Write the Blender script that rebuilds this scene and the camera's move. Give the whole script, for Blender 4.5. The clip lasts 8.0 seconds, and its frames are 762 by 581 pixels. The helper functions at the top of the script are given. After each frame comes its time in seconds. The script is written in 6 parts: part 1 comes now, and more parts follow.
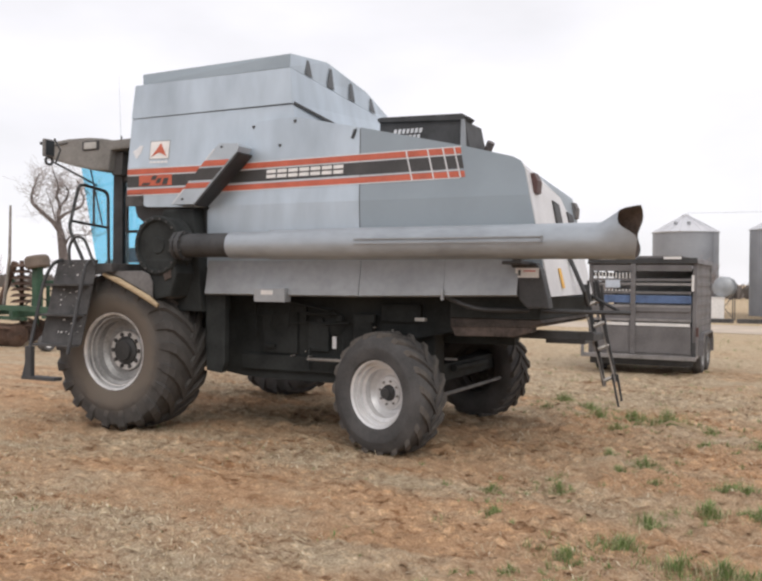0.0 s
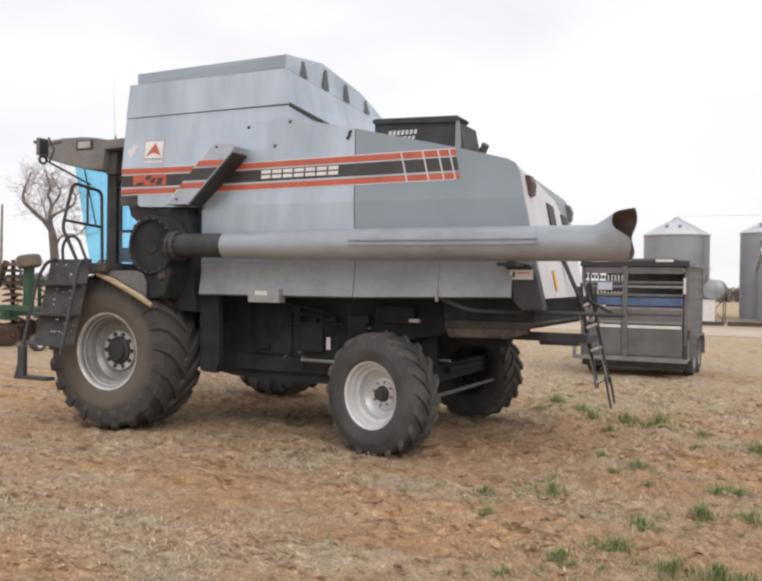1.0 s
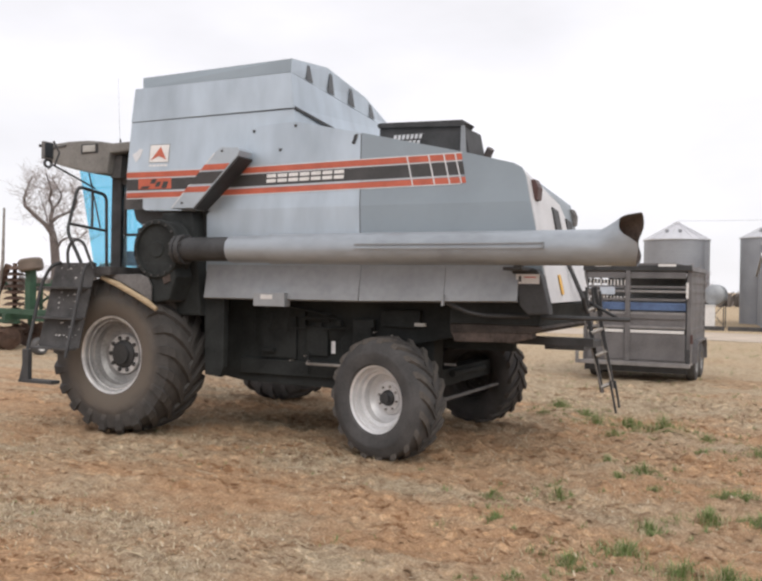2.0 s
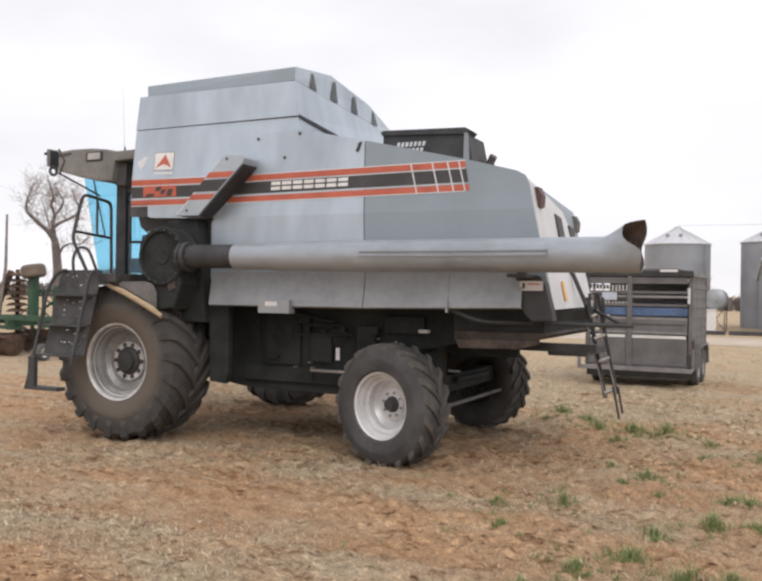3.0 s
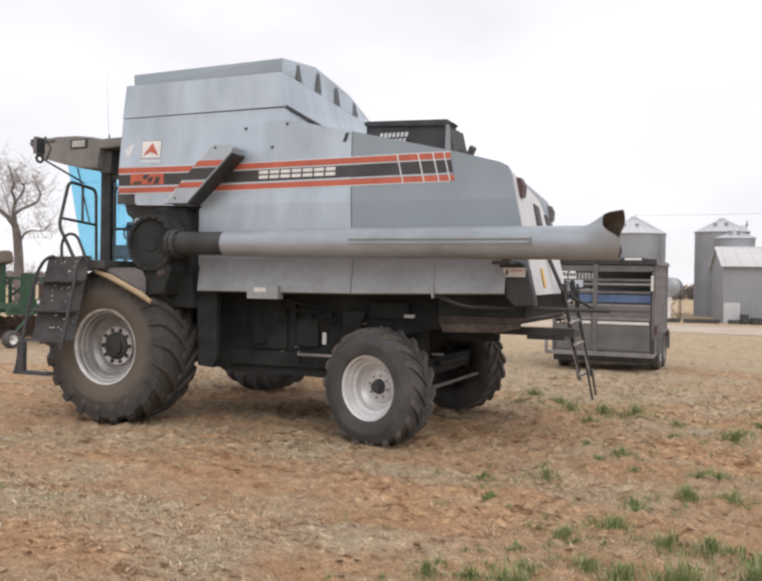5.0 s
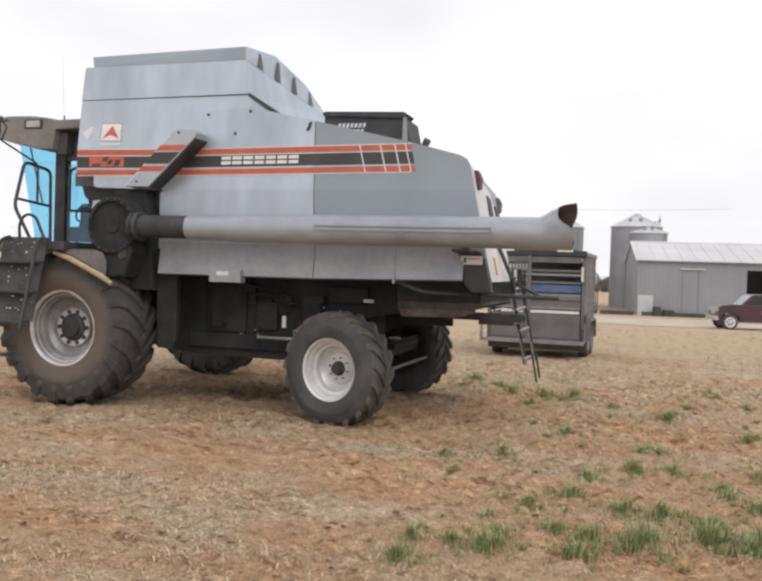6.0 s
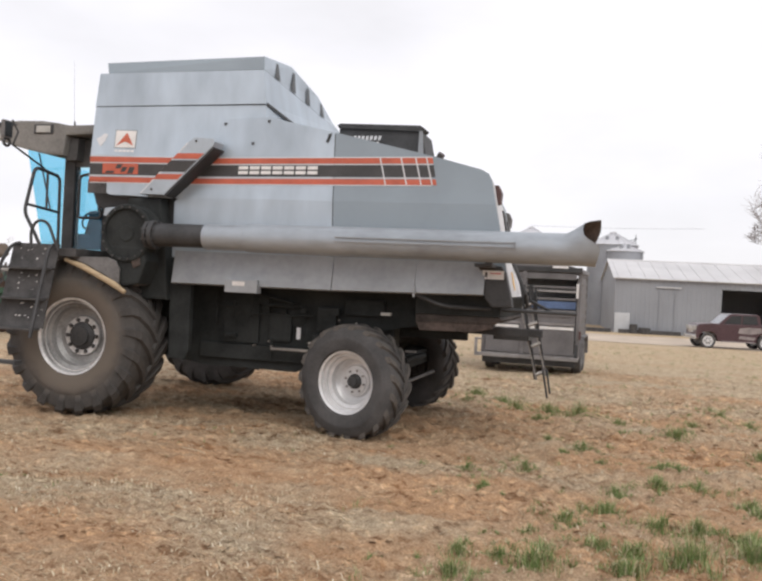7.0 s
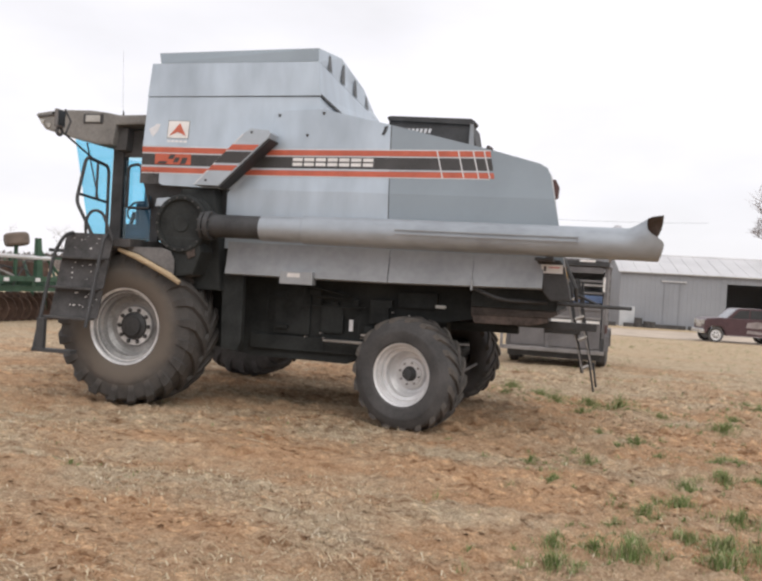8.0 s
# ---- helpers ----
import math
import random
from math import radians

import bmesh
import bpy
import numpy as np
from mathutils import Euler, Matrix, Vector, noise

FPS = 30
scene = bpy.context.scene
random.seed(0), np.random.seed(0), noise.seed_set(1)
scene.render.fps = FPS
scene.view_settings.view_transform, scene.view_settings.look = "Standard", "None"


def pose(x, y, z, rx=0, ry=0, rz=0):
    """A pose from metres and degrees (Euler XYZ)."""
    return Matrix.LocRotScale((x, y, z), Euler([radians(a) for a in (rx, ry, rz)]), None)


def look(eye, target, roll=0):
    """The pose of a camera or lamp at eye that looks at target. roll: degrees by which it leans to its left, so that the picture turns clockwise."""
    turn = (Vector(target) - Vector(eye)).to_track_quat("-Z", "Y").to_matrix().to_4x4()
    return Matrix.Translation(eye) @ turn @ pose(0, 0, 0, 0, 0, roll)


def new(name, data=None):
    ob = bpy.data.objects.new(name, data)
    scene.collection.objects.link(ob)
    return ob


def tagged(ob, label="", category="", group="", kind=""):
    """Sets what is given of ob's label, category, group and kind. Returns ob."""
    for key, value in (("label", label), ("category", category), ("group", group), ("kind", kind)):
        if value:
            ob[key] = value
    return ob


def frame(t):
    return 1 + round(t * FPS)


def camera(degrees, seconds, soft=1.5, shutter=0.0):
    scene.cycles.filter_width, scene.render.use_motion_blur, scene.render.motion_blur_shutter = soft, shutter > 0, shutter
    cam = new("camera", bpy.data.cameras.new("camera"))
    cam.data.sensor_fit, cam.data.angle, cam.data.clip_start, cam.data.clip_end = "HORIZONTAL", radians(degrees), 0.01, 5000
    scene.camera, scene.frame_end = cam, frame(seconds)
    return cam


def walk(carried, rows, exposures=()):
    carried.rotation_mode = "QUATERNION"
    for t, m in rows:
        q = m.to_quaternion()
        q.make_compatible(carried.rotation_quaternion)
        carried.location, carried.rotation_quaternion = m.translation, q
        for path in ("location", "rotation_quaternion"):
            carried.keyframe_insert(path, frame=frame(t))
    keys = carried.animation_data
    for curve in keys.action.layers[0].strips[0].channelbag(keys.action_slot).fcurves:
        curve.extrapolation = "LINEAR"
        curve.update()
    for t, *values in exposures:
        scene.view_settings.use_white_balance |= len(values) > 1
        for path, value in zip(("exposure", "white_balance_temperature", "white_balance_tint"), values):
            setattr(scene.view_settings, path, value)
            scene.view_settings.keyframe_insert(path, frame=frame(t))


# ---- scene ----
cam = camera(48.2, 8.0, soft=2.6)
PATH = [
    (0, (0.444, -0.021, 1.887), (-0.529, 1.726, 1.863), 0.5),
    (0.5, (0.421, -0.031, 1.885), (-0.546, 1.719, 1.865), 0.6),
    (1, (0.423, -0.045, 1.886), (-0.533, 1.712, 1.865), 0.8),
    (1.5, (0.383, -0.057, 1.879), (-0.572, 1.7, 1.864), 0.9),
    (3, (0.352, -0.138, 1.906), (-0.604, 1.619, 1.906), 0.8),
    (3.5, (0.334, -0.18, 1.915), (-0.626, 1.574, 1.926), 0.7),
    (4, (0.303, -0.256, 1.9), (-0.637, 1.509, 1.897), 0.8),
    (4.5, (0.245, -0.404, 1.883), (-0.646, 1.387, 1.887), 1.0),
    (5.8, (0.039, -0.963, 1.847), (-0.72, 0.886, 1.766), 1.3),
    (6, (-0.069, -1.093, 1.831), (-0.761, 0.783, 1.784), 1.8),
    (6.5, (-0.306, -1.231, 1.831), (-0.982, 0.652, 1.819), 3.0),
    (7, (-0.587, -1.237, 1.805), (-1.217, 0.661, 1.792), 2.8),
    (7.5, (-0.891, -1.339, 1.783), (-1.517, 0.56, 1.765), 2.6),
    (8, (-1.235, -1.48, 1.785), (-1.854, 0.421, 1.752), 3.3),
]
walk(cam, [(t, look(eye, target, roll)) for t, eye, target, roll in PATH])

# ---- sky and light ----
world = bpy.data.worlds.new("overcast_sky")
scene.world = world
world.use_nodes = True
wn, wl = world.node_tree.nodes, world.node_tree.links
wn.clear()
SUN_ELEV, SUN_ROT = radians(45), radians(137)
sky = wn.new("ShaderNodeTexSky")
sky.sky_type = "NISHITA"
sky.sun_disc = False
sky.sun_elevation, sky.sun_rotation = SUN_ELEV, SUN_ROT
sky_lift = wn.new("ShaderNodeVectorMath")
sky_lift.operation = "SCALE"
sky_lift.inputs["Scale"].default_value = 0.1
wl.new(sky.outputs[0], sky_lift.inputs[0])
w_co = wn.new("ShaderNodeTexCoord")
w_map = wn.new("ShaderNodeMapping")
w_map.inputs["Scale"].default_value = (1.0, 1.0, 2.6)
wl.new(w_co.outputs["Generated"], w_map.inputs[0])
w_noise = wn.new("ShaderNodeTexNoise")
w_noise.inputs["Scale"].default_value = 2.2
w_noise.inputs["Detail"].default_value = 5
wl.new(w_map.outputs[0], w_noise.inputs["Vector"])
w_ramp = wn.new("ShaderNodeValToRGB")
w_ramp.color_ramp.elements[0].position, w_ramp.color_ramp.elements[0].color = 0.33, (0.89, 0.875, 0.905, 1)
w_ramp.color_ramp.elements[1].position, w_ramp.color_ramp.elements[1].color = 0.58, (1.045, 1.025, 1.07, 1)
wl.new(w_noise.outputs["Fac"], w_ramp.inputs[0])
w_mix = wn.new("ShaderNodeMixRGB")
w_mix.inputs[0].default_value = 0.93
wl.new(sky_lift.outputs[0], w_mix.inputs[1])
wl.new(w_ramp.outputs[0], w_mix.inputs[2])
w_bg = wn.new("ShaderNodeBackground")
w_bg.inputs["Strength"].default_value = 1.06
w_out = wn.new("ShaderNodeOutputWorld")
wl.new(w_mix.outputs[0], w_bg.inputs[0])
wl.new(w_bg.outputs[0], w_out.inputs[0])

sun_data = bpy.data.lights.new("sun", "SUN")
sun_data.energy, sun_data.angle, sun_data.color = 1.15, radians(35), (1.0, 0.96, 0.9)
sun = new("sun", sun_data)
sun.matrix_world = look((12, -9, 22), (-4, 8, 0))

# ---- materials ----


def material(name, base, rough=0.6, metal=0.0, vary=0.15, scale=3.0, fine=40.0, bump=0.1, tint=None, per_object=0.0, stretch=(1, 1, 1), spec=0.5, detail_mix=0.35):
    """Base colour broken by a broad and a fine noise, with a little relief."""
    m = bpy.data.materials.new(name)
    m.use_nodes = True
    n, l = m.node_tree.nodes, m.node_tree.links
    p = n["Principled BSDF"]
    co = n.new("ShaderNodeTexCoord")
    mp = n.new("ShaderNodeMapping")
    mp.inputs["Scale"].default_value = stretch
    l.new(co.outputs["Object"], mp.inputs[0])
    big, small = n.new("ShaderNodeTexNoise"), n.new("ShaderNodeTexNoise")
    for tex, s, d in ((big, scale, 4), (small, fine, 6)):
        tex.inputs["Scale"].default_value = s
        tex.inputs["Detail"].default_value = d
        l.new(mp.outputs[0], tex.inputs["Vector"])
    blend = n.new("ShaderNodeMixRGB")
    blend.inputs[0].default_value = detail_mix
    l.new(big.outputs["Fac"], blend.inputs[1])
    l.new(small.outputs["Fac"], blend.inputs[2])
    ramp = n.new("ShaderNodeValToRGB")
    dark = tuple(c * (1 - 1.6 * vary) for c in base) if tint is None else tint
    light = tuple(min(1, c * (1 + vary)) for c in base)
    ramp.color_ramp.elements[0].position, ramp.color_ramp.elements[0].color = 0.33, (*dark, 1)
    ramp.color_ramp.elements[1].position, ramp.color_ramp.elements[1].color = 0.62, (*light, 1)
    l.new(blend.outputs[0], ramp.inputs[0])
    colour = ramp.outputs[0]
    if per_object:
        info, hsv, rng = n.new("ShaderNodeObjectInfo"), n.new("ShaderNodeHueSaturation"), n.new("ShaderNodeMapRange")
        rng.inputs["To Min"].default_value, rng.inputs["To Max"].default_value = 1 - per_object, 1 + per_object
        l.new(info.outputs["Random"], rng.inputs["Value"])
        l.new(rng.outputs[0], hsv.inputs["Value"])
        l.new(colour, hsv.inputs["Color"])
        colour = hsv.outputs[0]
    l.new(colour, p.inputs["Base Color"])
    r_rng = n.new("ShaderNodeMapRange")
    r_rng.inputs["To Min"].default_value, r_rng.inputs["To Max"].default_value = max(0.05, rough - 0.12), min(1, rough + 0.12)
    l.new(small.outputs["Fac"], r_rng.inputs["Value"])
    l.new(r_rng.outputs[0], p.inputs["Roughness"])
    p.inputs["Metallic"].default_value = metal
    p.inputs["Specular IOR Level"].default_value = spec
    if bump:
        b = n.new("ShaderNodeBump")
        b.inputs["Strength"].default_value, b.inputs["Distance"].default_value = bump, 0.01
        l.new(blend.outputs[0], b.inputs["Height"])
        l.new(b.outputs[0], p.inputs["Normal"])
    return m


GALV = material("galvanised_sheet", (0.46, 0.52, 0.575), 0.42, 0.5, 0.14, 1.1, 7, 0.03, detail_mix=0.25, stretch=(1, 1, 0.35))
GALV_LOW = material("galvanised_sheet_worn", (0.325, 0.34, 0.355), 0.5, 0.3, 0.16, 1.2, 12, 0.04, detail_mix=0.3)
TUBE = material("dull_grey_tube_paint", (0.34, 0.37, 0.40), 0.42, 0.35, 0.16, 1.6, 14, 0.04, detail_mix=0.3, stretch=(0.5, 1, 1))
FENDER = material("dusty_grey_fender", (0.16, 0.153, 0.15), 0.8, 0.0, 0.25, 3, 30, 0.1)
# Chassis black made darker so that underbody and elbow read dark
UNDERBODY = material("darker_chassis_black", (0.031, 0.0335, 0.033), 0.8, 0.0, 0.25, 4, 30, 0.15, spec=0.2)
PAINT_GREY = material("grey_panel_paint", (0.265, 0.31, 0.345), 0.45, 0.1, 0.06, 1.0, 14, 0.02, detail_mix=0.15)
PALE = material("pale_rear_panel", (0.66, 0.66, 0.67), 0.5, 0.1, 0.08, 2, 25, 0.03)
BLACK = material("black_chassis_paint", (0.042, 0.042, 0.043), 0.6, 0.0, 0.3, 4, 30, 0.15)
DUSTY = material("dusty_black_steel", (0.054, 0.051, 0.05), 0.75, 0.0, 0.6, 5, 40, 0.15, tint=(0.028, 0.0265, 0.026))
BROWN = material("rusty_brown_sheet", (0.092, 0.07, 0.06), 0.85, 0.1, 0.4, 5, 40, 0.2)
RUBBER = material("dusty_tyre_rubber", (0.082, 0.078, 0.076), 0.85, 0.0, 0.35, 3.5, 45, 0.25, tint=(0.042, 0.04, 0.039))
RUBBER_DARK = material("dark_tyre_rubber", (0.066, 0.063, 0.062), 0.85, 0.0, 0.35, 3.5, 45, 0.25, tint=(0.04, 0.039, 0.039))
LUG_DUSTY = material("dusty_edge_tread_rubber", (0.085, 0.076, 0.068), 0.9, 0.0, 0.3, 6.0, 45, 0.25, tint=(0.034, 0.033, 0.033))


def muddy_rubber(name, clean, mud, r0, r1):
    """Tyre rubber with dried mud on its wall from the bead outwards, its edge broken up."""
    m = material(name, clean, 0.88, 0.0, 0.3, 3.5, 45, 0.25)
    n, l = m.node_tree.nodes, m.node_tree.links
    p = n["Principled BSDF"]
    co, flat, length, blot = n.new("ShaderNodeTexCoord"), n.new("ShaderNodeVectorMath"), n.new("ShaderNodeVectorMath"), n.new("ShaderNodeTexNoise")
    flat.operation, length.operation = "MULTIPLY", "LENGTH"
    flat.inputs[1].default_value = (1, 0, 1)
    blot.inputs["Scale"].default_value, blot.inputs["Detail"].default_value = 4.0, 6
    l.new(co.outputs["Object"], flat.inputs[0])
    l.new(co.outputs["Object"], blot.inputs["Vector"])
    l.new(flat.outputs[0], length.inputs[0])
    shift = n.new("ShaderNodeMath")
    shift.operation = "MULTIPLY_ADD"
    shift.inputs[1].default_value = 0.22
    l.new(blot.outputs["Fac"], shift.inputs[0])
    l.new(length.outputs["Value"], shift.inputs[2])
    edge = n.new("ShaderNodeMapRange")
    edge.interpolation_type = "SMOOTHSTEP"
    for key, v in (("From Min", r0 + 0.11), ("From Max", r1 + 0.11), ("To Min", 0.9), ("To Max", 0.06)):
        edge.inputs[key].default_value = v
    l.new(shift.outputs[0], edge.inputs["Value"])
    mix = n.new("ShaderNodeMixRGB")
    l.new(edge.outputs[0], mix.inputs[0])
    l.new(p.inputs["Base Color"].links[0].from_socket, mix.inputs[1])
    mix.inputs[2].default_value = (*mud, 1)
    l.new(mix.outputs[0], p.inputs["Base Color"])
    return m


RUBBER_MUD = muddy_rubber("mud_caked_tyre_rubber", (0.062, 0.058, 0.055), (0.145, 0.119, 0.096), 0.56, 0.78)
SILVER = material("silver_wheel_paint", (0.66, 0.655, 0.655), 0.45, 0.35, 0.10, 6, 40, 0.06)
SILVER_RIM = material("scuffed_silver_rim", (0.70, 0.69, 0.685), 0.4, 0.35, 0.2, 5, 40, 0.08)
SILVER_DIRTY = material("dusty_silver_wheel", (0.33, 0.325, 0.32), 0.5, 0.3, 0.3, 4, 40, 0.08)
ORANGE = material("orange_stripe", (0.50, 0.115, 0.065), 0.5, 0.0, 0.12, 5, 50, 0.02)
STRIPE_BLACK = material("charcoal_stripe", (0.05, 0.047, 0.046), 0.5, 0.0, 0.2, 5, 50, 0.02)
WHITE = material("white_decal", (0.72, 0.70, 0.68), 0.55, 0.0, 0.08, 8, 60, 0.02)
RED = material("red_decal", (0.5, 0.05, 0.035), 0.5, 0.0, 0.15, 8, 60, 0.02)
AMBER = material("amber_decal", (0.75, 0.42, 0.06), 0.5, 0.0, 0.1, 8, 60, 0.02)
CAB_TAN = material("dusty_cab_roof", (0.205, 0.197, 0.183), 0.65, 0.0, 0.2, 3, 30, 0.08)
LAMP_GLASS = material("lamp_lens", (0.42, 0.41, 0.38), 0.25, 0.0, 0.1, 8, 60, 0.02)
LENS_RED = material("tail_lamp_lens", (0.085, 0.042, 0.037), 0.5, 0.0, 0.2, 8, 60, 0.02)
STEEL = material("bare_worn_steel", (0.30, 0.28, 0.26), 0.5, 0.6, 0.25, 6, 40, 0.1)
POLE_TAN = material("tan_wooden_pole", (0.42, 0.32, 0.20), 0.8, 0.0, 0.2, 6, 40, 0.1, stretch=(1, 1, 6))


def glass_material(name, colour, gloss=0.08):
    m = bpy.data.materials.new(name)
    m.use_nodes = True
    n, l = m.node_tree.nodes, m.node_tree.links
    n.clear()
    out, mix, tr, gl = n.new("ShaderNodeOutputMaterial"), n.new("ShaderNodeMixShader"), n.new("ShaderNodeBsdfTransparent"), n.new("ShaderNodeBsdfGlossy")
    tr.inputs[0].default_value = (*colour, 1)
    gl.inputs["Roughness"].default_value = 0.03
    mix.inputs[0].default_value = gloss
    l.new(tr.outputs[0], mix.inputs[1])
    l.new(gl.outputs[0], mix.inputs[2])
    l.new(mix.outputs[0], out.inputs[0])
    return m


BLUE_GLASS = glass_material("blue_tinted_glass", (0.71, 0.905, 0.975), 0.05)
CLEAR_GLASS = material("dark_car_glass", (0.03, 0.034, 0.038), 0.18, 0.0, 0.1, 3, 30, 0.0)
HOUSING = material("bright_galvanised_cover", (0.45, 0.50, 0.545), 0.45, 0.45, 0.08, 1.5, 14, 0.03, detail_mix=0.3)

# ---- mesh helpers ----
HULL_FIT = Matrix.Translation((0.175, 0, 0)) @ Matrix.Diagonal((0.9734, 1, 1, 1))  # drawing length to true length


def add_box(bm, lo, hi, bevel=0.0):
    vs = [bm.verts.new((x, y, z)) for x in (lo[0], hi[0]) for y in (lo[1], hi[1]) for z in (lo[2], hi[2])]
    fs = [bm.faces.new([vs[i] for i in q]) for q in ((0, 1, 3, 2), (4, 6, 7, 5), (0, 4, 5, 1), (2, 3, 7, 6), (0, 2, 6, 4), (1, 5, 7, 3))]
    if bevel:
        bmesh.ops.bevel(bm, geom=list({e for f in fs for e in f.edges}), offset=bevel, segments=2, profile=0.7, affect="EDGES")


def add_prism(bm, outline, v0, v1, axis="v", bevel=0.0):
    """An outline extruded across: in (u, w) along v, in (v, w) along u, or in (u, v) along w."""
    def place(p, d):
        return {"v": (p[0], d, p[1]), "u": (d, p[0], p[1]), "w": (p[0], p[1], d)}[axis]
    a, b = [bm.verts.new(place(p, v0)) for p in outline], [bm.verts.new(place(p, v1)) for p in outline]
    k = len(outline)
    fs = [bm.faces.new(a), bm.faces.new(b[::-1])] + [bm.faces.new((a[i], b[i], b[(i + 1) % k], a[(i + 1) % k])) for i in range(k)]
    bmesh.ops.recalc_face_normals(bm, faces=fs)
    if bevel:
        bmesh.ops.bevel(bm, geom=list({e for f in fs[:2] for e in f.edges}), offset=bevel, segments=2, profile=0.7, affect="EDGES")


def add_slab(bm, corners, thick, bevel=0.0):
    """A plate on four or more corners in space, thickened along its normal."""
    c = [Vector(p) for p in corners]
    nrm = (c[1] - c[0]).cross(c[2] - c[0]).normalized() * thick
    a, b = [bm.verts.new(p) for p in c], [bm.verts.new(p + nrm) for p in c]
    k = len(c)
    if k == 4 and not bevel:  # a twisted plate folds the same way on both sides
        fs = [bm.faces.new((a[2], a[1], a[0])), bm.faces.new((a[3], a[2], a[0])), bm.faces.new((b[0], b[1], b[2])), bm.faces.new((b[0], b[2], b[3]))]
    else:
        fs = [bm.faces.new(a[::-1]), bm.faces.new(b)]
    fs += [bm.faces.new((a[i], a[(i + 1) % k], b[(i + 1) % k], b[i])) for i in range(k)]
    bmesh.ops.recalc_face_normals(bm, faces=fs)
    if bevel:
        bmesh.ops.bevel(bm, geom=list({e for f in fs for e in f.edges}), offset=bevel, segments=1, affect="EDGES")


def add_path(bm, points, radius, seg=8, closed=False):
    """A round bar along a line of points; radius a number or one for each point."""
    pts = [Vector(p) for p in points]
    rad = radius if isinstance(radius, (list, tuple)) else [radius] * len(pts)
    rings, side = [], None
    for i, p in enumerate(pts):
        d = (pts[(i + 1) % len(pts)] - pts[i - 1]) if closed else (pts[min(i + 1, len(pts) - 1)] - pts[max(i - 1, 0)])
        d.normalize()
        if side is None:
            side = d.orthogonal().normalized()
        else:
            side = (side - d * side.dot(d)).normalized()
        up = d.cross(side)
        rings.append([bm.verts.new(p + (side * math.cos(2 * math.pi * j / seg) + up * math.sin(2 * math.pi * j / seg)) * rad[i]) for j in range(seg)])
    for i in range(len(rings) if closed else len(rings) - 1):
        a, b = rings[i], rings[(i + 1) % len(rings)]
        for j in range(seg):
            bm.faces.new((a[j], a[(j + 1) % seg], b[(j + 1) % seg], b[j]))
    if not closed:
        bm.faces.new(rings[0][::-1])
        bm.faces.new(rings[-1])


def add_lathe(bm, profile, centre, seg=48, axis="v", cap=False):
    """A profile of (radius, along) turned round an axis through centre."""
    c = Vector(centre)
    rings = []
    for r, a in profile:
        ring = []
        for j in range(seg):
            s, t = r * math.cos(2 * math.pi * j / seg), r * math.sin(2 * math.pi * j / seg)
            ring.append(bm.verts.new(c + Vector({"v": (s, a, t), "u": (a, s, t), "w": (s, t, a)}[axis])))
        rings.append(ring)
    fs = []
    for a, b in zip(rings, rings[1:]):
        fs += [bm.faces.new((a[j], a[(j + 1) % seg], b[(j + 1) % seg], b[j])) for j in range(seg)]
    if cap:
        fs += [bm.faces.new(rings[0]), bm.faces.new(rings[-1])]
    bmesh.ops.recalc_face_normals(bm, faces=fs)


def rounded(points, r, n=5):
    """A line of points with its inner corners rounded."""
    out = [Vector(points[0])]
    for a, b, c in zip(points, points[1:], points[2:]):
        a, b, c = Vector(a), Vector(b), Vector(c)
        p, q = b + (a - b).normalized() * r, b + (c - b).normalized() * r
        out += [p.lerp(b, t).lerp(b.lerp(q, t), t) for t in [i / n for i in range(n + 1)]]
    return out + [Vector(points[-1])]


def part(name, bm, mat, parent=None, label="", smooth=False, at=None):
    if parent is not None and parent.name == "combine_harvester":
        bmesh.ops.transform(bm, matrix=HULL_FIT, verts=bm.verts)
    me = bpy.data.meshes.new(name)
    bm.to_mesh(me)
    bm.free()
    me.materials.append(mat)
    if smooth:
        for p in me.polygons:
            p.use_smooth = True
        me.set_sharp_from_angle(angle=radians(38))
    ob = new(name, me)
    if parent is not None:
        ob.parent = parent
    if at is not None:
        ob.matrix_basis = at
    return tagged(ob, label=label)


def piece(name, mat, parent, shapes, label="", smooth=False):
    """One mesh part out of several calls of the helpers: [(function, arguments...), ...]."""
    bm = bmesh.new()
    for f, *args in shapes:
        f(bm, *args)
    return part(name, bm, mat, parent, label, smooth)


def thing(name, m, label, category, group="", kind=""):
    ob = new(name)
    ob.empty_display_size = 0.2
    ob.matrix_world = m
    return tagged(ob, label, category, group, kind)


# ---- ground ----


def step(a, b, x):
    t = min(1, max(0, (x - a) / (b - a)))
    return t * t * (3 - 2 * t)


def lie(x, y):
    """Height of the field: level by the machine, falling a little towards the road."""
    under = math.exp(-(((x + 5) / 4.5) ** 4 + ((y - 9.6) / 2.6) ** 4))
    return 0.03 * under - 0.62 * step(22, 50, y)

# ---- combine harvester ----
COMBINE = pose(-4.9, 7.88, 0, 0, 0, 3)
combine = thing("combine_harvester", COMBINE, "grey galvanised combine harvester with orange and black stripes", "combine harvester")


def oblong(u0, u1, w0, w1):
    return [(u0, w0), (u1, w0), (u1, w1), (u0, w1)]


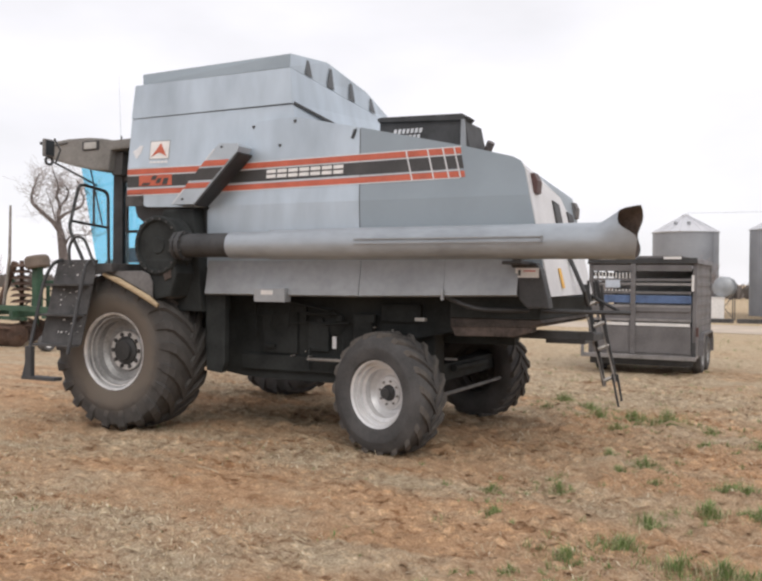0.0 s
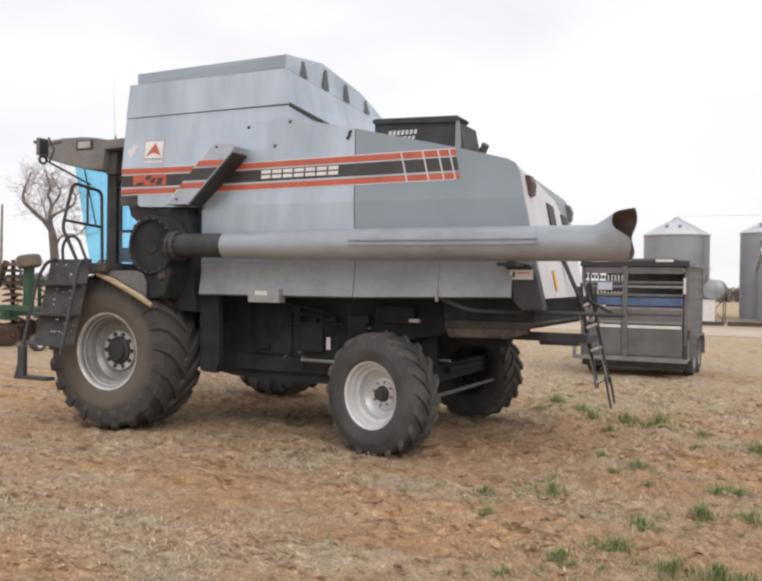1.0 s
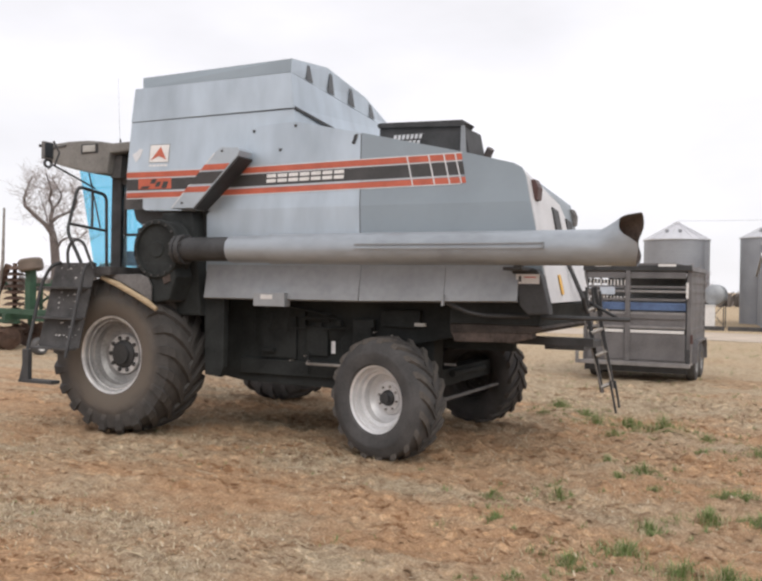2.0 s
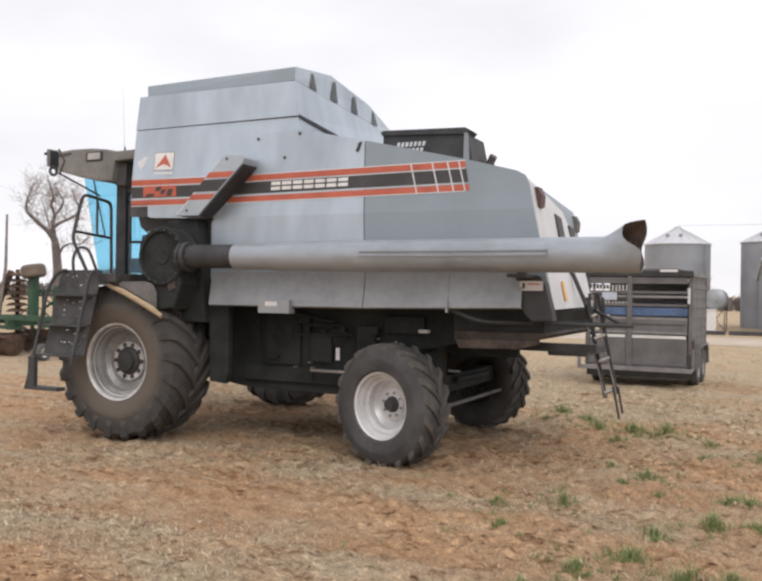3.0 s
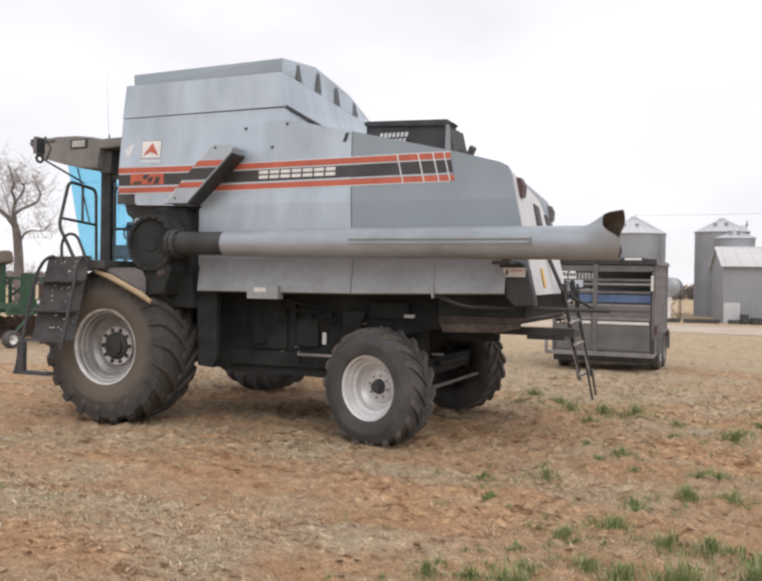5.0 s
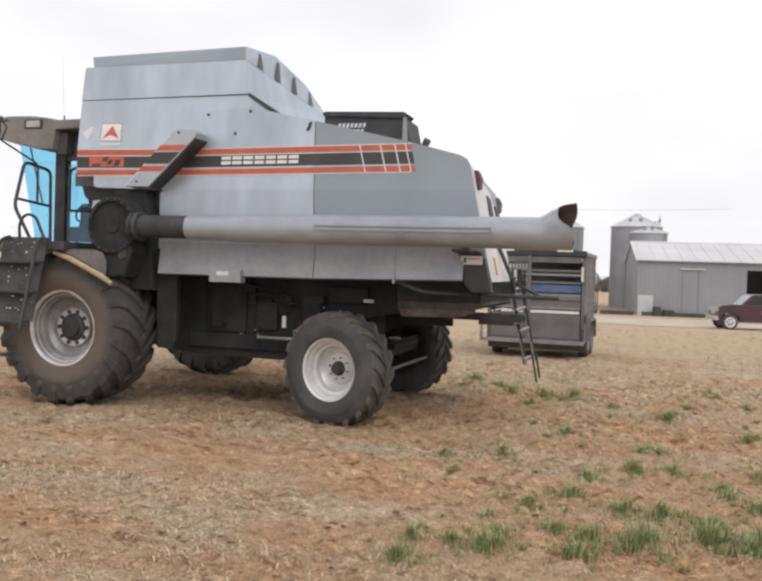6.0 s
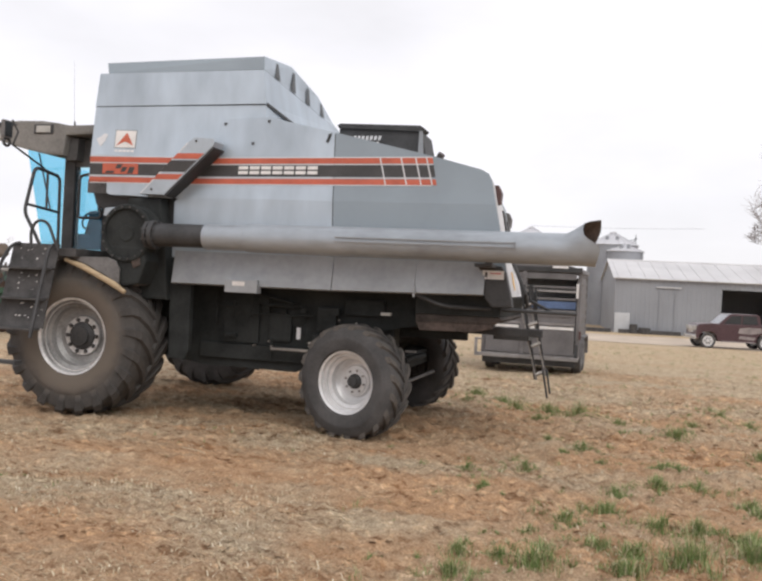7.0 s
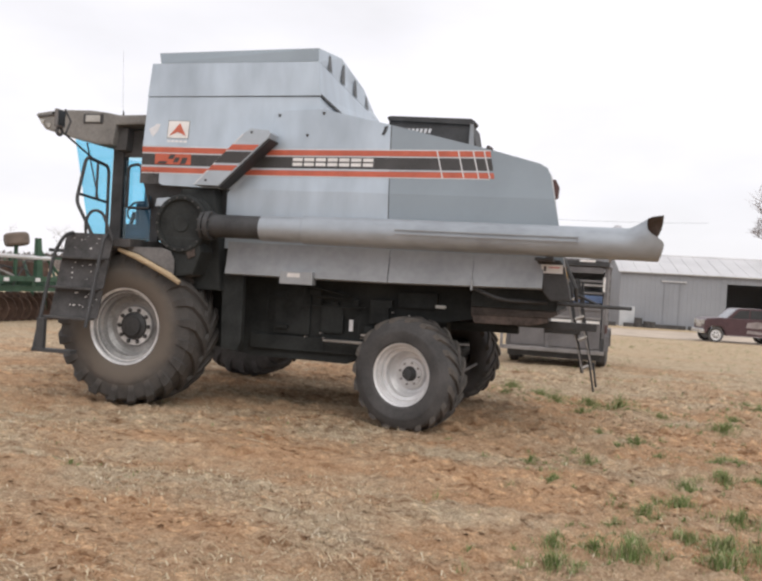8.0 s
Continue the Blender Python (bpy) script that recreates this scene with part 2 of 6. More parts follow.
def lug_bar(bm, r, da, width, high, wide, far, deep):
    """One hooked tread bar from the middle of the tread over the shoulder; far: on the far half; deep: on down the sidewall."""
    mid = width * (0.54 if not far else 0.46)
    reach = mid if not far else width - mid
    rows = []
    for t, base, top in (
            (0.0, (reach, r - 0.03), (reach, r + high)), (0.3, (reach * 0.72, r - 0.03), (reach * 0.72, r + high)),
            (0.62, (reach * 0.45, r - 0.035), (reach * 0.45, r + high * 0.95)), (0.9, (0.10 * r, r - 0.04), (0.07 * r, r + high * 0.65)),
            (1.02, (0.045, r - 0.07 * r), (0.0 if deep else 0.034, r - (0.02 if deep else 0.055) * r)), (1.08, (0.02, r - 0.16 * r), (-0.012 * r, r - 0.145 * r)), (1.1, (0.012, r - 0.23 * r), (0.002, r - 0.225 * r)))[:7 if deep else 5]:
        a = da * t ** 0.85
        for (v, rr), half in ((base, wide * 0.66), (top, wide * 0.46)):
            half = half / r * (1.25 if 0.5 < t < 1.05 else 1.0)
            v = width - v if far else v
            rows.append([bm.verts.new((rr * math.cos(a + q), v, rr * math.sin(a + q))) for q in (-half, half)])
    for k in range(0, len(rows) - 2, 2):
        b0, t0, b1, t1 = rows[k:k + 4]
        bm.faces.new((t0[0], t0[1], t1[1], t1[0]))
        bm.faces.new((b0[0], t0[0], t1[0], b1[0]))
        bm.faces.new((t0[1], b0[1], b1[1], t1[1]))
    bm.faces.new((rows[0][0], rows[0][1], rows[1][1], rows[1][0]))
    bmesh.ops.recalc_face_normals(bm, faces=bm.faces[:])


def farm_wheel(parent, u, w, r, rim, v_out, width, near, bars, dish, rubber, wall, paint, turn=0.0, steer=0.0, hub=0.33, ring=None, tread=None):
    """Tyre with bar tread, rim, dished disc, hub and bolts; near: 1 if its outer face looks to -v, else -1."""
    s = near
    wheel = new("wheel")
    wheel.parent = parent
    wheel.matrix_basis = pose(u, v_out, w) @ pose(0, s * width / 2, 0, 0, 0, steer) @ pose(0, -s * width / 2, 0) @ (Matrix.Identity(4) if s > 0 else pose(0, 0, 0, 0, 0, 180)) @ pose(0, 0, 0, 0, turn, 0)
    high, plate, ring_at = 0.044 * r / 0.95, 0.53 if rim > 0.4 else 0.43, 0.44 if rim > 0.4 else 0.36
    cr = r - high
    sh = 0.10 * r
    prof = [(rim - 0.01, 0.07), (rim + 0.01, 0.045), (rim + 0.05 * r, 0.02), (rim + 0.22 * r, 0.0), (cr - 0.16 * r, 0.005), (cr - 0.05 * r, 0.035), (cr - 0.01, sh), (cr, width * 0.35), (cr + 0.006, width / 2)]
    prof += [(a, width - b) for a, b in prof[-2::-1]]
    bm = bmesh.new()
    add_lathe(bm, prof, (0, 0, 0), 64)
    part("tyre", bm, rubber, wheel, smooth=True)
    for off, far in ((0, False), (math.pi / bars, True)):
        bm = bmesh.new()
        lug_bar(bm, cr, 0.40, width, high, 0.088 * r / 0.95, far, rim > 0.4)
        first = part("tread_bar", bm, tread or rubber, wheel)
        for k in range(bars):
            bar = first if k == 0 else new("tread_bar", first.data)
            bar.parent = wheel
            bar.matrix_basis = pose(0, 0, 0, 0, -math.degrees(off + 2 * math.pi * k / bars), 0)
    bm = bmesh.new()
    add_lathe(bm, [(rim + 0.005, 0.052), (rim + 0.05 * r, 0.016), (rim + 0.2 * r, -0.004), (rim + 0.25 * r, -0.004), (rim + 0.27 * r, 0.006)], (0, 0, 0), 64)
    part("sidewall", bm, wall, wheel, "dusty tan sidewall", smooth=True)
    bm = bmesh.new()
    add_lathe(bm, [(rim - 0.012, 0.075), (rim - 0.012, 0.048), (rim + 0.012, 0.033), (rim + 0.018, 0.05), (rim + 0.004, 0.058)], (0, 0, 0), 64)
    add_lathe(bm, [(rim - 0.046, 0.112), (rim - 0.044, 0.102), (rim - 0.034, 0.102), (rim - 0.03, 0.112)], (0, 0, 0), 64)
    part("rim_flange", bm, ring or paint, wheel, smooth=True)
    bm = bmesh.new()
    add_lathe(bm, [(rim, 0.06), (rim - 0.012, 0.10), (rim - 0.045, 0.106), (rim - 0.05, 0.155), (rim - 0.085, 0.162), (rim - 0.09, width - 0.23), (rim - 0.04, width - 0.19), (rim - 0.03, width - 0.08), (rim + 0.01, width - 0.05)], (0, 0, 0), 64)
    part("rim", bm, paint, wheel, smooth=True)
    for v0 in (dish,):
        bm = bmesh.new()
        add_lathe(bm, [(rim - 0.087, v0 - 0.02), (rim - 0.13, v0 + 0.03), (rim * 0.55, v0 + 0.035), (rim * 0.5, v0 + 0.005), (rim * 0.24, v0)], (0, 0, 0), 48)
        part("disc", bm, paint, wheel, smooth=True)
    bm = bmesh.new()
    add_lathe(bm, [(rim * hub, dish + 0.01), (rim * (hub - 0.01), dish - 0.03), (rim * hub * 0.72, dish - 0.05), (rim * hub * 0.68, dish - 0.085), (0.0005, dish - 0.09)], (0, 0, 0), 24)
    part("hub", bm, BLACK, wheel, "black grimy hub", smooth=True)
    bm = bmesh.new()
    add_lathe(bm, [(rim * plate, dish + 0.012), (rim * (plate - 0.01), dish - 0.012), (rim * hub * 1.01, dish - 0.012)], (0, 0, 0), 40)
    part("hub_plate", bm, ring or paint, wheel, smooth=True)
    for k in range(10 if rim > 0.4 else 8):
        a = 2 * math.pi * k / (10 if rim > 0.4 else 8)
        bm = bmesh.new()
        size = 0.026 if rim > 0.4 else 0.013
        add_lathe(bm, [(size, dish + 0.01), (size, dish - 0.028), (0.004, dish - 0.034)], (rim * ring_at * math.cos(a), 0, rim * ring_at * math.sin(a)), 8)
        part("bolt", bm, DUSTY if rim > 0.4 else STEEL, wheel)
    return wheel


farm_wheel(combine, -2.48, 1.0, 0.965, 0.455, -0.42, 0.74, 1, 21, 0.27, RUBBER_MUD, RUBBER_MUD, SILVER_DIRTY, hub=0.38, ring=SILVER_RIM)
farm_wheel(combine, -2.48, 1.0, 0.965, 0.46, 3.95, 0.74, -1, 21, 0.235, RUBBER, RUBBER, SILVER_DIRTY)
farm_wheel(combine, 0.985, 0.68, 0.665, 0.35, -0.18, 0.46, 1, 19, 0.26, RUBBER_DARK, RUBBER_DARK, SILVER, turn=12, steer=-15, hub=0.25, tread=LUG_DUSTY)
# far rear wheel: dark rim and disc, unlike the silver near one
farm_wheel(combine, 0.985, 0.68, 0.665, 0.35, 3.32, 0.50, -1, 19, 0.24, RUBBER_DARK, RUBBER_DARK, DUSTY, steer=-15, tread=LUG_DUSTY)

# hull: front hood in galvanised sheet, rear hood in darker grey


def hood_v(w):
    """The side sheets stand upright below a crease and lean in above it."""
    return 0.05 + max(0, w - 2.75) * 0.10


def add_hood_sheet(bm, outline, out, depth):
    k = len(outline)
    a = [bm.verts.new((u, hood_v(w) - out, w)) for u, w in outline]
    b = [bm.verts.new((u, hood_v(w) - out + depth, w)) for u, w in outline]
    fs = [bm.faces.new(a), bm.faces.new(b[::-1])] + [bm.faces.new((a[i], b[i], b[(i + 1) % k], a[(i + 1) % k])) for i in range(k)]
    bmesh.ops.recalc_face_normals(bm, faces=fs)


piece("hood_front", GALV, combine, [(add_prism, [(-1.62, 2.03), (0.45, 2.03), (0.40, 3.555), (-0.47, 3.735), (-1.09, 3.705), (-1.09, 3.2), (-1.62, 2.7)], 0.165, 2.9, "v", 0.012)])
bm = bmesh.new()
add_prism(bm, [(0.48, 2.03), (2.54, 2.03), (2.46, 2.44), (2.33, 3.01), (2.295, 3.085), (2.21, 3.13), (1.66, 3.275), (0.43, 3.552)], 0.165, 2.9, "v", 0.012)
for v in bm.verts:
    t = max(0, v.co.x - 1.2) / 1.3 * v.co.y / 2.9
    v.co.x -= 0.18 * t
    v.co.z -= 0.14 * t * (v.co.z > 2.3)
part("hood_rear", bm, PAINT_GREY, combine)
piece("side_panel", GALV, combine, [(add_hood_sheet, [(-1.64, 2.02), (0.474, 2.02), (0.452, 2.75), (-1.585, 2.75), (-1.64, 2.70)], 0, 0.02)])
piece("side_panel", GALV, combine, [(add_hood_sheet, [(-1.585, 2.75), (0.452, 2.75), (0.414, 3.565), (-0.47, 3.75), (-1.06, 3.722), (-1.11, 3.68), (-1.11, 3.2)], 0, 0.02)])
piece("rear_side_panel", PAINT_GREY, combine, [(add_hood_sheet, [(0.486, 2.02), (2.56, 2.02), (2.475, 2.44), (2.405, 2.75), (0.464, 2.75)], 0, 0.02)])
piece("rear_side_panel", PAINT_GREY, combine, [(add_hood_sheet, [(0.464, 2.75), (2.405, 2.75), (2.345, 3.02), (2.305, 3.095), (2.215, 3.143), (1.66, 3.285), (0.426, 3.562)], 0, 0.02)])
piece("seam", BLACK, combine, [(add_hood_sheet, [(0.474, 2.02), (0.486, 2.02), (0.464, 2.745), (0.452, 2.745)], -0.004, 0.01)])
piece("seam", BLACK, combine, [(add_hood_sheet, [(0.452, 2.75), (0.464, 2.75), (0.426, 3.55), (0.414, 3.55)], -0.004, 0.01)])
for u, w in ((-0.64, 3.43), (-1.03, 3.67), (-0.45, 3.70)):
    piece("bolt", DUSTY, combine, [(add_hood_sheet, [(u - 0.02, w + 0.012), (u + 0.02, w + 0.012), (u + 0.008, w - 0.02), (u - 0.008, w - 0.02)], 0.012, 0.012)])
piece("hood_latch", BLACK, combine, [(add_hood_sheet, [(0.34, 3.54), (0.38, 3.55), (0.36, 3.48), (0.34, 3.44), (0.31, 3.45), (0.33, 3.49)], 0.014, 0.014)])

# rear face of pale sheet with slots, lamps and a lower tail
bm = bmesh.new()
for (u0, w0, f0, g0), (u1, w1, f1, g1) in (((2.29, 3.075, 2.10, 2.92), (2.345, 2.99, 2.155, 2.84)), ((2.345, 2.99, 2.155, 2.84), (2.455, 2.44, 2.27, 2.40)), ((2.455, 2.44, 2.27, 2.40), (2.61, 1.735, 2.43, 1.735))):
    add_slab(bm, [(u0, 0.09, w0), (f0, 2.78, g0), (f1, 2.78, g1), (u1, 0.09, w1)], -0.02)
part("rear_panel", bm, PALE, combine, "pale painted rear panel")
for v0 in (1.2, 2.1):
    d = 0.066 * v0
    piece("vent_slot", BLACK, combine, [(add_slab, [(2.40 - d, v0, 2.87 - d), (2.385 - d, v0 + 0.34, 2.85 - d), (2.478 - d, v0 + 0.34, 2.38 - d * 0.4), (2.497 - d, v0, 2.38 - d * 0.4)], -0.02)])
for u, v0, w, mat in ((2.315, 0.34, 2.77, LENS_RED), (2.14, 2.76, 2.68, FENDER)):
    piece("tail_lamp", mat, combine, [(add_prism, [(u, w + 0.05), (u + 0.05, w), (u + 0.11, w + 0.02), (u + 0.12, w + 0.14), (u + 0.08, w + 0.22), (u, w + 0.22)], v0 - 0.09, v0 + 0.09, "v", 0.015)], "dusty tail lamp")
piece("warning_decal", AMBER, combine, [(add_slab, [(2.53, 0.75, 2.03), (2.525, 0.86, 2.03), (2.575, 0.86, 1.82), (2.58, 0.75, 1.82)], -0.006)], "amber warning decal")

# grain tank


def tank_v(u, w):
    """The tank's side runs in towards the rear, and leans in above the stripes."""
    return -0.10 + 0.12 * (u + 2.77) + 0.13 * max(0, w - 3.24)


def add_tank_sheet(bm, outline, out, depth):
    """A plate on the tank's side; out: how far it stands proud."""
    k = len(outline)
    a = [bm.verts.new((u, tank_v(u, w) - out, w)) for u, w in outline]
    b = [bm.verts.new((u, tank_v(u, w) - out + depth, w)) for u, w in outline]
    fs = [bm.faces.new(a), bm.faces.new(b[::-1])] + [bm.faces.new((a[i], b[i], b[(i + 1) % k], a[(i + 1) % k])) for i in range(k)]
    bmesh.ops.recalc_face_normals(bm, faces=fs)


piece("tank_side", GALV, combine, [(add_tank_sheet, [(-2.5, 2.76), (-1.0, 2.73), (-1.0, 3.24), (-2.775, 3.24), (-2.785, 2.86), (-2.66, 2.86)], 0, 3.1)], "weathered galvanised tank side")
piece("tank_side", GALV, combine, [(add_tank_sheet, [(-2.775, 3.242), (-1.0, 3.242), (-1.0, 3.70), (-0.52, 3.70), (-0.55, 3.92), (-2.78, 3.85)], 0, 3.1)], "weathered galvanised tank side")
lo = [(-2.785, -0.025, 3.860), (-0.54, 0.232, 3.931), (-0.43, 3.3, 3.62), (-2.785, 3.3, 3.86)]
hi = [(-2.77, 0.025, 4.28), (-0.60, 0.262, 4.35), (-0.58, 3.2, 4.12), (-2.77, 3.2, 4.12)]
for i in range(4):
    j = (i + 1) % 4
    piece("tank_extension", GALV, combine, [(add_slab, [lo[i], lo[j], hi[j], hi[i]], -0.02)])
low = [Vector(p) + Vector((0, 0, 0.004)) for p in (hi[0], hi[1], (-0.596, 0.8, 4.306), (-0.586, 2.3, 4.19), (-0.58, 3.2, 4.12), (-2.73, 3.2, 4.12))]
low[0] = Vector((-2.665, 0.05, 4.288))
top = [Vector(p) for p in ((-2.73, 0.115, 4.435), (-0.62, 0.30, 4.522), (-0.58, 1.08, 4.595), (-0.60, 2.2, 4.45), (-0.66, 3.0, 4.26), (-2.73, 2.9, 4.22))]
bm = bmesh.new()
a, b = [bm.verts.new(p) for p in low], [bm.verts.new(p) for p in top]
for i in (0, 4, 5):
    bm.faces.new((a[i], a[(i + 1) % 6], b[(i + 1) % 6], b[i]))
bm.faces.new([bm.verts.new(p + Vector((-0.07 if p.x > -1 else 0.04, 0.05 if p.y < 0.5 else 0, -0.08))) for p in top])
part("tank_lip", bm, PAINT_GREY, combine, "grey upper tank lip")
for i in (1, 2, 3):
    piece("rear_lip", GALV, combine, [(add_slab, [low[i], low[i + 1], top[i + 1], top[i]], -0.006)])


def lip_point(v, t):
    """A point of the rear lip at depth v, from its foot (t = 0) to its rim (t = 1), just proud of the sheet."""
    def along(line):
        for a, b in zip(line, line[1:]):
            if a.y <= v <= b.y:
                return a.lerp(b, (v - a.y) / (b.y - a.y))
        return line[-1]
    return along(low[1:5]).lerp(along(top[1:5]), t) + Vector((0.009, 0, 0.003))


# Slits are plates on the lip, their shade put into the dark grey
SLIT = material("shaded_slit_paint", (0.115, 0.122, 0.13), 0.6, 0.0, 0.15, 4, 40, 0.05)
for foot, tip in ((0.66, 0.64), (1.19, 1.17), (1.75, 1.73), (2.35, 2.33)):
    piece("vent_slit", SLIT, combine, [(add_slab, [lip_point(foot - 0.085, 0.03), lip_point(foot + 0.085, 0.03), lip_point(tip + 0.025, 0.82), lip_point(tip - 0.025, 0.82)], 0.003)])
piece("tank_gap", BLACK, combine, [(add_tank_sheet, [(-2.775, 3.845), (-0.56, 3.912), (-0.56, 3.935), (-2.775, 3.865)], -0.012, 3.0)])
piece("tank_gap", BLACK, combine, [(add_slab, [(-0.535, 0.26, 3.915), (-0.425, 3.2, 3.595), (-0.425, 3.2, 3.63), (-0.535, 0.26, 3.95)], -0.012)])
# Recess laid on as a dark plate, its shade put into the colour
piece("recess_shade_plate", DUSTY, combine, [(add_tank_sheet, oblong(-2.79, -2.54, 2.77, 2.935), 0.004, 0.003)])
piece("tank_floor", BLACK, combine, [(add_prism, [(-2.86, 2.84), (-2.80, 2.66), (-2.5, 2.46), (-1.66, 2.1), (-1.66, 2.75), (-2.6, 2.84)], 0.1, 3.2)])

# stripes across tank and hoods
BANDS = ((3.178, 3.244, ORANGE, "orange_band"), (3.022, 3.160, STRIPE_BLACK, "black_band"), (2.931, 2.995, ORANGE, "orange_band"))


def rise(outline):
    """The stripes climb a little towards the rear."""
    return [(u, w + 0.0105 * (u + 0.8)) for u, w in outline]


def hood_front_edge(w):
    """Where the front hood's side sheet begins at height w."""
    return -1.105 if w > 3.2 else -1.58 + (w - 2.75) * 1.0556


for w0, w1, mat, name in BANDS:
    end = 1.637 + (3.244 - w0) * 0.22
    end1 = 1.637 + (3.244 - w1) * 0.22
    piece(name, mat, combine, [(add_tank_sheet, rise(oblong(-2.775, -1.0, w0, w1)), 0.004, 0.003)])
    piece(name, mat, combine, [(add_hood_sheet, rise([(hood_front_edge(w0), w0), (end, w0), (end1, w1), (hood_front_edge(w1), w1)]), 0.004, 0.003)])
for u in (1.0, 1.254, 1.43, 1.56):
    piece("white_bar", PALE, combine, [(add_hood_sheet, rise([(u + 0.088, 2.926), (u + 0.103, 2.926), (u + 0.012, 3.25), (u - 0.003, 3.25)]), 0.008, 0.003)])
for w in (2.924, 3.250, 3.168, 3.008):
    piece("pin_stripe", PALE, combine, [(add_tank_sheet, rise(oblong(-2.775, -1.0, w - 0.005, w + 0.005)), 0.005, 0.003)])
    piece("pin_stripe", PALE, combine, [(add_hood_sheet, rise(oblong(hood_front_edge(w), 1.645, w - 0.005, w + 0.005)), 0.005, 0.003)])
for k in range(7):
    u = -0.80 + k * 0.151
    for w0, w1 in ((3.050, 3.090), (3.108, 3.148)):
        piece("decal_bar", WHITE, combine, [(add_hood_sheet, rise(oblong(u, u + 0.128, w0, w1)), 0.008, 0.003)])
piece("model_plate", ORANGE, combine, [(add_tank_sheet, rise(oblong(-2.60, -2.13, 3.032, 3.165)), 0.008, 0.003)])
for u0, u1, w0, w1 in ((-2.57, -2.46, 3.04, 3.07), (-2.43, -2.36, 3.10, 3.155), (-2.36, -2.30, 3.06, 3.12), (-2.27, -2.20, 3.04, 3.12)):
    piece("decal_bar", STRIPE_BLACK, combine, [(add_tank_sheet, rise([(u0, w0), (u1, w0), (u1 + 0.03, w1), (u0 + 0.03, w1)]), 0.012, 0.003)])
piece("emblem_border", STRIPE_BLACK, combine, [(add_tank_sheet, oblong(-2.472, -2.188, 3.339, 3.566), 0.002, 0.003)])
piece("emblem_plate", WHITE, combine, [(add_tank_sheet, oblong(-2.466, -2.194, 3.345, 3.56), 0.004, 0.003)])
piece("emblem_shape", ORANGE, combine, [(add_tank_sheet, [(-2.44, 3.37), (-2.335, 3.42), (-2.275, 3.40), (-2.22, 3.37), (-2.315, 3.535)], 0.008, 0.003)])
for k in range(5):
    piece("emblem_bar", WHITE, combine, [(add_tank_sheet, oblong(-2.46 + k * 0.054, -2.42 + k * 0.054, 3.292, 3.315), 0.004, 0.003)])
piece("worn_patch", PALE, combine, [(add_tank_sheet, [(-2.68, 3.38), (-2.65, 3.35), (-2.62, 3.40), (-2.60, 3.42), (-2.57, 3.51), (-2.62, 3.52), (-2.66, 3.48), (-2.72, 3.45)], 0.004, 0.003)])

# inclined elevator housing over the stripes
face = [(-1.99, 2.76), (-1.65, 2.755), (-1.02, 3.335), (-0.99, 3.395), (-1.02, 3.43), (-1.26, 3.45), (-1.35, 3.39)]
VB = -0.20
piece("elevator_housing", HOUSING, combine, [(add_prism, face, VB, 0.05, "v", 0.008)])
# lower side of the housing covered in black, unlike its face
piece("housing_side", BLACK, combine, [(add_slab, [(-1.648, VB + 0.003, 2.752), (-1.014, VB + 0.003, 3.334), (-1.014, 0.08, 3.334), (-1.648, 0.08, 2.752)], -0.02)])


def on_housing(w):
    return -1.99 + (w - 2.76) * 1.016, -1.65 + (w - 2.755) * 1.086


for w0, w1, mat, name in BANDS:
    (a0, b0), (a1, b1) = on_housing(w0), on_housing(w1)
    piece(name, mat, combine, [(add_prism, [(a0 + 0.012, w0 + 0.01), (b0 - 0.012, w0 + 0.01), (b1 - 0.012, w1 + 0.01), (a1 + 0.012, w1 + 0.01)], VB - 0.004, VB + 0.001)])

# unloading auger
VA = -0.38
bm = bmesh.new()
add_lathe(bm, [(0.135, -1.62), (0.135, -0.93)], (0, VA, 2.265), 32, "u", True)
part("auger_neck", bm, BLACK, combine, "black auger neck", smooth=True)
bm = bmesh.new()
add_lathe(bm, [(0.146, -0.95), (0.15, -0.94), (0.15, -0.42), (0.163, -0.41), (0.163, 0.2), (0.166, 0.21), (0.166, 3.081)], (0, VA, 2.262), 40, "u")
part("auger_tube", bm, TUBE, combine, smooth=True)
bm = bmesh.new()
rings = []
for k in range(13):
    t = k / 12
    ring = []
    for j in range(40):
        a = 2 * math.pi * j / 40
        up = math.sin(a)
        flare = max(0.0, (t - 0.3) / 0.7) ** 1.25
        rw = 0.166 + 0.074 * flare
        cw = 2.262 + 0.072 * flare
        notch = 0.175 * math.exp(-(((a - (math.pi - 0.62) + math.pi) % (2 * math.pi) - math.pi) / 0.62) ** 4)
        hollow = 0.06 * math.exp(-(((a + 0.1 + math.pi) % (2 * math.pi) - math.pi) / 0.45) ** 2) + 0.07 * max(0, -up - 0.25) ** 1.5
        reach = 3.08 + t * (0.503 - 0.004 * up - notch - hollow)
        ring.append(bm.verts.new((reach, VA + math.cos(a) * (0.166 + 0.03 * flare), cw + up * rw)))
    rings.append(ring)
for a, b in zip(rings, rings[1:]):
    for j in range(40):
        bm.faces.new((a[j], a[(j + 1) % 40], b[(j + 1) % 40], b[j]))
bmesh.ops.recalc_face_normals(bm, faces=bm.faces[:])
inner = bm.copy()
part("spout", bm, TUBE, combine, "flared galvanised spout", smooth=True)
for v in inner.verts:
    v.co.y, v.co.z = VA + (v.co.y - VA) * 0.955, 2.29 + (v.co.z - 2.29) * 0.955
    v.co.x -= 0.003
bmesh.ops.reverse_faces(inner, faces=inner.faces[:])
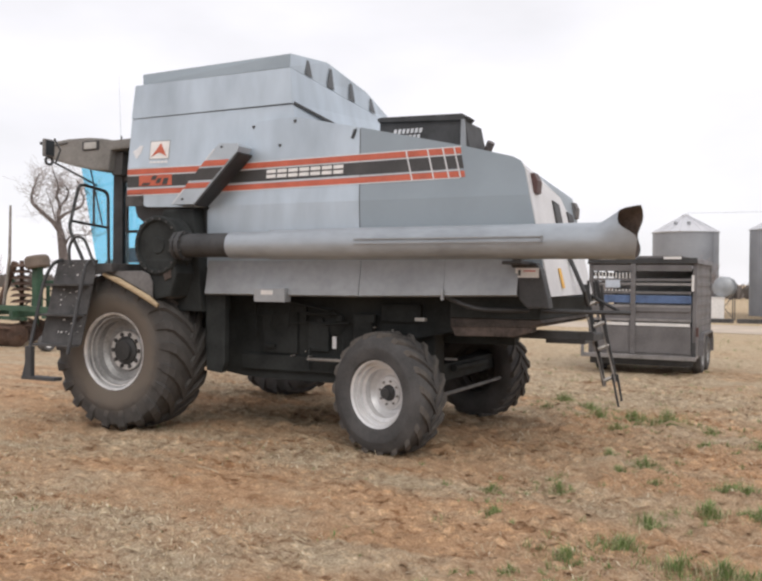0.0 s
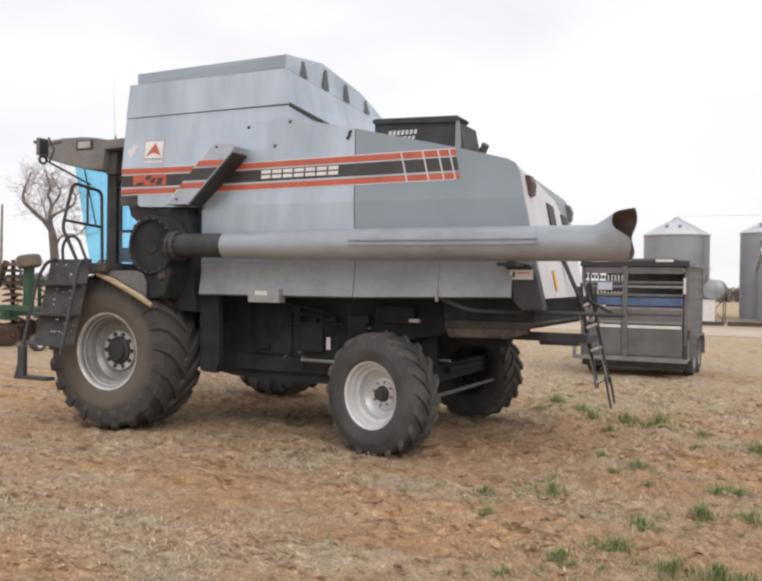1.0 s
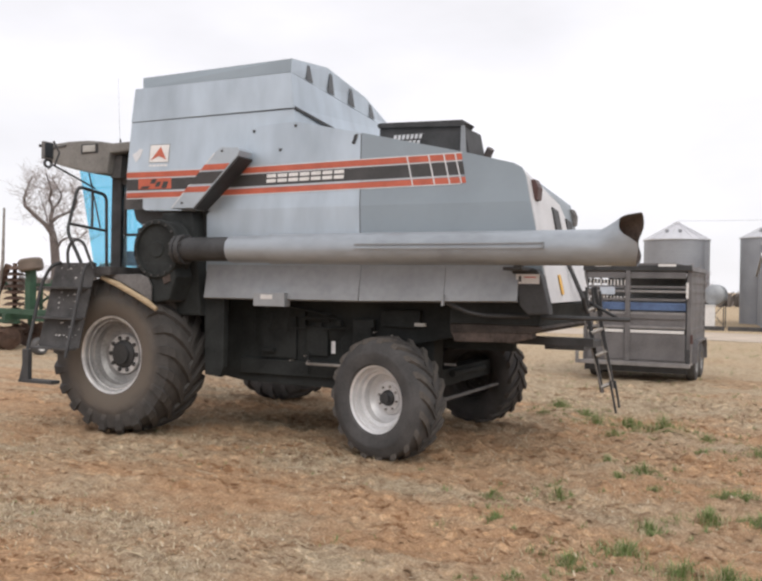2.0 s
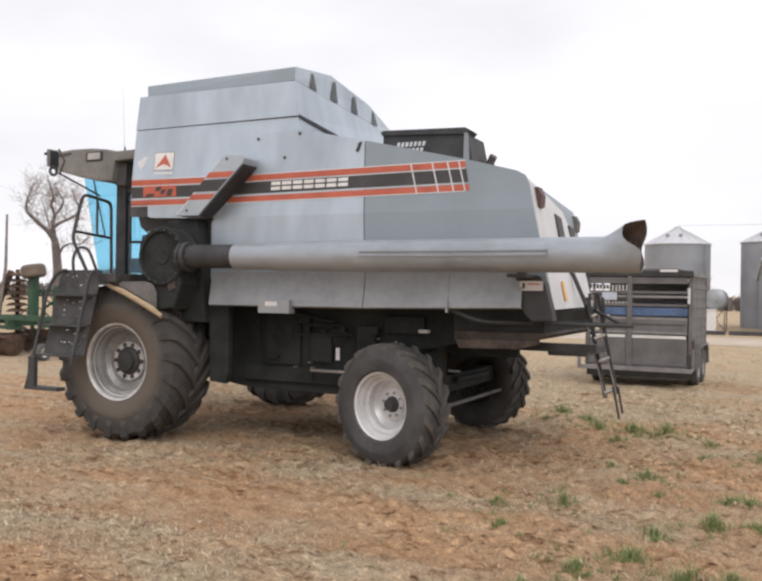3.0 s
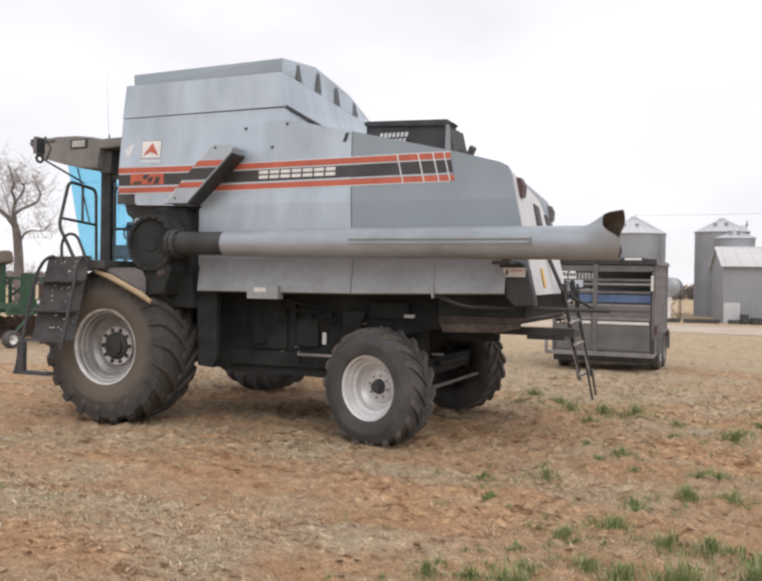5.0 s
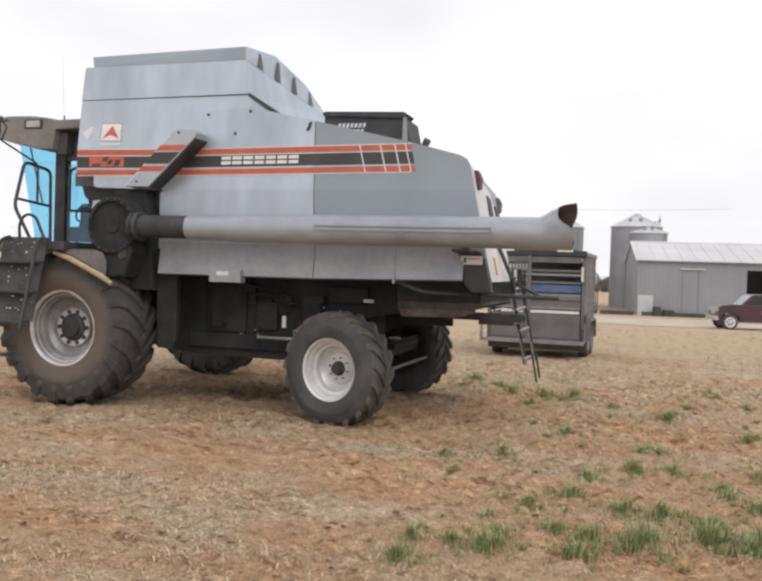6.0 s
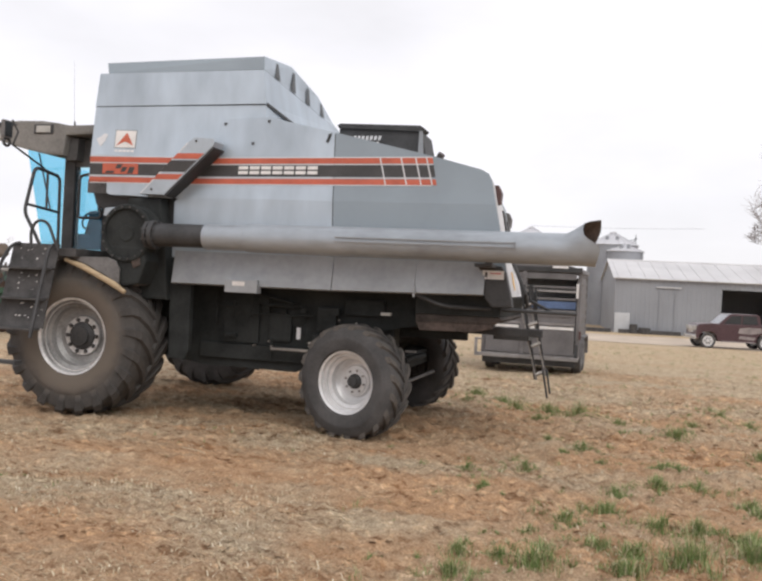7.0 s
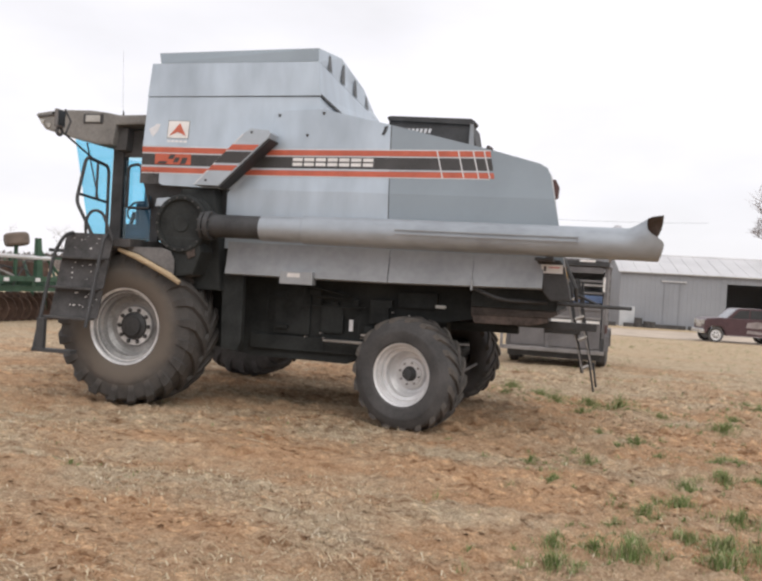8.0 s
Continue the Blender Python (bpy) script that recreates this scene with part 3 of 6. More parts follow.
# Dark inside of the open spout put into lining and baffle colour
part("spout_lining", inner, BROWN, combine, "dark brown inside of the spout", smooth=True)
bm = bmesh.new()
add_lathe(bm, [(0.16, 3.09), (0.01, 3.09)], (0, VA, 2.264), 32, "u")
part("spout_baffle", bm, BROWN, combine)
bm = bmesh.new()
for w in (2.30, 2.255):
    add_box(bm, (0.71, VA - 0.178, w - 0.008), (2.72, VA - 0.15, w + 0.008), 0.003)
add_box(bm, (2.70, VA - 0.178, 2.247), (2.72, VA - 0.15, 2.308))
part("tube_rail", bm, GALV_LOW, combine)
bm = bmesh.new()
add_lathe(bm, [(0.002, -0.06), (0.09, -0.065), (0.1, -0.05), (0.285, -0.05), (0.29, -0.085), (0.33, -0.085), (0.345, -0.07), (0.345, -0.03), (0.325, -0.02), (0.325, 0.15), (0.34, 0.16), (0.34, 0.2), (0.2, 0.34)], (-2.0, VA + 0.02, 2.27), 40)
part("elbow_housing", bm, UNDERBODY, combine, "black round auger elbow", smooth=True)
for k in range(18):
    a = 2 * math.pi * k / 18
    piece("rim_bolt", DUSTY, combine, [(add_path, [(-2.0 + 0.31 * math.cos(a), VA - 0.08, 2.27 + 0.31 * math.sin(a)), (-2.0 + 0.31 * math.cos(a), VA - 0.062, 2.27 + 0.31 * math.sin(a))], 0.014, 6)])
piece("lower_casting", UNDERBODY, combine, [(add_prism, [(-2.22, 2.12), (-1.78, 2.12), (-1.72, 1.95), (-1.82, 1.68), (-2.04, 1.64), (-2.16, 1.80)], VA - 0.035, 0.1, "v", 0.03)], "dusty gear casting under the elbow")
piece("casting_patch", BROWN, combine, [(add_prism, [(-1.92, 1.98), (-1.80, 1.99), (-1.79, 1.90), (-1.88, 1.86)], VA - 0.05, VA - 0.03, "v", 0.006)])
piece("pale_bracket", HOUSING, combine, [(add_prism, [(-2.62, 2.50), (-2.40, 2.49), (-2.33, 2.55), (-2.38, 2.62), (-2.60, 2.60)], 0.0, 0.08, "v", 0.015)], "pale galvanised bracket behind the elbow")
bm = bmesh.new()
add_lathe(bm, [(0.17, -1.66), (0.17, -1.60)], (0, VA, 2.265), 28, "u", True)
add_lathe(bm, [(0.165, -1.72), (0.165, -1.68)], (0, VA, 2.265), 28, "u", True)
part("flange", bm, BLACK, combine, smooth=True)
for k in range(8):
    a = 2 * math.pi * (k + 0.5) / 8
    piece("bolt", DUSTY, combine, [(add_path, [(-1.74, VA + 0.155 * math.cos(a), 2.265 + 0.155 * math.sin(a)), (-1.58, VA + 0.155 * math.cos(a), 2.265 + 0.155 * math.sin(a))], 0.011, 6)])
piece("elbow_base", UNDERBODY, combine, [(add_prism, [(-2.3, 1.5), (-1.6, 1.5), (-1.66, 2.15), (-1.75, 2.72), (-2.2, 2.72), (-2.3, 2.2)], -0.1, 0.6, "v", 0.03)])
piece("tube_cradle", BLACK, combine, [(add_box, (2.26, -0.36, 2.05), (2.46, 0.06, 2.085), 0.01), (add_box, (2.38, -0.40, 2.06), (2.46, -0.30, 2.12), 0.01)])

# lower skirts
SK = [(1.70, -0.095), (1.715, -0.13), (1.74, -0.128), (1.82, -0.112), (2.1, -0.065), (2.1, -0.045), (1.82, -0.092), (1.74, -0.108), (1.70, -0.08)]
for u0, u1 in ((-1.53, 0.545), (0.555, 1.545), (1.55, 2.34)):
    bm = bmesh.new()
    add_prism(bm, [(v, w) for w, v in SK], u0, u1, "u")
    for v in bm.verts:
        v.co.z += 0.04 * max(0, v.co.x - 0.3) / 2.04 * (2.1 - v.co.z) / 0.4
    part("skirt_panel", bm, GALV_LOW, combine, smooth=True)
piece("hinge_tab", GALV_LOW, combine, [(add_box, (1.54, -0.17, 1.69), (1.56, -0.12, 1.80))])
piece("latch_box", GALV_LOW, combine, [(add_box, (-0.78, -0.19, 1.635), (-0.36, -0.06, 1.79), 0.008)])
piece("latch_decal", WHITE, combine, [(add_box, (-0.68, -0.195, 1.715), (-0.52, -0.189, 1.765))])
piece("rear_shroud", BLACK, combine, [(add_prism, [(2.26, 2.07), (2.52, 2.07), (2.57, 2.0), (2.645, 1.72), (2.66, 1.63), (2.44, 1.62), (2.35, 1.71), (2.28, 1.95)], -0.08, 0.085, "v", 0.02)], "black rear shroud")
piece("shroud_decal", WHITE, combine, [(add_box, (2.315, -0.09, 1.925), (2.555, -0.084, 2.02))])
piece("shroud_decal_mark", STRIPE_BLACK, combine, [(add_box, (2.345, -0.095, 1.945), (2.37, -0.0905, 2.0))])
piece("shroud_decal_band", RED, combine, [(add_box, (2.40, -0.095, 1.985), (2.52, -0.089, 1.995))])

# belly, chassis and axles
piece("belly", UNDERBODY, combine, [(add_prism, [(-2.1, 0.8), (-1.4, 0.70), (-0.1, 0.68), (0.35, 0.95), (0.5, 1.15), (2.0, 1.45), (2.3, 1.75), (2.2, 2.06), (-2.2, 2.06)], 0.5, 2.9)])
PAN = material("dark_rusty_pan", (0.060, 0.049, 0.043), 0.85, 0.1, 0.4, 5, 40, 0.2)
piece("side_tank", FENDER, combine, [(add_box, (-3.3, 0.40, 1.55), (-2.0, 1.0, 1.97), 0.05)])
piece("side_plate", UNDERBODY, combine, [(add_prism, [(-1.60, 0.80), (-1.38, 0.78), (-1.33, 0.9), (-1.33, 1.72), (-1.62, 1.72)], 0.0, 0.09, "v", 0.01)])
piece("rear_pan", PAN, combine, [(add_prism, [(1.5, 1.40), (2.42, 1.42), (2.52, 1.47), (2.50, 1.50), (1.5, 1.50)], 0.2, 2.5, "v", 0.02)], "rusty dark brown straw pan")
# Dark block added to fill the shadowed gap above the pan
piece("tail_shade_block", UNDERBODY, combine, [(add_prism, [(1.5, 1.504), (2.49, 1.504), (2.50, 1.6), (2.55, 1.72), (2.2, 1.78), (1.5, 1.78)], 0.19, 2.5, "v", 0.01)])
piece("pan_lip", BROWN, combine, [(add_prism, [(1.55, 1.31), (2.2, 1.32), (2.40, 1.37), (2.40, 1.42), (1.5, 1.42)], 0.21, 0.4, "v", 0.015)], "rusty brown lower edge of the pan")
piece("frame_rail", UNDERBODY, combine, [(add_box, (-1.4, 0.44, 0.80), (1.0, 0.56, 0.98), 0.01)])
piece("frame_rail", UNDERBODY, combine, [(add_box, (0.9, 0.9, 1.18), (2.0, 1.02, 1.28), 0.01)])
piece("step_bar", STEEL, combine, [(add_box, (-0.35, 0.28, 0.955), (0.28, 0.35, 0.985), 0.006)])
piece("front_axle", BLACK, combine, [(add_path, [(-2.72, 0.2, 0.98), (-2.72, 3.4, 0.98)], 0.2, 20)])
piece("final_drive", DUSTY, combine, [(add_box, (-3.0, 0.3, 0.75), (-2.4, 0.62, 1.5), 0.05)])
piece("rear_axle", UNDERBODY, combine, [(add_box, (0.85, 0.2, 0.72), (1.1, 3.4, 0.92), 0.02)])
piece("axle_post", UNDERBODY, combine, [(add_box, (0.75, 0.62, 0.85), (1.15, 0.9, 1.75), 0.03)])
piece("tie_rod", FENDER, combine, [(add_path, [(1.25, 0.35, 0.62), (1.22, 2.95, 0.60)], 0.022, 10)])
piece("steering_cylinder", UNDERBODY, combine, [(add_path, [(1.15, 1.2, 0.86), (1.13, 2.4, 0.84)], 0.04, 12)])
for u, v, w, a, b, c in ((-1.1, 0.46, 1.0, 0.5, 0.3, 0.5), (-0.45, 0.44, 1.05, 0.3, 0.3, 0.35), (0.2, 0.4, 1.2, 0.25, 0.3, 0.3), (0.55, 0.42, 1.42, 0.5, 0.25, 0.2)):
    piece("gear_cover", UNDERBODY, combine, [(add_box, (u, v, w), (u + a, v + b, w + c), 0.03)])
for u, w, r in ((-0.85, 1.42, 0.26), (-0.1, 1.38, 0.15), (0.45, 1.0, 0.11)):
    bm = bmesh.new()
    add_lathe(bm, [(0.03, 0.0), (r * 0.8, 0.01), (r, 0.03), (r * 0.9, 0.06), (r, 0.09), (r * 0.9, 0.12)], (u, 0.46, w), 28)
    part("drive_pulley", bm, UNDERBODY, combine, smooth=True)
piece("jack_label", PALE, combine, [(add_box, (-0.03, 0.325, 1.10), (0.02, 0.335, 1.24))])
piece("work_lamp", LAMP_GLASS, combine, [(add_box, (1.07, 0.22, 1.45), (1.19, 0.28, 1.487), 0.008)])
piece("hand_rail", BLACK, combine, [(add_path, rounded([(1.55, -0.05, 1.72), (1.85, 0.0, 1.60), (3.33, 0.58, 1.58)], 0.15), 0.022, 8)])

luck = random.Random(12)
for k in range(22):
    u, v, w = luck.uniform(-1.25, 0.75), luck.uniform(0.36, 0.44), luck.uniform(0.95, 1.62)
    mat = UNDERBODY
    if k % 3 == 0:
        piece("bracket", mat, combine, [(add_box, (u, v, w), (u + luck.uniform(0.06, 0.2), v + 0.05, w + luck.uniform(0.04, 0.16)), 0.008)])
    elif k % 3 == 1:
        piece("pipe", mat, combine, [(add_path, [(u, v, w), (u + luck.uniform(0.25, 0.6), v, w + luck.uniform(-0.03, 0.03))], luck.uniform(0.008, 0.014), 6)])
    else:
        piece("control_rod", mat, combine, [(add_path, [(u, v, w - luck.uniform(0.15, 0.4)), (u + luck.uniform(-0.02, 0.02), v, w)], luck.uniform(0.008, 0.014), 6)])
for u, w in ((-0.62, 0.99), (-0.42, 1.05), (-0.38, 0.99), (0.12, 1.02), (0.5, 1.36)):
    piece("bolt", STEEL, combine, [(add_path, [(u, 0.36, w), (u, 0.44, w)], 0.009, 8)])

# engine cover, exhaust
piece("engine_cover", BLACK, combine, [(add_prism, [(0.05, 3.45), (0.05, 3.84), (0.09, 3.86), (1.14, 3.82), (1.20, 3.79), (1.31, 3.3), (1.31, 3.1), (0.05, 3.2)], 1.34, 1.95, "v", 0.02)])
piece("engine_screen_top", BLACK, combine, [(add_prism, [(0.05, 3.84), (1.2, 3.79), (1.24, 3.83), (1.18, 3.87), (0.08, 3.90), (0.03, 3.88)], 1.3, 1.6, "v", 0.01)])
piece("screen_post", GALV_LOW, combine, [(add_prism, [(1.16, 3.2), (1.26, 3.2), (1.21, 3.80), (1.17, 3.80)], 1.3, 1.33)])
# Light through the screen's gaps is drawn as pale blocks
for i in range(7):
    for j in range(2):
        u, w = 0.22 + i * 0.058 + j * 0.03, 3.61 + j * 0.075
        piece("lit_screen_gap", PALE, combine, [(add_prism, [(u, w), (u + 0.035, w), (u + 0.05, w + 0.055), (u + 0.015, w + 0.055)], 1.328, 1.338)])
piece("exhaust", material("rusty_exhaust", (0.115, 0.098, 0.095), 0.7, 0.2, 0.3, 8, 60, 0.05), combine, [(add_path, rounded([(1.3, 1.85, 3.0), (1.3, 1.85, 3.46), (1.38, 1.81, 3.59)], 0.1), 0.05, 14)], "rusty exhaust stack")

# cab
CV0, CV1 = 0.5, 2.6
SEAT = material("blue_grey_seat_cloth", (0.10, 0.14, 0.19), 0.85, 0, 0.2, 5, 40, 0.1)
# Shade under the cab roof is put into this dark lining colour
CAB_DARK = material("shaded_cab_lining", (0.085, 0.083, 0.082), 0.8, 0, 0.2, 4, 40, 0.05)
piece("cab_roof", CAB_TAN, combine, [(add_prism, [(-4.625, 3.64), (-4.655, 3.68), (-4.63, 3.70), (-4.45, 3.725), (-4.15, 3.745), (-3.8, 3.74), (-3.55, 3.712), (-3.37, 3.68), (-2.84, 3.69), (-2.84, 3.57), (-3.40, 3.55), (-3.44, 3.29), (-3.7, 3.30), (-4.05, 3.37), (-4.50, 3.485)], 0.24, 2.9, "v", 0.03)], "dusty tan cab roof with a visor")
piece("lamp_bezel", BLACK, combine, [(add_box, (-3.90, 0.228, 3.565), (-3.60, 0.25, 3.69), 0.01)])
piece("roof_lamp", LAMP_GLASS, combine, [(add_box, (-3.86, 0.218, 3.582), (-3.64, 0.24, 3.672), 0.01)])
for u, w in ((-4.545, 3.585), (-4.44, 3.535)):
    piece("visor_lamp", LAMP_GLASS, combine, [(add_prism, [(u - 0.04, w + 0.03), (u + 0.035, w + 0.025), (u + 0.02, w - 0.03), (u - 0.01, w - 0.03)], 0.228, 0.25, "v", 0.006)], "small pale lamp in the visor")
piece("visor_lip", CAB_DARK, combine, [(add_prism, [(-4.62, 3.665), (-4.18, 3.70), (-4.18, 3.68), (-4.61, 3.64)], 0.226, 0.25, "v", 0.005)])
piece("mirror", FENDER, combine, [(add_box, (-3.75, -0.57, 3.38), (-3.70, -0.41, 3.60), 0.022)], "dusty folded wing mirror on its arm")
piece("mirror_glass", CLEAR_GLASS, combine, [(add_box, (-3.697, -0.555, 3.40), (-3.692, -0.425, 3.58))])
piece("convex_mirror", BLACK, combine, [(add_path, [(-3.735, -0.47 + 0.055 * math.cos(a), 3.335 + 0.045 * math.sin(a)) for a in [i * math.pi / 6 for i in range(12)]], 0.018, 6, True)])
piece("mirror_bracket", BLACK, combine, [(add_path, [(-3.72, -0.40, 3.62), (-3.66, -0.36, 3.48), (-3.70, -0.40, 3.31)], 0.013, 6), (add_path, [(-3.77, -0.58, 3.54), (-3.73, -0.48, 3.55)], 0.02, 6)])
PIL = [(-3.58, 2.05), (-3.41, 2.05), (-3.41, 3.5), (-3.57, 3.5)]
piece("cab_pillar", BLACK, combine, [(add_prism, PIL, CV0 - 0.03, CV0 + 0.1, "v", 0.01)])
piece("cab_pillar", BLACK, combine, [(add_prism, PIL, CV1 - 0.08, CV1, "v", 0.01)])
piece("cab_pillar", BLACK, combine, [(add_prism, [(-2.98, 2.05), (-2.86, 2.05), (-2.86, 3.55), (-2.98, 3.55)], CV0, CV0 + 0.06, "v", 0.01)])
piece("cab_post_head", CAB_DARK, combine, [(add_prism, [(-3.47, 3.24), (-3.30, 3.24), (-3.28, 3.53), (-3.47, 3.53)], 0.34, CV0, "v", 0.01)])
piece("side_glass", BLUE_GLASS, combine, [(add_prism, [(-3.90, 2.05), (-3.62, 2.05), (-3.60, 3.30), (-4.20, 3.42)], CV0, CV0 + 0.008)], "blue tinted side glass")
piece("rear_glass", BLUE_GLASS, combine, [(add_prism, [(-3.46, 2.05), (-2.98, 2.05), (-2.98, 3.10), (-3.43, 3.14)], CV0, CV0 + 0.008)], "blue tinted glass")
piece("side_glass", BLUE_GLASS, combine, [(add_prism, [(-3.90, 2.05), (-2.98, 2.05), (-2.98, 3.5), (-4.22, 3.5)], CV1 - 0.03, CV1 - 0.022)], "blue tinted side glass")
piece("windscreen", BLUE_GLASS, combine, [(add_slab, [(-3.90, CV0 + 0.01, 2.05), (-3.90, CV1 - 0.04, 2.05), (-4.22, CV1 - 0.04, 3.45), (-4.22, CV0 + 0.01, 3.45)], 0.008)], "blue tinted windscreen")
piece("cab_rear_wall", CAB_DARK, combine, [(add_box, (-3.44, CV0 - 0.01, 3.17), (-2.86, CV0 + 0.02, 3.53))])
piece("cab_header", CAB_TAN, combine, [(add_prism, [(-3.60, 3.31), (-3.60, 3.5), (-4.22, 3.5), (-4.20, 3.43)], CV0 - 0.01, CV0 + 0.02)])
piece("cab_floor", BLACK, combine, [(add_box, (-4.0, 0.2, 1.93), (-2.6, 2.8, 2.06), 0.01)])
piece("seat", SEAT, combine, [(add_box, (-3.34, 0.7, 2.1), (-3.04, 1.2, 2.62), 0.06), (add_box, (-3.6, 0.7, 2.1), (-3.2, 1.2, 2.3), 0.05), (add_box, (-3.28, 0.8, 2.6), (-3.1, 1.1, 2.8), 0.05)], "blue-grey cloth operator seat")
piece("steering_column", BLACK, combine, [(add_path, [(-3.85, 1.3, 2.05), (-3.72, 1.3, 2.5)], 0.03, 8), (add_path, [(-3.72 + 0.05 * math.cos(a), 1.3 + 0.17 * math.sin(a), 2.52 + 0.12 * math.cos(a)) for a in [i * math.pi / 9 for i in range(18)]], 0.015, 6, True)])
piece("mirror_arm", BLACK, combine, [(add_path, [(-3.70, -0.42, 3.32), (-3.90, 0.49, 3.14)], 0.013, 6)])
piece("wiper", BLACK, combine, [(add_path, [(-4.0, CV0 - 0.02, 3.35), (-3.78, CV0 - 0.02, 2.6)], 0.010, 6)])
piece("antenna", BLACK, combine, [(add_path, [(-3.49, 0.53, 3.68), (-3.49, 0.53, 3.77), (-3.50, 0.53, 3.80), (-3.54, 0.53, 4.6)], [0.014, 0.012, 0.002, 0.0008], 5)])

# platform rail and ladder
piece("platform", DUSTY, combine, [(add_box, (-3.42, -0.55, 1.96), (-2.6, 0.5, 2.06), 0.01)])
RU = -3.55
piece("platform_rail", BLACK, combine, [(add_path, rounded([(RU + 0.28, -0.32, 2.05), (RU + 0.16, -0.32, 2.25), (RU, -0.32, 2.5), (RU, -0.15, 3.08), (RU, 0.35, 3.02), (RU, 0.37, 2.05)], 0.09), 0.022, 8), (add_path, [(RU, -0.29, 2.6), (RU, 0.36, 2.55)], 0.018, 8), (add_path, [(RU, 0.1, 3.05), (RU, 0.1, 2.57)], 0.016, 8)])
piece("platform_rail", BLACK, combine, [(add_path, rounded([(-3.32, 0.46, 2.5), (-3.32, 0.46, 3.05), (-3.14, 0.46, 3.08), (-2.95, 0.46, 2.5), (-3.3, 0.46, 2.5)], 0.07), 0.02, 8)])
piece("grab_loop", BLACK, combine, [(add_path, rounded([(-3.10, -0.72, 2.03), (-3.12, -0.72, 2.25), (-3.05, -0.70, 2.38), (-2.93, -0.66, 2.36), (-2.80, -0.62, 2.03)], 0.07), 0.018, 8)])


def ladder_at(u, w):
    """A point of the front ladder, which hangs outwards at its foot."""
    return (u, -0.68 - (2.06 - w) * 0.26, w)


for u in (-3.52, -2.88):
    piece("stringer", BLACK, combine, [(add_path, rounded([(u + (0.12 if u < -3 else 0), -0.55, 2.1), ladder_at(u + (0.1 if u < -3 else 0), 2.08), ladder_at(u, 1.85), ladder_at(u, 1.0 if u > -3 else 0.70)], 0.1), 0.022, 8)])
for w in (1.80, 1.44, 1.09):
    v = ladder_at(0, w)[1]
    piece("tread", DUSTY, combine, [(add_box, (-3.52, v, w - 0.012), (-2.88, v + 0.15, w + 0.012), 0.004)])
piece("foot_step", BLACK, combine, [(add_box, (-3.54, -1.05, 0.69), (-3.0, -0.92, 0.73), 0.005), (add_box, (-3.49, -1.04, 0.7), (-3.39, -0.98, 1.08), 0.005)])
luck = random.Random(5)
for k, (w0, w1) in enumerate(((1.10, 1.43), (1.45, 1.79), (1.81, 2.10))):
    v0, v1 = ladder_at(0, w0)[1] + 0.15, ladder_at(0, w1)[1] + 0.15
    riser = piece("riser_panel", DUSTY, combine, [(add_slab, [(-3.5, v0, w0), (-2.84, v0, w0), (-2.84, v1, w1), (-3.5, v1, w1)], 0.015)])
    # White spots stand in for daylight through the riser's perforations
    for i in range(11):
        u, t = -3.42 + 0.36 * luck.random() ** 1.4 + 0.08 * (2 - k), luck.uniform(0.25, 0.85)
        a, b = luck.uniform(0.012, 0.036), luck.uniform(0.008, 0.026)
        piece("see_through_spot", WHITE, riser, [(add_prism, [(u * 0.9734 + 0.175 + x, w0 + (w1 - w0) * t + z) for x, z in ((0, 0), (a, b * 0.3), (a * 1.3, b), (a * 0.4, b * 0.8))], v0 + (v1 - v0) * t - 0.014, v0 + (v1 - v0) * t + 0.001)])

# rear ladder
def rear_at(k, w):
    """A point of the rear ladder; k: 0 on its near stringer, 1 on its far one."""
    return (2.53 + (1.86 - w) * 0.203 + k * 0.115, 2.02 + k * 0.08, w + k * 0.05)


for k in (0, 1):
    (ua, va, wa), (ub, vb, wb) = rear_at(k, 1.86), rear_at(k, 0.66)
    piece("stringer", BLACK, combine, [(add_slab, [(ua - 0.022, va, wa), (ua + 0.022, va, wa), (ub + 0.022, vb, wb), (ub - 0.022, vb, wb)], 0.035)])
    # Light face of the channel stringer put into a paler steel strip
    piece("stringer_edge", STEEL, combine, [(add_slab, [(ua + 0.004, va - 0.038, wa - 0.3), (ua + 0.022, va - 0.038, wa - 0.3), (ub + 0.022, vb - 0.038, wb), (ub + 0.004, vb - 0.038, wb)], 0.006)])
    piece("fold_down_leg", BLACK, combine, [(add_path, [(2.86 + 0.05 * k, 2.06 + 0.05 * k, 0.80), (2.935 + 0.03 * k, 2.08 + 0.05 * k, 0.42 + 0.06 * k)], 0.014, 8)])
for w in (1.62, 1.36, 1.09, 0.72):
    piece("rung", STEEL, combine, [(add_path, [rear_at(0, w), rear_at(1, w)], 0.024, 8)])
for k, w0 in ((0.1, 1.62), (0.6, 1.58), (1.2, 1.52)):
    a, b = rear_at(k, w0), rear_at(k, w0 + 0.28)
    piece("guard_post", BLACK, combine, [(add_path, [a, (b[0] + 0.03, b[1], b[2])], 0.018, 6)])
piece("hitch_beam", BLACK, combine, [(add_box, (2.0, 0.62, 1.285), (2.95, 0.72, 1.375), 0.01)], "dark hitch beam")
piece("hitch_beam", BLACK, combine, [(add_box, (2.3, 1.1, 1.21), (2.75, 2.1, 1.29), 0.01)])
piece("ladder_brace", BLACK, combine, [(add_path, [(2.61, 2.1, 1.71), (2.96, 1.86, 1.56)], 0.02, 8)])
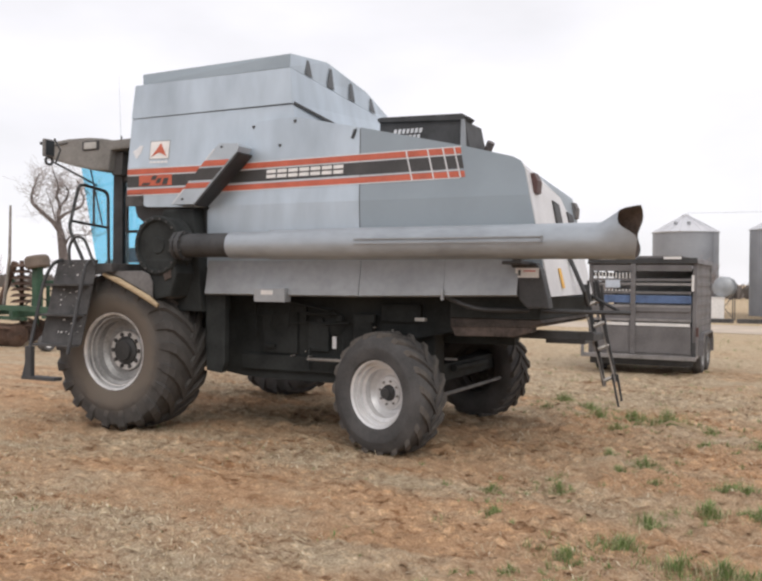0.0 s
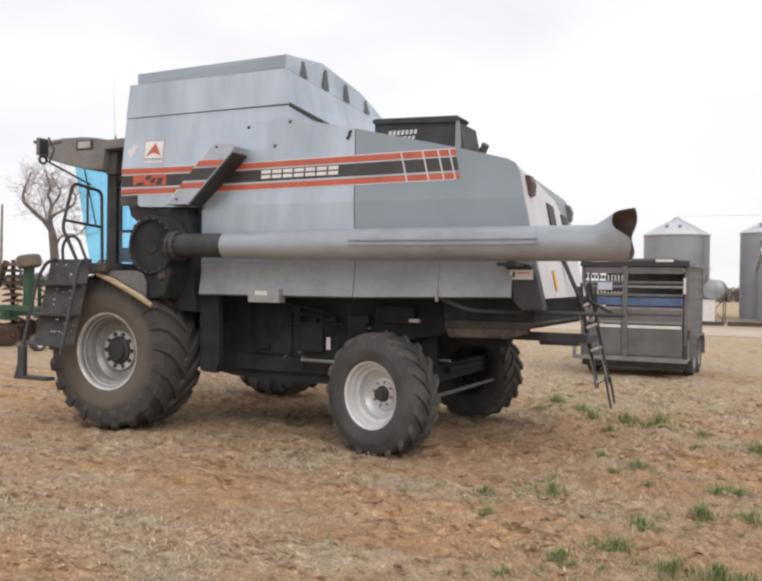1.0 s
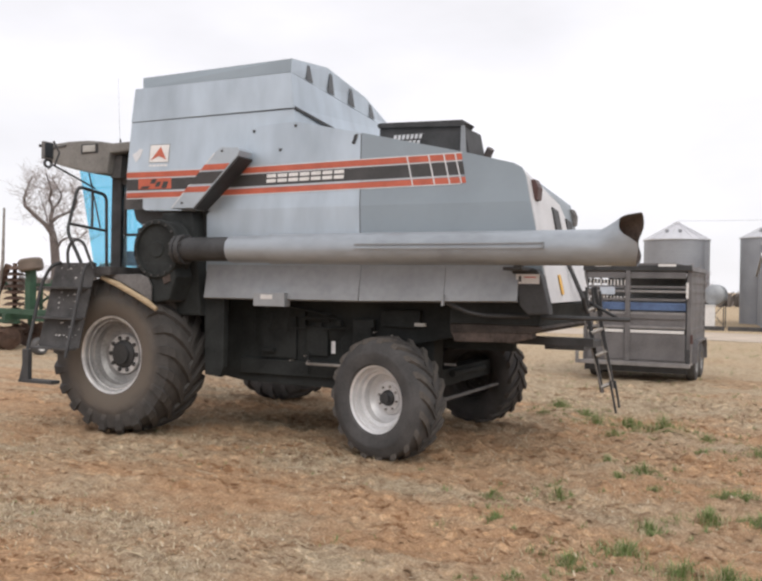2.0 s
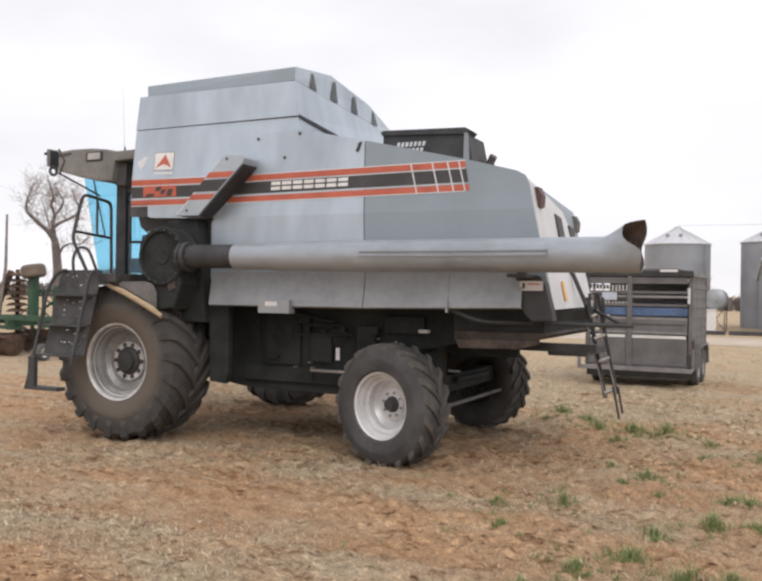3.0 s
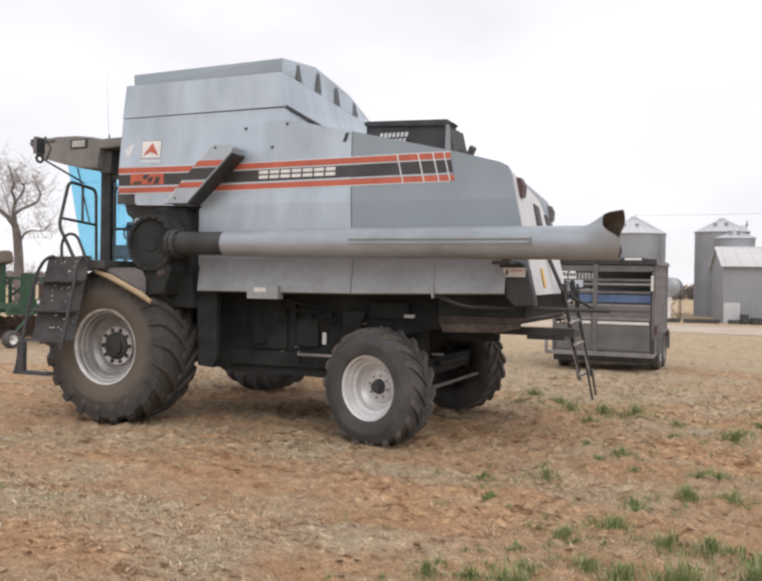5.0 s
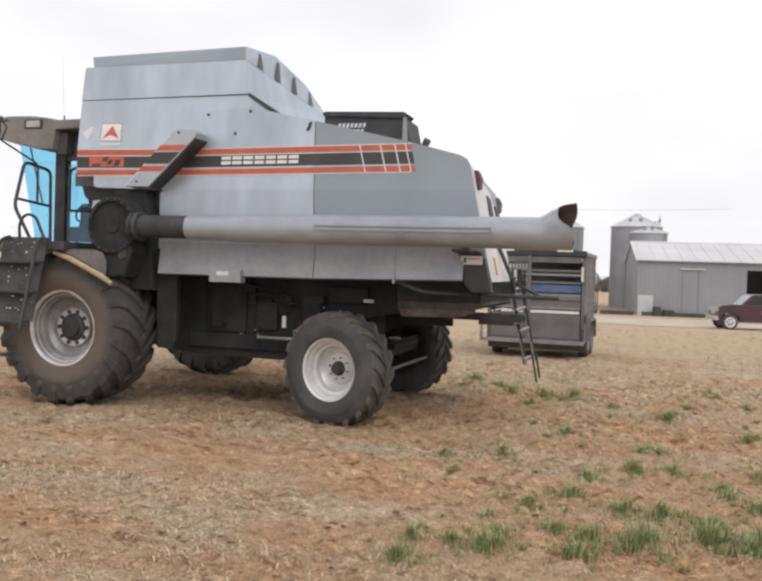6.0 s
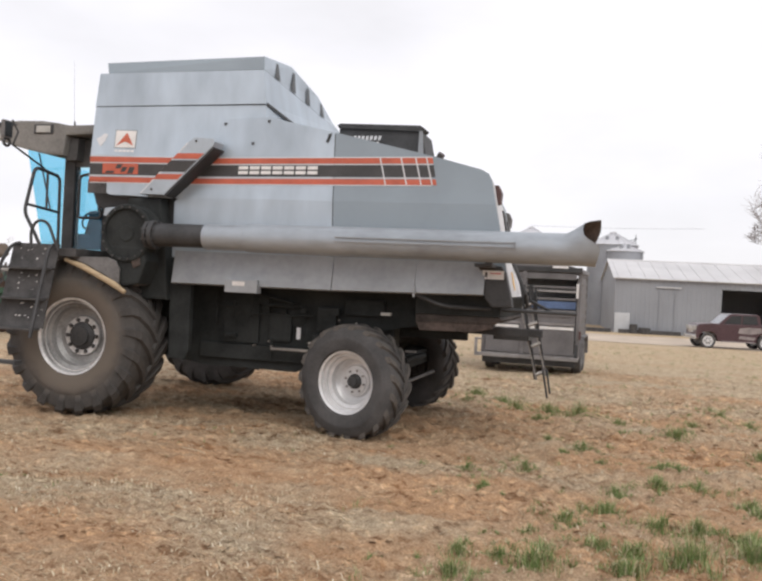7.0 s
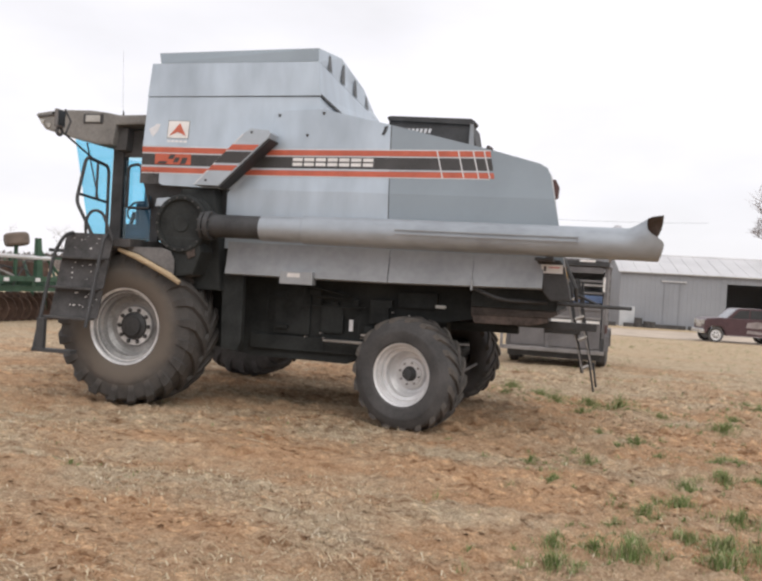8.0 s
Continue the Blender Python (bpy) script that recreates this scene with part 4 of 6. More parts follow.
piece("hanger_strut", BLACK, combine, [(add_path, [(2.46, 1.5, 2.17), (2.64, 1.5, 1.78), (2.66, 1.62, 1.62)], 0.026, 8)])

piece("fender_pole", POLE_TAN, combine, [(add_path, [(-2.80, -0.47, 1.93), (-2.54, -0.48, 1.85), (-2.26, -0.48, 1.73), (-2.10, -0.48, 1.66), (-1.95, -0.47, 1.57)], [0.024, 0.036, 0.034, 0.038, 0.026], 10)], "tan weathered pole along the tyre")
piece("fender_plate", FENDER, combine, [(add_prism, [(-2.78, 1.965), (-2.22, 1.975), (-2.11, 1.94), (-2.05, 1.84), (-2.05, 1.67), (-2.26, 1.77), (-2.54, 1.89)], -0.455, -0.435, "v", 0.006)], "dusty grey fender plate")
bm = bmesh.new()
add_lathe(bm, [(0.01, -0.03), (0.07, -0.02), (0.09, 0.0), (0.09, 0.2)], (-1.90, -0.34, 1.74), 24)
part("gear_case", bm, DUSTY, combine, smooth=True)
piece("housing_edge", PALE, combine, [(add_slab, [(-1.985, VB - 0.002, 2.765), (-1.965, VB - 0.002, 2.765), (-1.34, VB - 0.002, 3.38), (-1.36, VB - 0.002, 3.38)], -0.004)])
for u, w in ((-1.24, 3.40), (-1.82, 2.82)):
    piece("bolt", DUSTY, combine, [(add_box, (u - 0.012, VB - 0.01, w - 0.012), (u + 0.012, VB + 0.001, w + 0.012))])
for u, v, w, a, c in ((0.12, 0.34, 1.05, 0.12, 0.025), (0.62, 0.40, 1.30, 0.16, 0.02), (0.70, 0.40, 1.12, 0.02, 0.22), (1.32, 0.5, 1.02, 0.14, 0.025)):
    piece("linkage_rod", STEEL, combine, [(add_box, (u, v, w), (u + a, v + 0.02, w + c), 0.004)])
for k in range(3):
    piece("drive_belt", UNDERBODY, combine, [(add_path, [(-0.85 + k * 0.02, 0.36 + k * 0.03, 1.66), (-0.1 + k * 0.02, 0.36 + k * 0.03, 1.53)], 0.014, 6)])

# ---- ground sheet ----


def soil_material():
    m = bpy.data.materials.new("straw_strewn_soil")
    m.use_nodes = True
    n, l = m.node_tree.nodes, m.node_tree.links
    p = n["Principled BSDF"]
    co = n.new("ShaderNodeTexCoord")

    def tex(scale, detail, rough=0.6, stretch=(1, 1, 1), distort=0.0):
        mp, t = n.new("ShaderNodeMapping"), n.new("ShaderNodeTexNoise")
        mp.inputs["Scale"].default_value = stretch
        mp.inputs["Rotation"].default_value = (0, 0, radians(-14))
        l.new(co.outputs["Object"], mp.inputs[0])
        l.new(mp.outputs[0], t.inputs["Vector"])
        t.inputs["Scale"].default_value, t.inputs["Detail"].default_value = scale, detail
        t.inputs["Roughness"].default_value, t.inputs["Distortion"].default_value = rough, distort
        return t.outputs["Fac"]

    def ramp(fac, stops):
        r = n.new("ShaderNodeValToRGB")
        while len(r.color_ramp.elements) < len(stops):
            r.color_ramp.elements.new(0.5)
        for e, (pos, c) in zip(r.color_ramp.elements, stops):
            e.position, e.color = pos, (*c, 1)
        l.new(fac, r.inputs[0])
        return r.outputs[0]

    def mix(fac, a, b, mode="MIX"):
        x = n.new("ShaderNodeMixRGB")
        x.blend_type = mode
        for i, v in ((0, fac), (1, a), (2, b)):
            if isinstance(v, (int, float)):
                x.inputs[i].default_value = v
            else:
                l.new(v, x.inputs[i])
        return x.outputs[0]

    broad = tex(0.32, 5, 0.6, (0.7, 1.3, 1), 0.4)
    patch = tex(1.1, 6, 0.65, (0.6, 1.5, 1), 0.5)
    clump = tex(7.0, 8, 0.7, (0.6, 1.3, 1))
    grain = tex(55.0, 6, 0.7)
    soil = ramp(grain, [(0.3, (0.31, 0.182, 0.097)), (0.5, (0.525, 0.325, 0.187)), (0.7, (0.67, 0.48, 0.32))])
    straw = ramp(grain, [(0.3, (0.29, 0.225, 0.152)), (0.5, (0.51, 0.415, 0.29)), (0.72, (0.70, 0.62, 0.48))])
    where = mix(0.5, broad, patch)
    place = n.new("ShaderNodeSeparateXYZ")
    l.new(co.outputs["Object"], place.inputs[0])
    meadow = n.new("ShaderNodeMapRange")
    for key, v in (("From Min", 9.0), ("From Max", 17.0), ("To Min", 0.0), ("To Max", 0.10)):
        meadow.inputs[key].default_value = v
    l.new(place.outputs["Y"], meadow.inputs["Value"])
    where = mix(1.0, where, meadow.outputs[0], "ADD")
    old_straw = n.new("ShaderNodeAttribute")
    old_straw.attribute_name = "straw_cover"
    thin = n.new("ShaderNodeMath")
    thin.operation = "MULTIPLY"
    thin.inputs[1].default_value = 0.07
    l.new(old_straw.outputs["Fac"], thin.inputs[0])
    where = mix(1.0, where, thin.outputs[0], "ADD")
    cover = ramp(where, [(0.44, (0, 0, 0)), (0.60, (0.85, 0.85, 0.85))])
    stubble = ramp(grain, [(0.3, (0.325, 0.235, 0.14)), (0.5, (0.56, 0.44, 0.285)), (0.72, (0.72, 0.62, 0.455))])
    far_field = n.new("ShaderNodeMapRange")
    for key, v in (("From Min", 14.0), ("From Max", 28.0), ("To Min", 0.0), ("To Max", 0.6)):
        far_field.inputs[key].default_value = v
    l.new(place.outputs["Y"], far_field.inputs["Value"])
    colour = mix(far_field.outputs[0], mix(cover, soil, straw), stubble)
    # Clod shadows and lit clod tops are put into the colour as noise
    dark = ramp(clump, [(0.36, (0.52, 0.46, 0.42)), (0.47, (0.95, 0.95, 0.95)), (0.6, (1, 1, 1)), (0.72, (1.0, 1.0, 1.0))])
    streak_shade = ramp(tex(2.6, 7, 0.72, (0.45, 1.7, 1), 0.6), [(0.34, (0.5, 0.42, 0.37)), (0.44, (0.92, 0.92, 0.92)), (0.6, (1, 1, 1)), (0.74, (1.0, 1.0, 1.0))])
    clod_shade = ramp(tex(13.0, 3, 0.5, (0.75, 1.0, 1), 0.2), [(0.34, (0.52, 0.42, 0.36)), (0.42, (0.97, 0.96, 0.95)), (0.56, (1, 1, 1)), (0.64, (1.4, 1.4, 1.36))])
    lump_shade = ramp(tex(5.5, 3, 0.5, (0.6, 1.2, 1), 0.4), [(0.33, (0.58, 0.48, 0.41)), (0.42, (0.97, 0.96, 0.95)), (0.55, (1, 1, 1)), (0.66, (1.08, 1.08, 1.07))])
    rough_where = ramp(tex(0.7, 3, 0.5, (0.5, 1.4, 1), 0.3), [(0.40, (0.3, 0.3, 0.3)), (0.58, (0.95, 0.95, 0.95))])
    colour = mix(rough_where, colour, lump_shade, "MULTIPLY")
    colour = mix(rough_where, colour, clod_shade, "MULTIPLY")
    colour = mix(0.6, colour, dark, "MULTIPLY")
    colour = mix(0.5, colour, streak_shade, "MULTIPLY")
    l.new(colour, p.inputs["Base Color"])
    p.inputs["Roughness"].default_value = 0.95
    p.inputs["Specular IOR Level"].default_value = 0.15
    h = mix(0.45, clump, grain)
    b = n.new("ShaderNodeBump")
    b.inputs["Strength"].default_value, b.inputs["Distance"].default_value = 1.0, 0.05
    l.new(h, b.inputs["Height"])
    l.new(b.outputs[0], p.inputs["Normal"])
    return m


def island_material(name, stops, rough=0.9):
    """Each loose piece takes its own shade."""
    m = bpy.data.materials.new(name)
    m.use_nodes = True
    n, l = m.node_tree.nodes, m.node_tree.links
    g, r = n.new("ShaderNodeNewGeometry"), n.new("ShaderNodeValToRGB")
    while len(r.color_ramp.elements) < len(stops):
        r.color_ramp.elements.new(0.5)
    for e, (pos, c) in zip(r.color_ramp.elements, stops):
        e.position, e.color = pos, (*c, 1)
    l.new(g.outputs["Random Per Island"], r.inputs[0])
    l.new(r.outputs[0], n["Principled BSDF"].inputs["Base Color"])
    n["Principled BSDF"].inputs["Roughness"].default_value = rough
    n["Principled BSDF"].inputs["Specular IOR Level"].default_value = 0.2
    return m


MATS = ((-3.98, 4.32, 0.8, 0.3, 1.0), (-3.39, 5.01, 0.75, 0.4, 1.0), (-5.01, 4.76, 0.9, 0.35, 1.0), (-5.24, 4.32, 0.4, 0.3, 1.0), (-3.1, 3.81, 0.35, 0.15, 0.9),
        (-4.28, 7.42, 0.7, 0.6, 0.7), (-6.55, 7.76, 0.8, 0.4, 0.6), (-1.82, 7.3, 0.8, 0.4, 0.4), (-5.24, 5.91, 1.3, 0.5, -1.0), (-4.35, 3.53, 0.6, 0.25, -1.0),
        (-2.52, 4.19, 0.7, 0.35, -1.0), (-2.36, 5.94, 0.9, 0.5, -0.8), (-3.3, 6.3, 0.9, 0.35, -0.6), (-7.5, 5.6, 1.0, 0.5, 0.6))


def matting(x, y):
    """How far old straw covers the soil: matted patches above nought, bare soil below."""
    bend = 0.5 * noise.noise((x * 1.3, y * 1.9, 6.0))
    return sum(s * math.exp(-((x - mx + bend * rx) / rx) ** 2 - ((y - my + bend * ry) / ry) ** 2) for mx, my, rx, ry, s in MATS if abs(x - mx) < 3 * rx and abs(y - my) < 3.5 * ry)


def relief(x, y):
    """Clods and shallow tracks, fading out with distance."""
    fade = step(-16, -11, x) * (1 - step(4, 9, x)) * (1 - step(15, 22, y))
    if fade <= 0:
        return 0.0
    clods = noise.noise((x * 1.7, y * 2.2, 0.3)) * 0.024 + noise.noise((x * 5.1, y * 6.3, 4.1)) * 0.022 + abs(noise.noise((x * 8, y * 10, 2.2))) * 0.06
    clods += 0.05 * step(-3.5, -0.5, x) * step(8.5, 11, y) * noise.noise((x * 0.8, y * 0.9, 7.7)) + 0.03 * step(7, 9, y) * noise.noise((x * 2.6, y * 2.2, 1.7))
    clods *= 1.25 + 0.5 * step(-4, -2, x)
    track = 0.018 * math.sin(y * 4.2 + 0.5 * math.sin(x * 0.7) - x * 0.25) * (1 - step(7, 9, y))
    return fade * (clods + track)


def land(x, y):
    return lie(x, y) + relief(x, y)


def spread(a, b, fine, far_a, far_b):
    """Stations close together from a to b and wider and wider outside."""
    out, s, d = [], a, fine
    while s > far_a:
        d *= 1.25
        s -= d
        out.append(s)
    out = out[::-1]
    s = a
    while s < b:
        out.append(s)
        s += fine
    d = fine
    while s < far_b:
        out.append(s)
        d *= 1.2
        s += d
    return out + [far_b]


xs, ys = spread(-9.3, 4.0, 0.042, -700, 700), spread(2.7, 15.0, 0.042, -300, 1500)
verts = [(x, y, land(x, y)) for x in xs for y in ys]
k = len(ys)
faces = [(i * k + j, (i + 1) * k + j, (i + 1) * k + j + 1, i * k + j + 1) for i in range(len(xs) - 1) for j in range(k - 1)]
me = bpy.data.meshes.new("ground")
me.from_pydata(verts, [], faces)
me.polygons.foreach_set("use_smooth", [True] * len(me.polygons))
cover = me.attributes.new("straw_cover", "FLOAT", "POINT")
cover.data.foreach_set("value", [matting(x, y) if -9 < x < 2 and 1 < y < 10 else 0.0 for x, y, z in verts])
me.materials.append(soil_material())
ground = tagged(new("ground", me), "bare reddish field soil strewn with straw", "ground", kind="structure")

# pale dirt road in front of the shed
ROAD = material("pale_dust_road", (0.52, 0.43, 0.34), 0.95, 0.0, 0.15, 0.6, 8, 0.2)
bm = bmesh.new()
rows = []
for i in range(60):
    x = -60 + i * 2.4
    near, far = 44.2 - 0.12 * max(-25, min(25, x)), 54.6 + 0.13 * x
    near = min(near, far - 4)
    rows.append([bm.verts.new((x, y, lie(x, y) + 0.02)) for y in (near + 0.7 * math.sin(x * 0.5), near + (far - near) * 0.35, near + (far - near) * 0.7, far + 0.5 * math.sin(x * 0.9 + 1))])
for a, b in zip(rows, rows[1:]):
    for j in range(3):
        bm.faces.new((a[j], b[j], b[j + 1], a[j + 1]))
tagged(part("road", bm, ROAD, None, smooth=True), "pale dusty dirt road before the shed", "road", kind="structure")

# straw, clods and grass
rng = np.random.default_rng(7)
STRAW = island_material("loose_straw", [(0.0, (0.24, 0.17, 0.10)), (0.3, (0.42, 0.32, 0.205)), (0.8, (0.60, 0.50, 0.35)), (1.0, (0.76, 0.68, 0.53))])
BLADE = island_material("grass_blades", [(0.0, (0.125, 0.19, 0.058)), (0.45, (0.215, 0.285, 0.105)), (0.72, (0.32, 0.35, 0.16)), (0.86, (0.42, 0.36, 0.22)), (1.0, (0.5, 0.43, 0.29))], 0.7)

verts, faces = [], []
count = 0
while count < 42000:
    x, y = rng.uniform(-10.5, 4.5), 2.2 + 14 * rng.random() ** 1.5
    if 0.5 + 0.5 * noise.noise((x * 0.55, y * 0.9, 9.0)) + 0.3 * noise.noise((x * 2, y * 2.6, 5.0)) + 0.5 * matting(x, y) < 0.25 + 0.75 * rng.random():
        continue
    count += 1
    length, wide, a = 0.015 + (0.075 if y > 5 else 0.05) * rng.random() ** 2, rng.uniform(0.0015, 0.0045), rng.normal(0.1, 0.9)
    dx, dy = math.cos(a) * length / 2, math.sin(a) * length / 2
    nx, ny = -math.sin(a) * wide, math.cos(a) * wide
    z = land(x, y) + rng.uniform(0.004, 0.016)
    tilt, sag = rng.normal(0, 0.012), rng.uniform(0.0, 0.012)
    i = len(verts)
    verts += [(x - dx - nx, y - dy - ny, z - tilt), (x - dx + nx, y - dy + ny, z - tilt), (x + nx, y + ny, z + sag), (x - nx, y - ny, z + sag), (x + dx + nx, y + dy + ny, z + tilt), (x + dx - nx, y + dy - ny, z + tilt)]
    faces += [(i, i + 3, i + 2, i + 1), (i + 3, i + 5, i + 4, i + 2)]
me = bpy.data.meshes.new("straw")
me.from_pydata(verts, [], faces)
me.materials.append(STRAW)
tagged(new("straw", me), "scattered pale straw and chaff on the soil", "straw", kind="stuff")

verts, faces = [], []
OCTA = [(1, 0, 0), (0, 1, 0), (-1, 0, 0), (0, -1, 0), (0, 0, 0.8), (0.7, 0.7, 0.35), (-0.7, 0.7, 0.4), (-0.7, -0.7, 0.35), (0.7, -0.7, 0.4)]
for _ in range(22000):
    x, y = rng.uniform(-10, 6.0), 2.4 + 17 * rng.random() ** 1.4
    if noise.noise((x * 0.6, y * 0.8, 3.0)) + 0.3 * step(-4, 0, x) < rng.uniform(-0.5, 0.5):
        continue
    r = 0.006 + 0.026 * rng.random() ** 3 * (1 + 0.6 * step(8, 14, y))
    z, a = land(x, y), rng.uniform(0, 6.28)
    i = len(verts)
    for px, py, pz in OCTA:
        s = r * rng.uniform(0.7, 1.3)
        verts.append((x + s * 1.3 * (px * math.cos(a) - py * math.sin(a)), y + s * (px * math.sin(a) + py * math.cos(a)), z + s * pz * 0.9 - 0.002))
    faces += [(i, i + 5, i + 4), (i + 5, i + 1, i + 4), (i + 1, i + 6, i + 4), (i + 6, i + 2, i + 4), (i + 2, i + 7, i + 4), (i + 7, i + 3, i + 4), (i + 3, i + 8, i + 4), (i + 8, i, i + 4)]
me = bpy.data.meshes.new("clods")
me.from_pydata(verts, [], faces)
me.materials.append(ground.data.materials[0])
me.polygons.foreach_set("use_smooth", [True] * len(me.polygons))
tagged(new("clods", me), "small crumbs and clods of reddish soil", "soil", kind="stuff")

verts, faces = [], []
for _ in range(480):
    cx, cy = rng.uniform(-9.5, 3.5), 4.1 + 8 * rng.random()
    if noise.noise((cx * 0.55, cy * 0.9, 9.0)) + 0.5 * matting(cx, cy) < rng.uniform(-0.35, 0.35):
        continue
    for _ in range(rng.integers(1, 7)):
        x, y, a = cx + rng.normal(0, 0.09), cy + rng.normal(0, 0.07), rng.uniform(0, 6.28)
        long, lean, w = rng.uniform(0.02, 0.07), rng.uniform(0.8, 5.0), rng.uniform(0.001, 0.002)
        up = long / math.sqrt(1 + lean * lean)
        z = land(x, y) - 0.004
        ex, ey, sx, sy = math.cos(a) * up * lean, math.sin(a) * up * lean, -math.sin(a) * w, math.cos(a) * w
        i = len(verts)
        verts += [(x - sx, y - sy, z), (x + sx, y + sy, z), (x + ex + sx, y + ey + sy, z + up), (x + ex - sx, y + ey - sy, z + up), (x - w, y, z), (x + w, y, z), (x + ex + w, y + ey, z + up), (x + ex - w, y + ey, z + up)]
        faces += [(i, i + 1, i + 2, i + 3), (i + 4, i + 5, i + 6, i + 7)]
STICKS = [(-2.92, 4.73, -0.5, 0.26), (-3.96, 4.16, 0.4, 0.2), (-4.1, 4.2, 1.0, 0.15), (-1.75, 11.0, 0.05, 0.62), (-3.35, 4.85, 1.2, 0.16), (-0.45, 7.0, 1.4, 0.22), (-0.1, 5.2, 0.1, 0.4)]
STICKS += [(rng.uniform(-8.5, 2.0), rng.uniform(4.3, 11), rng.normal(0, 0.7), rng.uniform(0.08, 0.26)) for _ in range(40)]
for x, y, a, long in STICKS:
    w, i = rng.uniform(0.003, 0.006) * (4 if long > 0.5 else 1), len(verts)
    for k in range(4):
        t = k / 3
        px, py = x + math.cos(a) * long * t, y + math.sin(a) * long * t + 0.02 * math.sin(t * 3)
        z = land(px, py) + 0.012 + 0.02 * math.sin(t * 3.1)
        verts += [(px, py - w, z), (px, py, z + w * 1.5), (px, py + w, z)]
    for k in range(3):
        j = i + 3 * k
        faces += [(j, j + 3, j + 4, j + 1), (j + 1, j + 4, j + 5, j + 2)]
me = bpy.data.meshes.new("stubble")
me.from_pydata(verts, [], faces)
me.materials.append(island_material("stubble_stalks", [(0.0, (0.32, 0.24, 0.15)), (0.7, (0.46, 0.37, 0.25)), (1.0, (0.60, 0.52, 0.39))]))
tagged(new("stubble", me), "pale broken stubble stalks standing and lying on the soil", "stubble", kind="stuff")

TUFTS = [(-0.95, 5.99, 1.4), (-0.9, 6.61, 1), (-1.24, 5.56, 1), (-0.54, 7.16, 1.1), (-0.19, 7.31, 1.2), (-0.36, 8.12, 1), (-0.53, 8.1, 1), (-0.94, 5.0, 1.2), (-0.7, 4.9, 1.1), (-0.54, 5.72, 1), (-0.25, 5.74, 1.1), (-0.35, 4.82, 1.6), (0.08, 5.08, 1.7), (0.11, 5.55, 1.3), (-0.72, 4.5, 1.3), (-1.31, 4.41, 1.3), (-1.55, 4.43, 0.8), (-1.82, 4.39, 0.8), (-1.76, 3.98, 1.2), (-1.44, 5.07, 0.7), (-1.29, 4.81, 0.7), (0.22, 6.68, 1), (0.23, 6.31, 0.8), (-0.35, 10.24, 1.1), (-1.37, 8.74, 0.9), (-1.56, 8.45, 0.6), (-1.81, 7.27, 0.8), (-2.04, 6.3, 0.7), (-2.33, 7.01, 0.6), (-1.8, 9.05, 0.6), (-2.15, 11.67, 1.1), (-2.61, 11.69, 0.9), (-2.93, 12.42, 0.9), (-1.66, 11.48, 1.5), (-2.16, 10.82, 0.8), (-3.5, 12.97, 1.1), (-3.44, 11.95, 0.7), (-1.11, 11.29, 0.7), (-1.01, 10.19, 0.6), (-0.11, 11.79, 0.9), (0.29, 12.36, 0.9), (0.21, 13.39, 0.8), (0.67, 12.0, 1), (0.55, 9.22, 0.9), (-1.13, 7.97, 0.6), (0.45, 5.2, 1.7), (0.36, 5.0, 1.5), (0.5, 6.1, 1.3), (0.6, 7.4, 1), (-5.9, 4.6, 0.4)]
verts, faces = [], []


def tuft(x, y, size, blades):
    for _ in range(blades):
        rr, a, b = size * abs(rng.normal(0, 0.52)), rng.uniform(0, 6.28), rng.uniform(0, 6.28)
        px, py = x + rr * 1.1 * math.cos(a), y + rr * math.sin(a)
        h, lean, w = size * rng.uniform(0.25, 0.95) * math.exp(-0.8 * rr / size), rng.uniform(0.1, 1.1), rng.uniform(0.0014, 0.003)
        z = land(px, py) - 0.005
        ex, ey = math.cos(b) * h * lean, math.sin(b) * h * lean
        sx, sy = -math.sin(b) * w, math.cos(b) * w
        i = len(verts)
        verts.extend([(px - sx, py - sy, z), (px + sx, py + sy, z), (px + ex * 0.4 + sx, py + ey * 0.4 + sy, z + h * 0.6), (px + ex * 0.4 - sx, py + ey * 0.4 - sy, z + h * 0.6), (px + ex, py + ey, z + h * 0.95)])
        faces.extend([(i, i + 1, i + 2, i + 3), (i + 3, i + 2, i + 4)])


for x, y, big in TUFTS:
    wide = 1 + 0.8 * step(8, 10, y)
    tuft(x, y, (0.15 + 0.05 * step(8, 10, y)) * big * rng.uniform(0.85, 1.15), int(270 * big))
    for _ in range(int(6 * wide)):
        tuft(x + rng.normal(0, 0.2) * wide, y + rng.normal(0, 0.16) * wide, rng.uniform(0.05, 0.1) * big, 36)
for _ in range(250):
    x, y = rng.uniform(-3.5, 5.5), rng.uniform(3.6, 18)
    if rng.random() < step(-4.2, 0.5, x + 0.12 * (y - 6)) * (1.1 if y < 13 else 0.6):
        tuft(x, y, rng.uniform(0.04, 0.11), 26)
for _ in range(520):
    y = rng.uniform(13, 38)
    x = rng.uniform(-6.5, 1.5 + 0.22 * y)
    tuft(x, y, rng.uniform(0.05, 0.14), 14)
for _ in range(90):
    tuft(rng.uniform(-9, -2), rng.uniform(4, 8), rng.uniform(0.02, 0.06), 9)
me = bpy.data.meshes.new("grass")
me.from_pydata(verts, [], faces)
me.materials.append(BLADE)
tagged(new("grass", me), "green grass tufts sprouting from bare soil", "grass", kind="stuff")

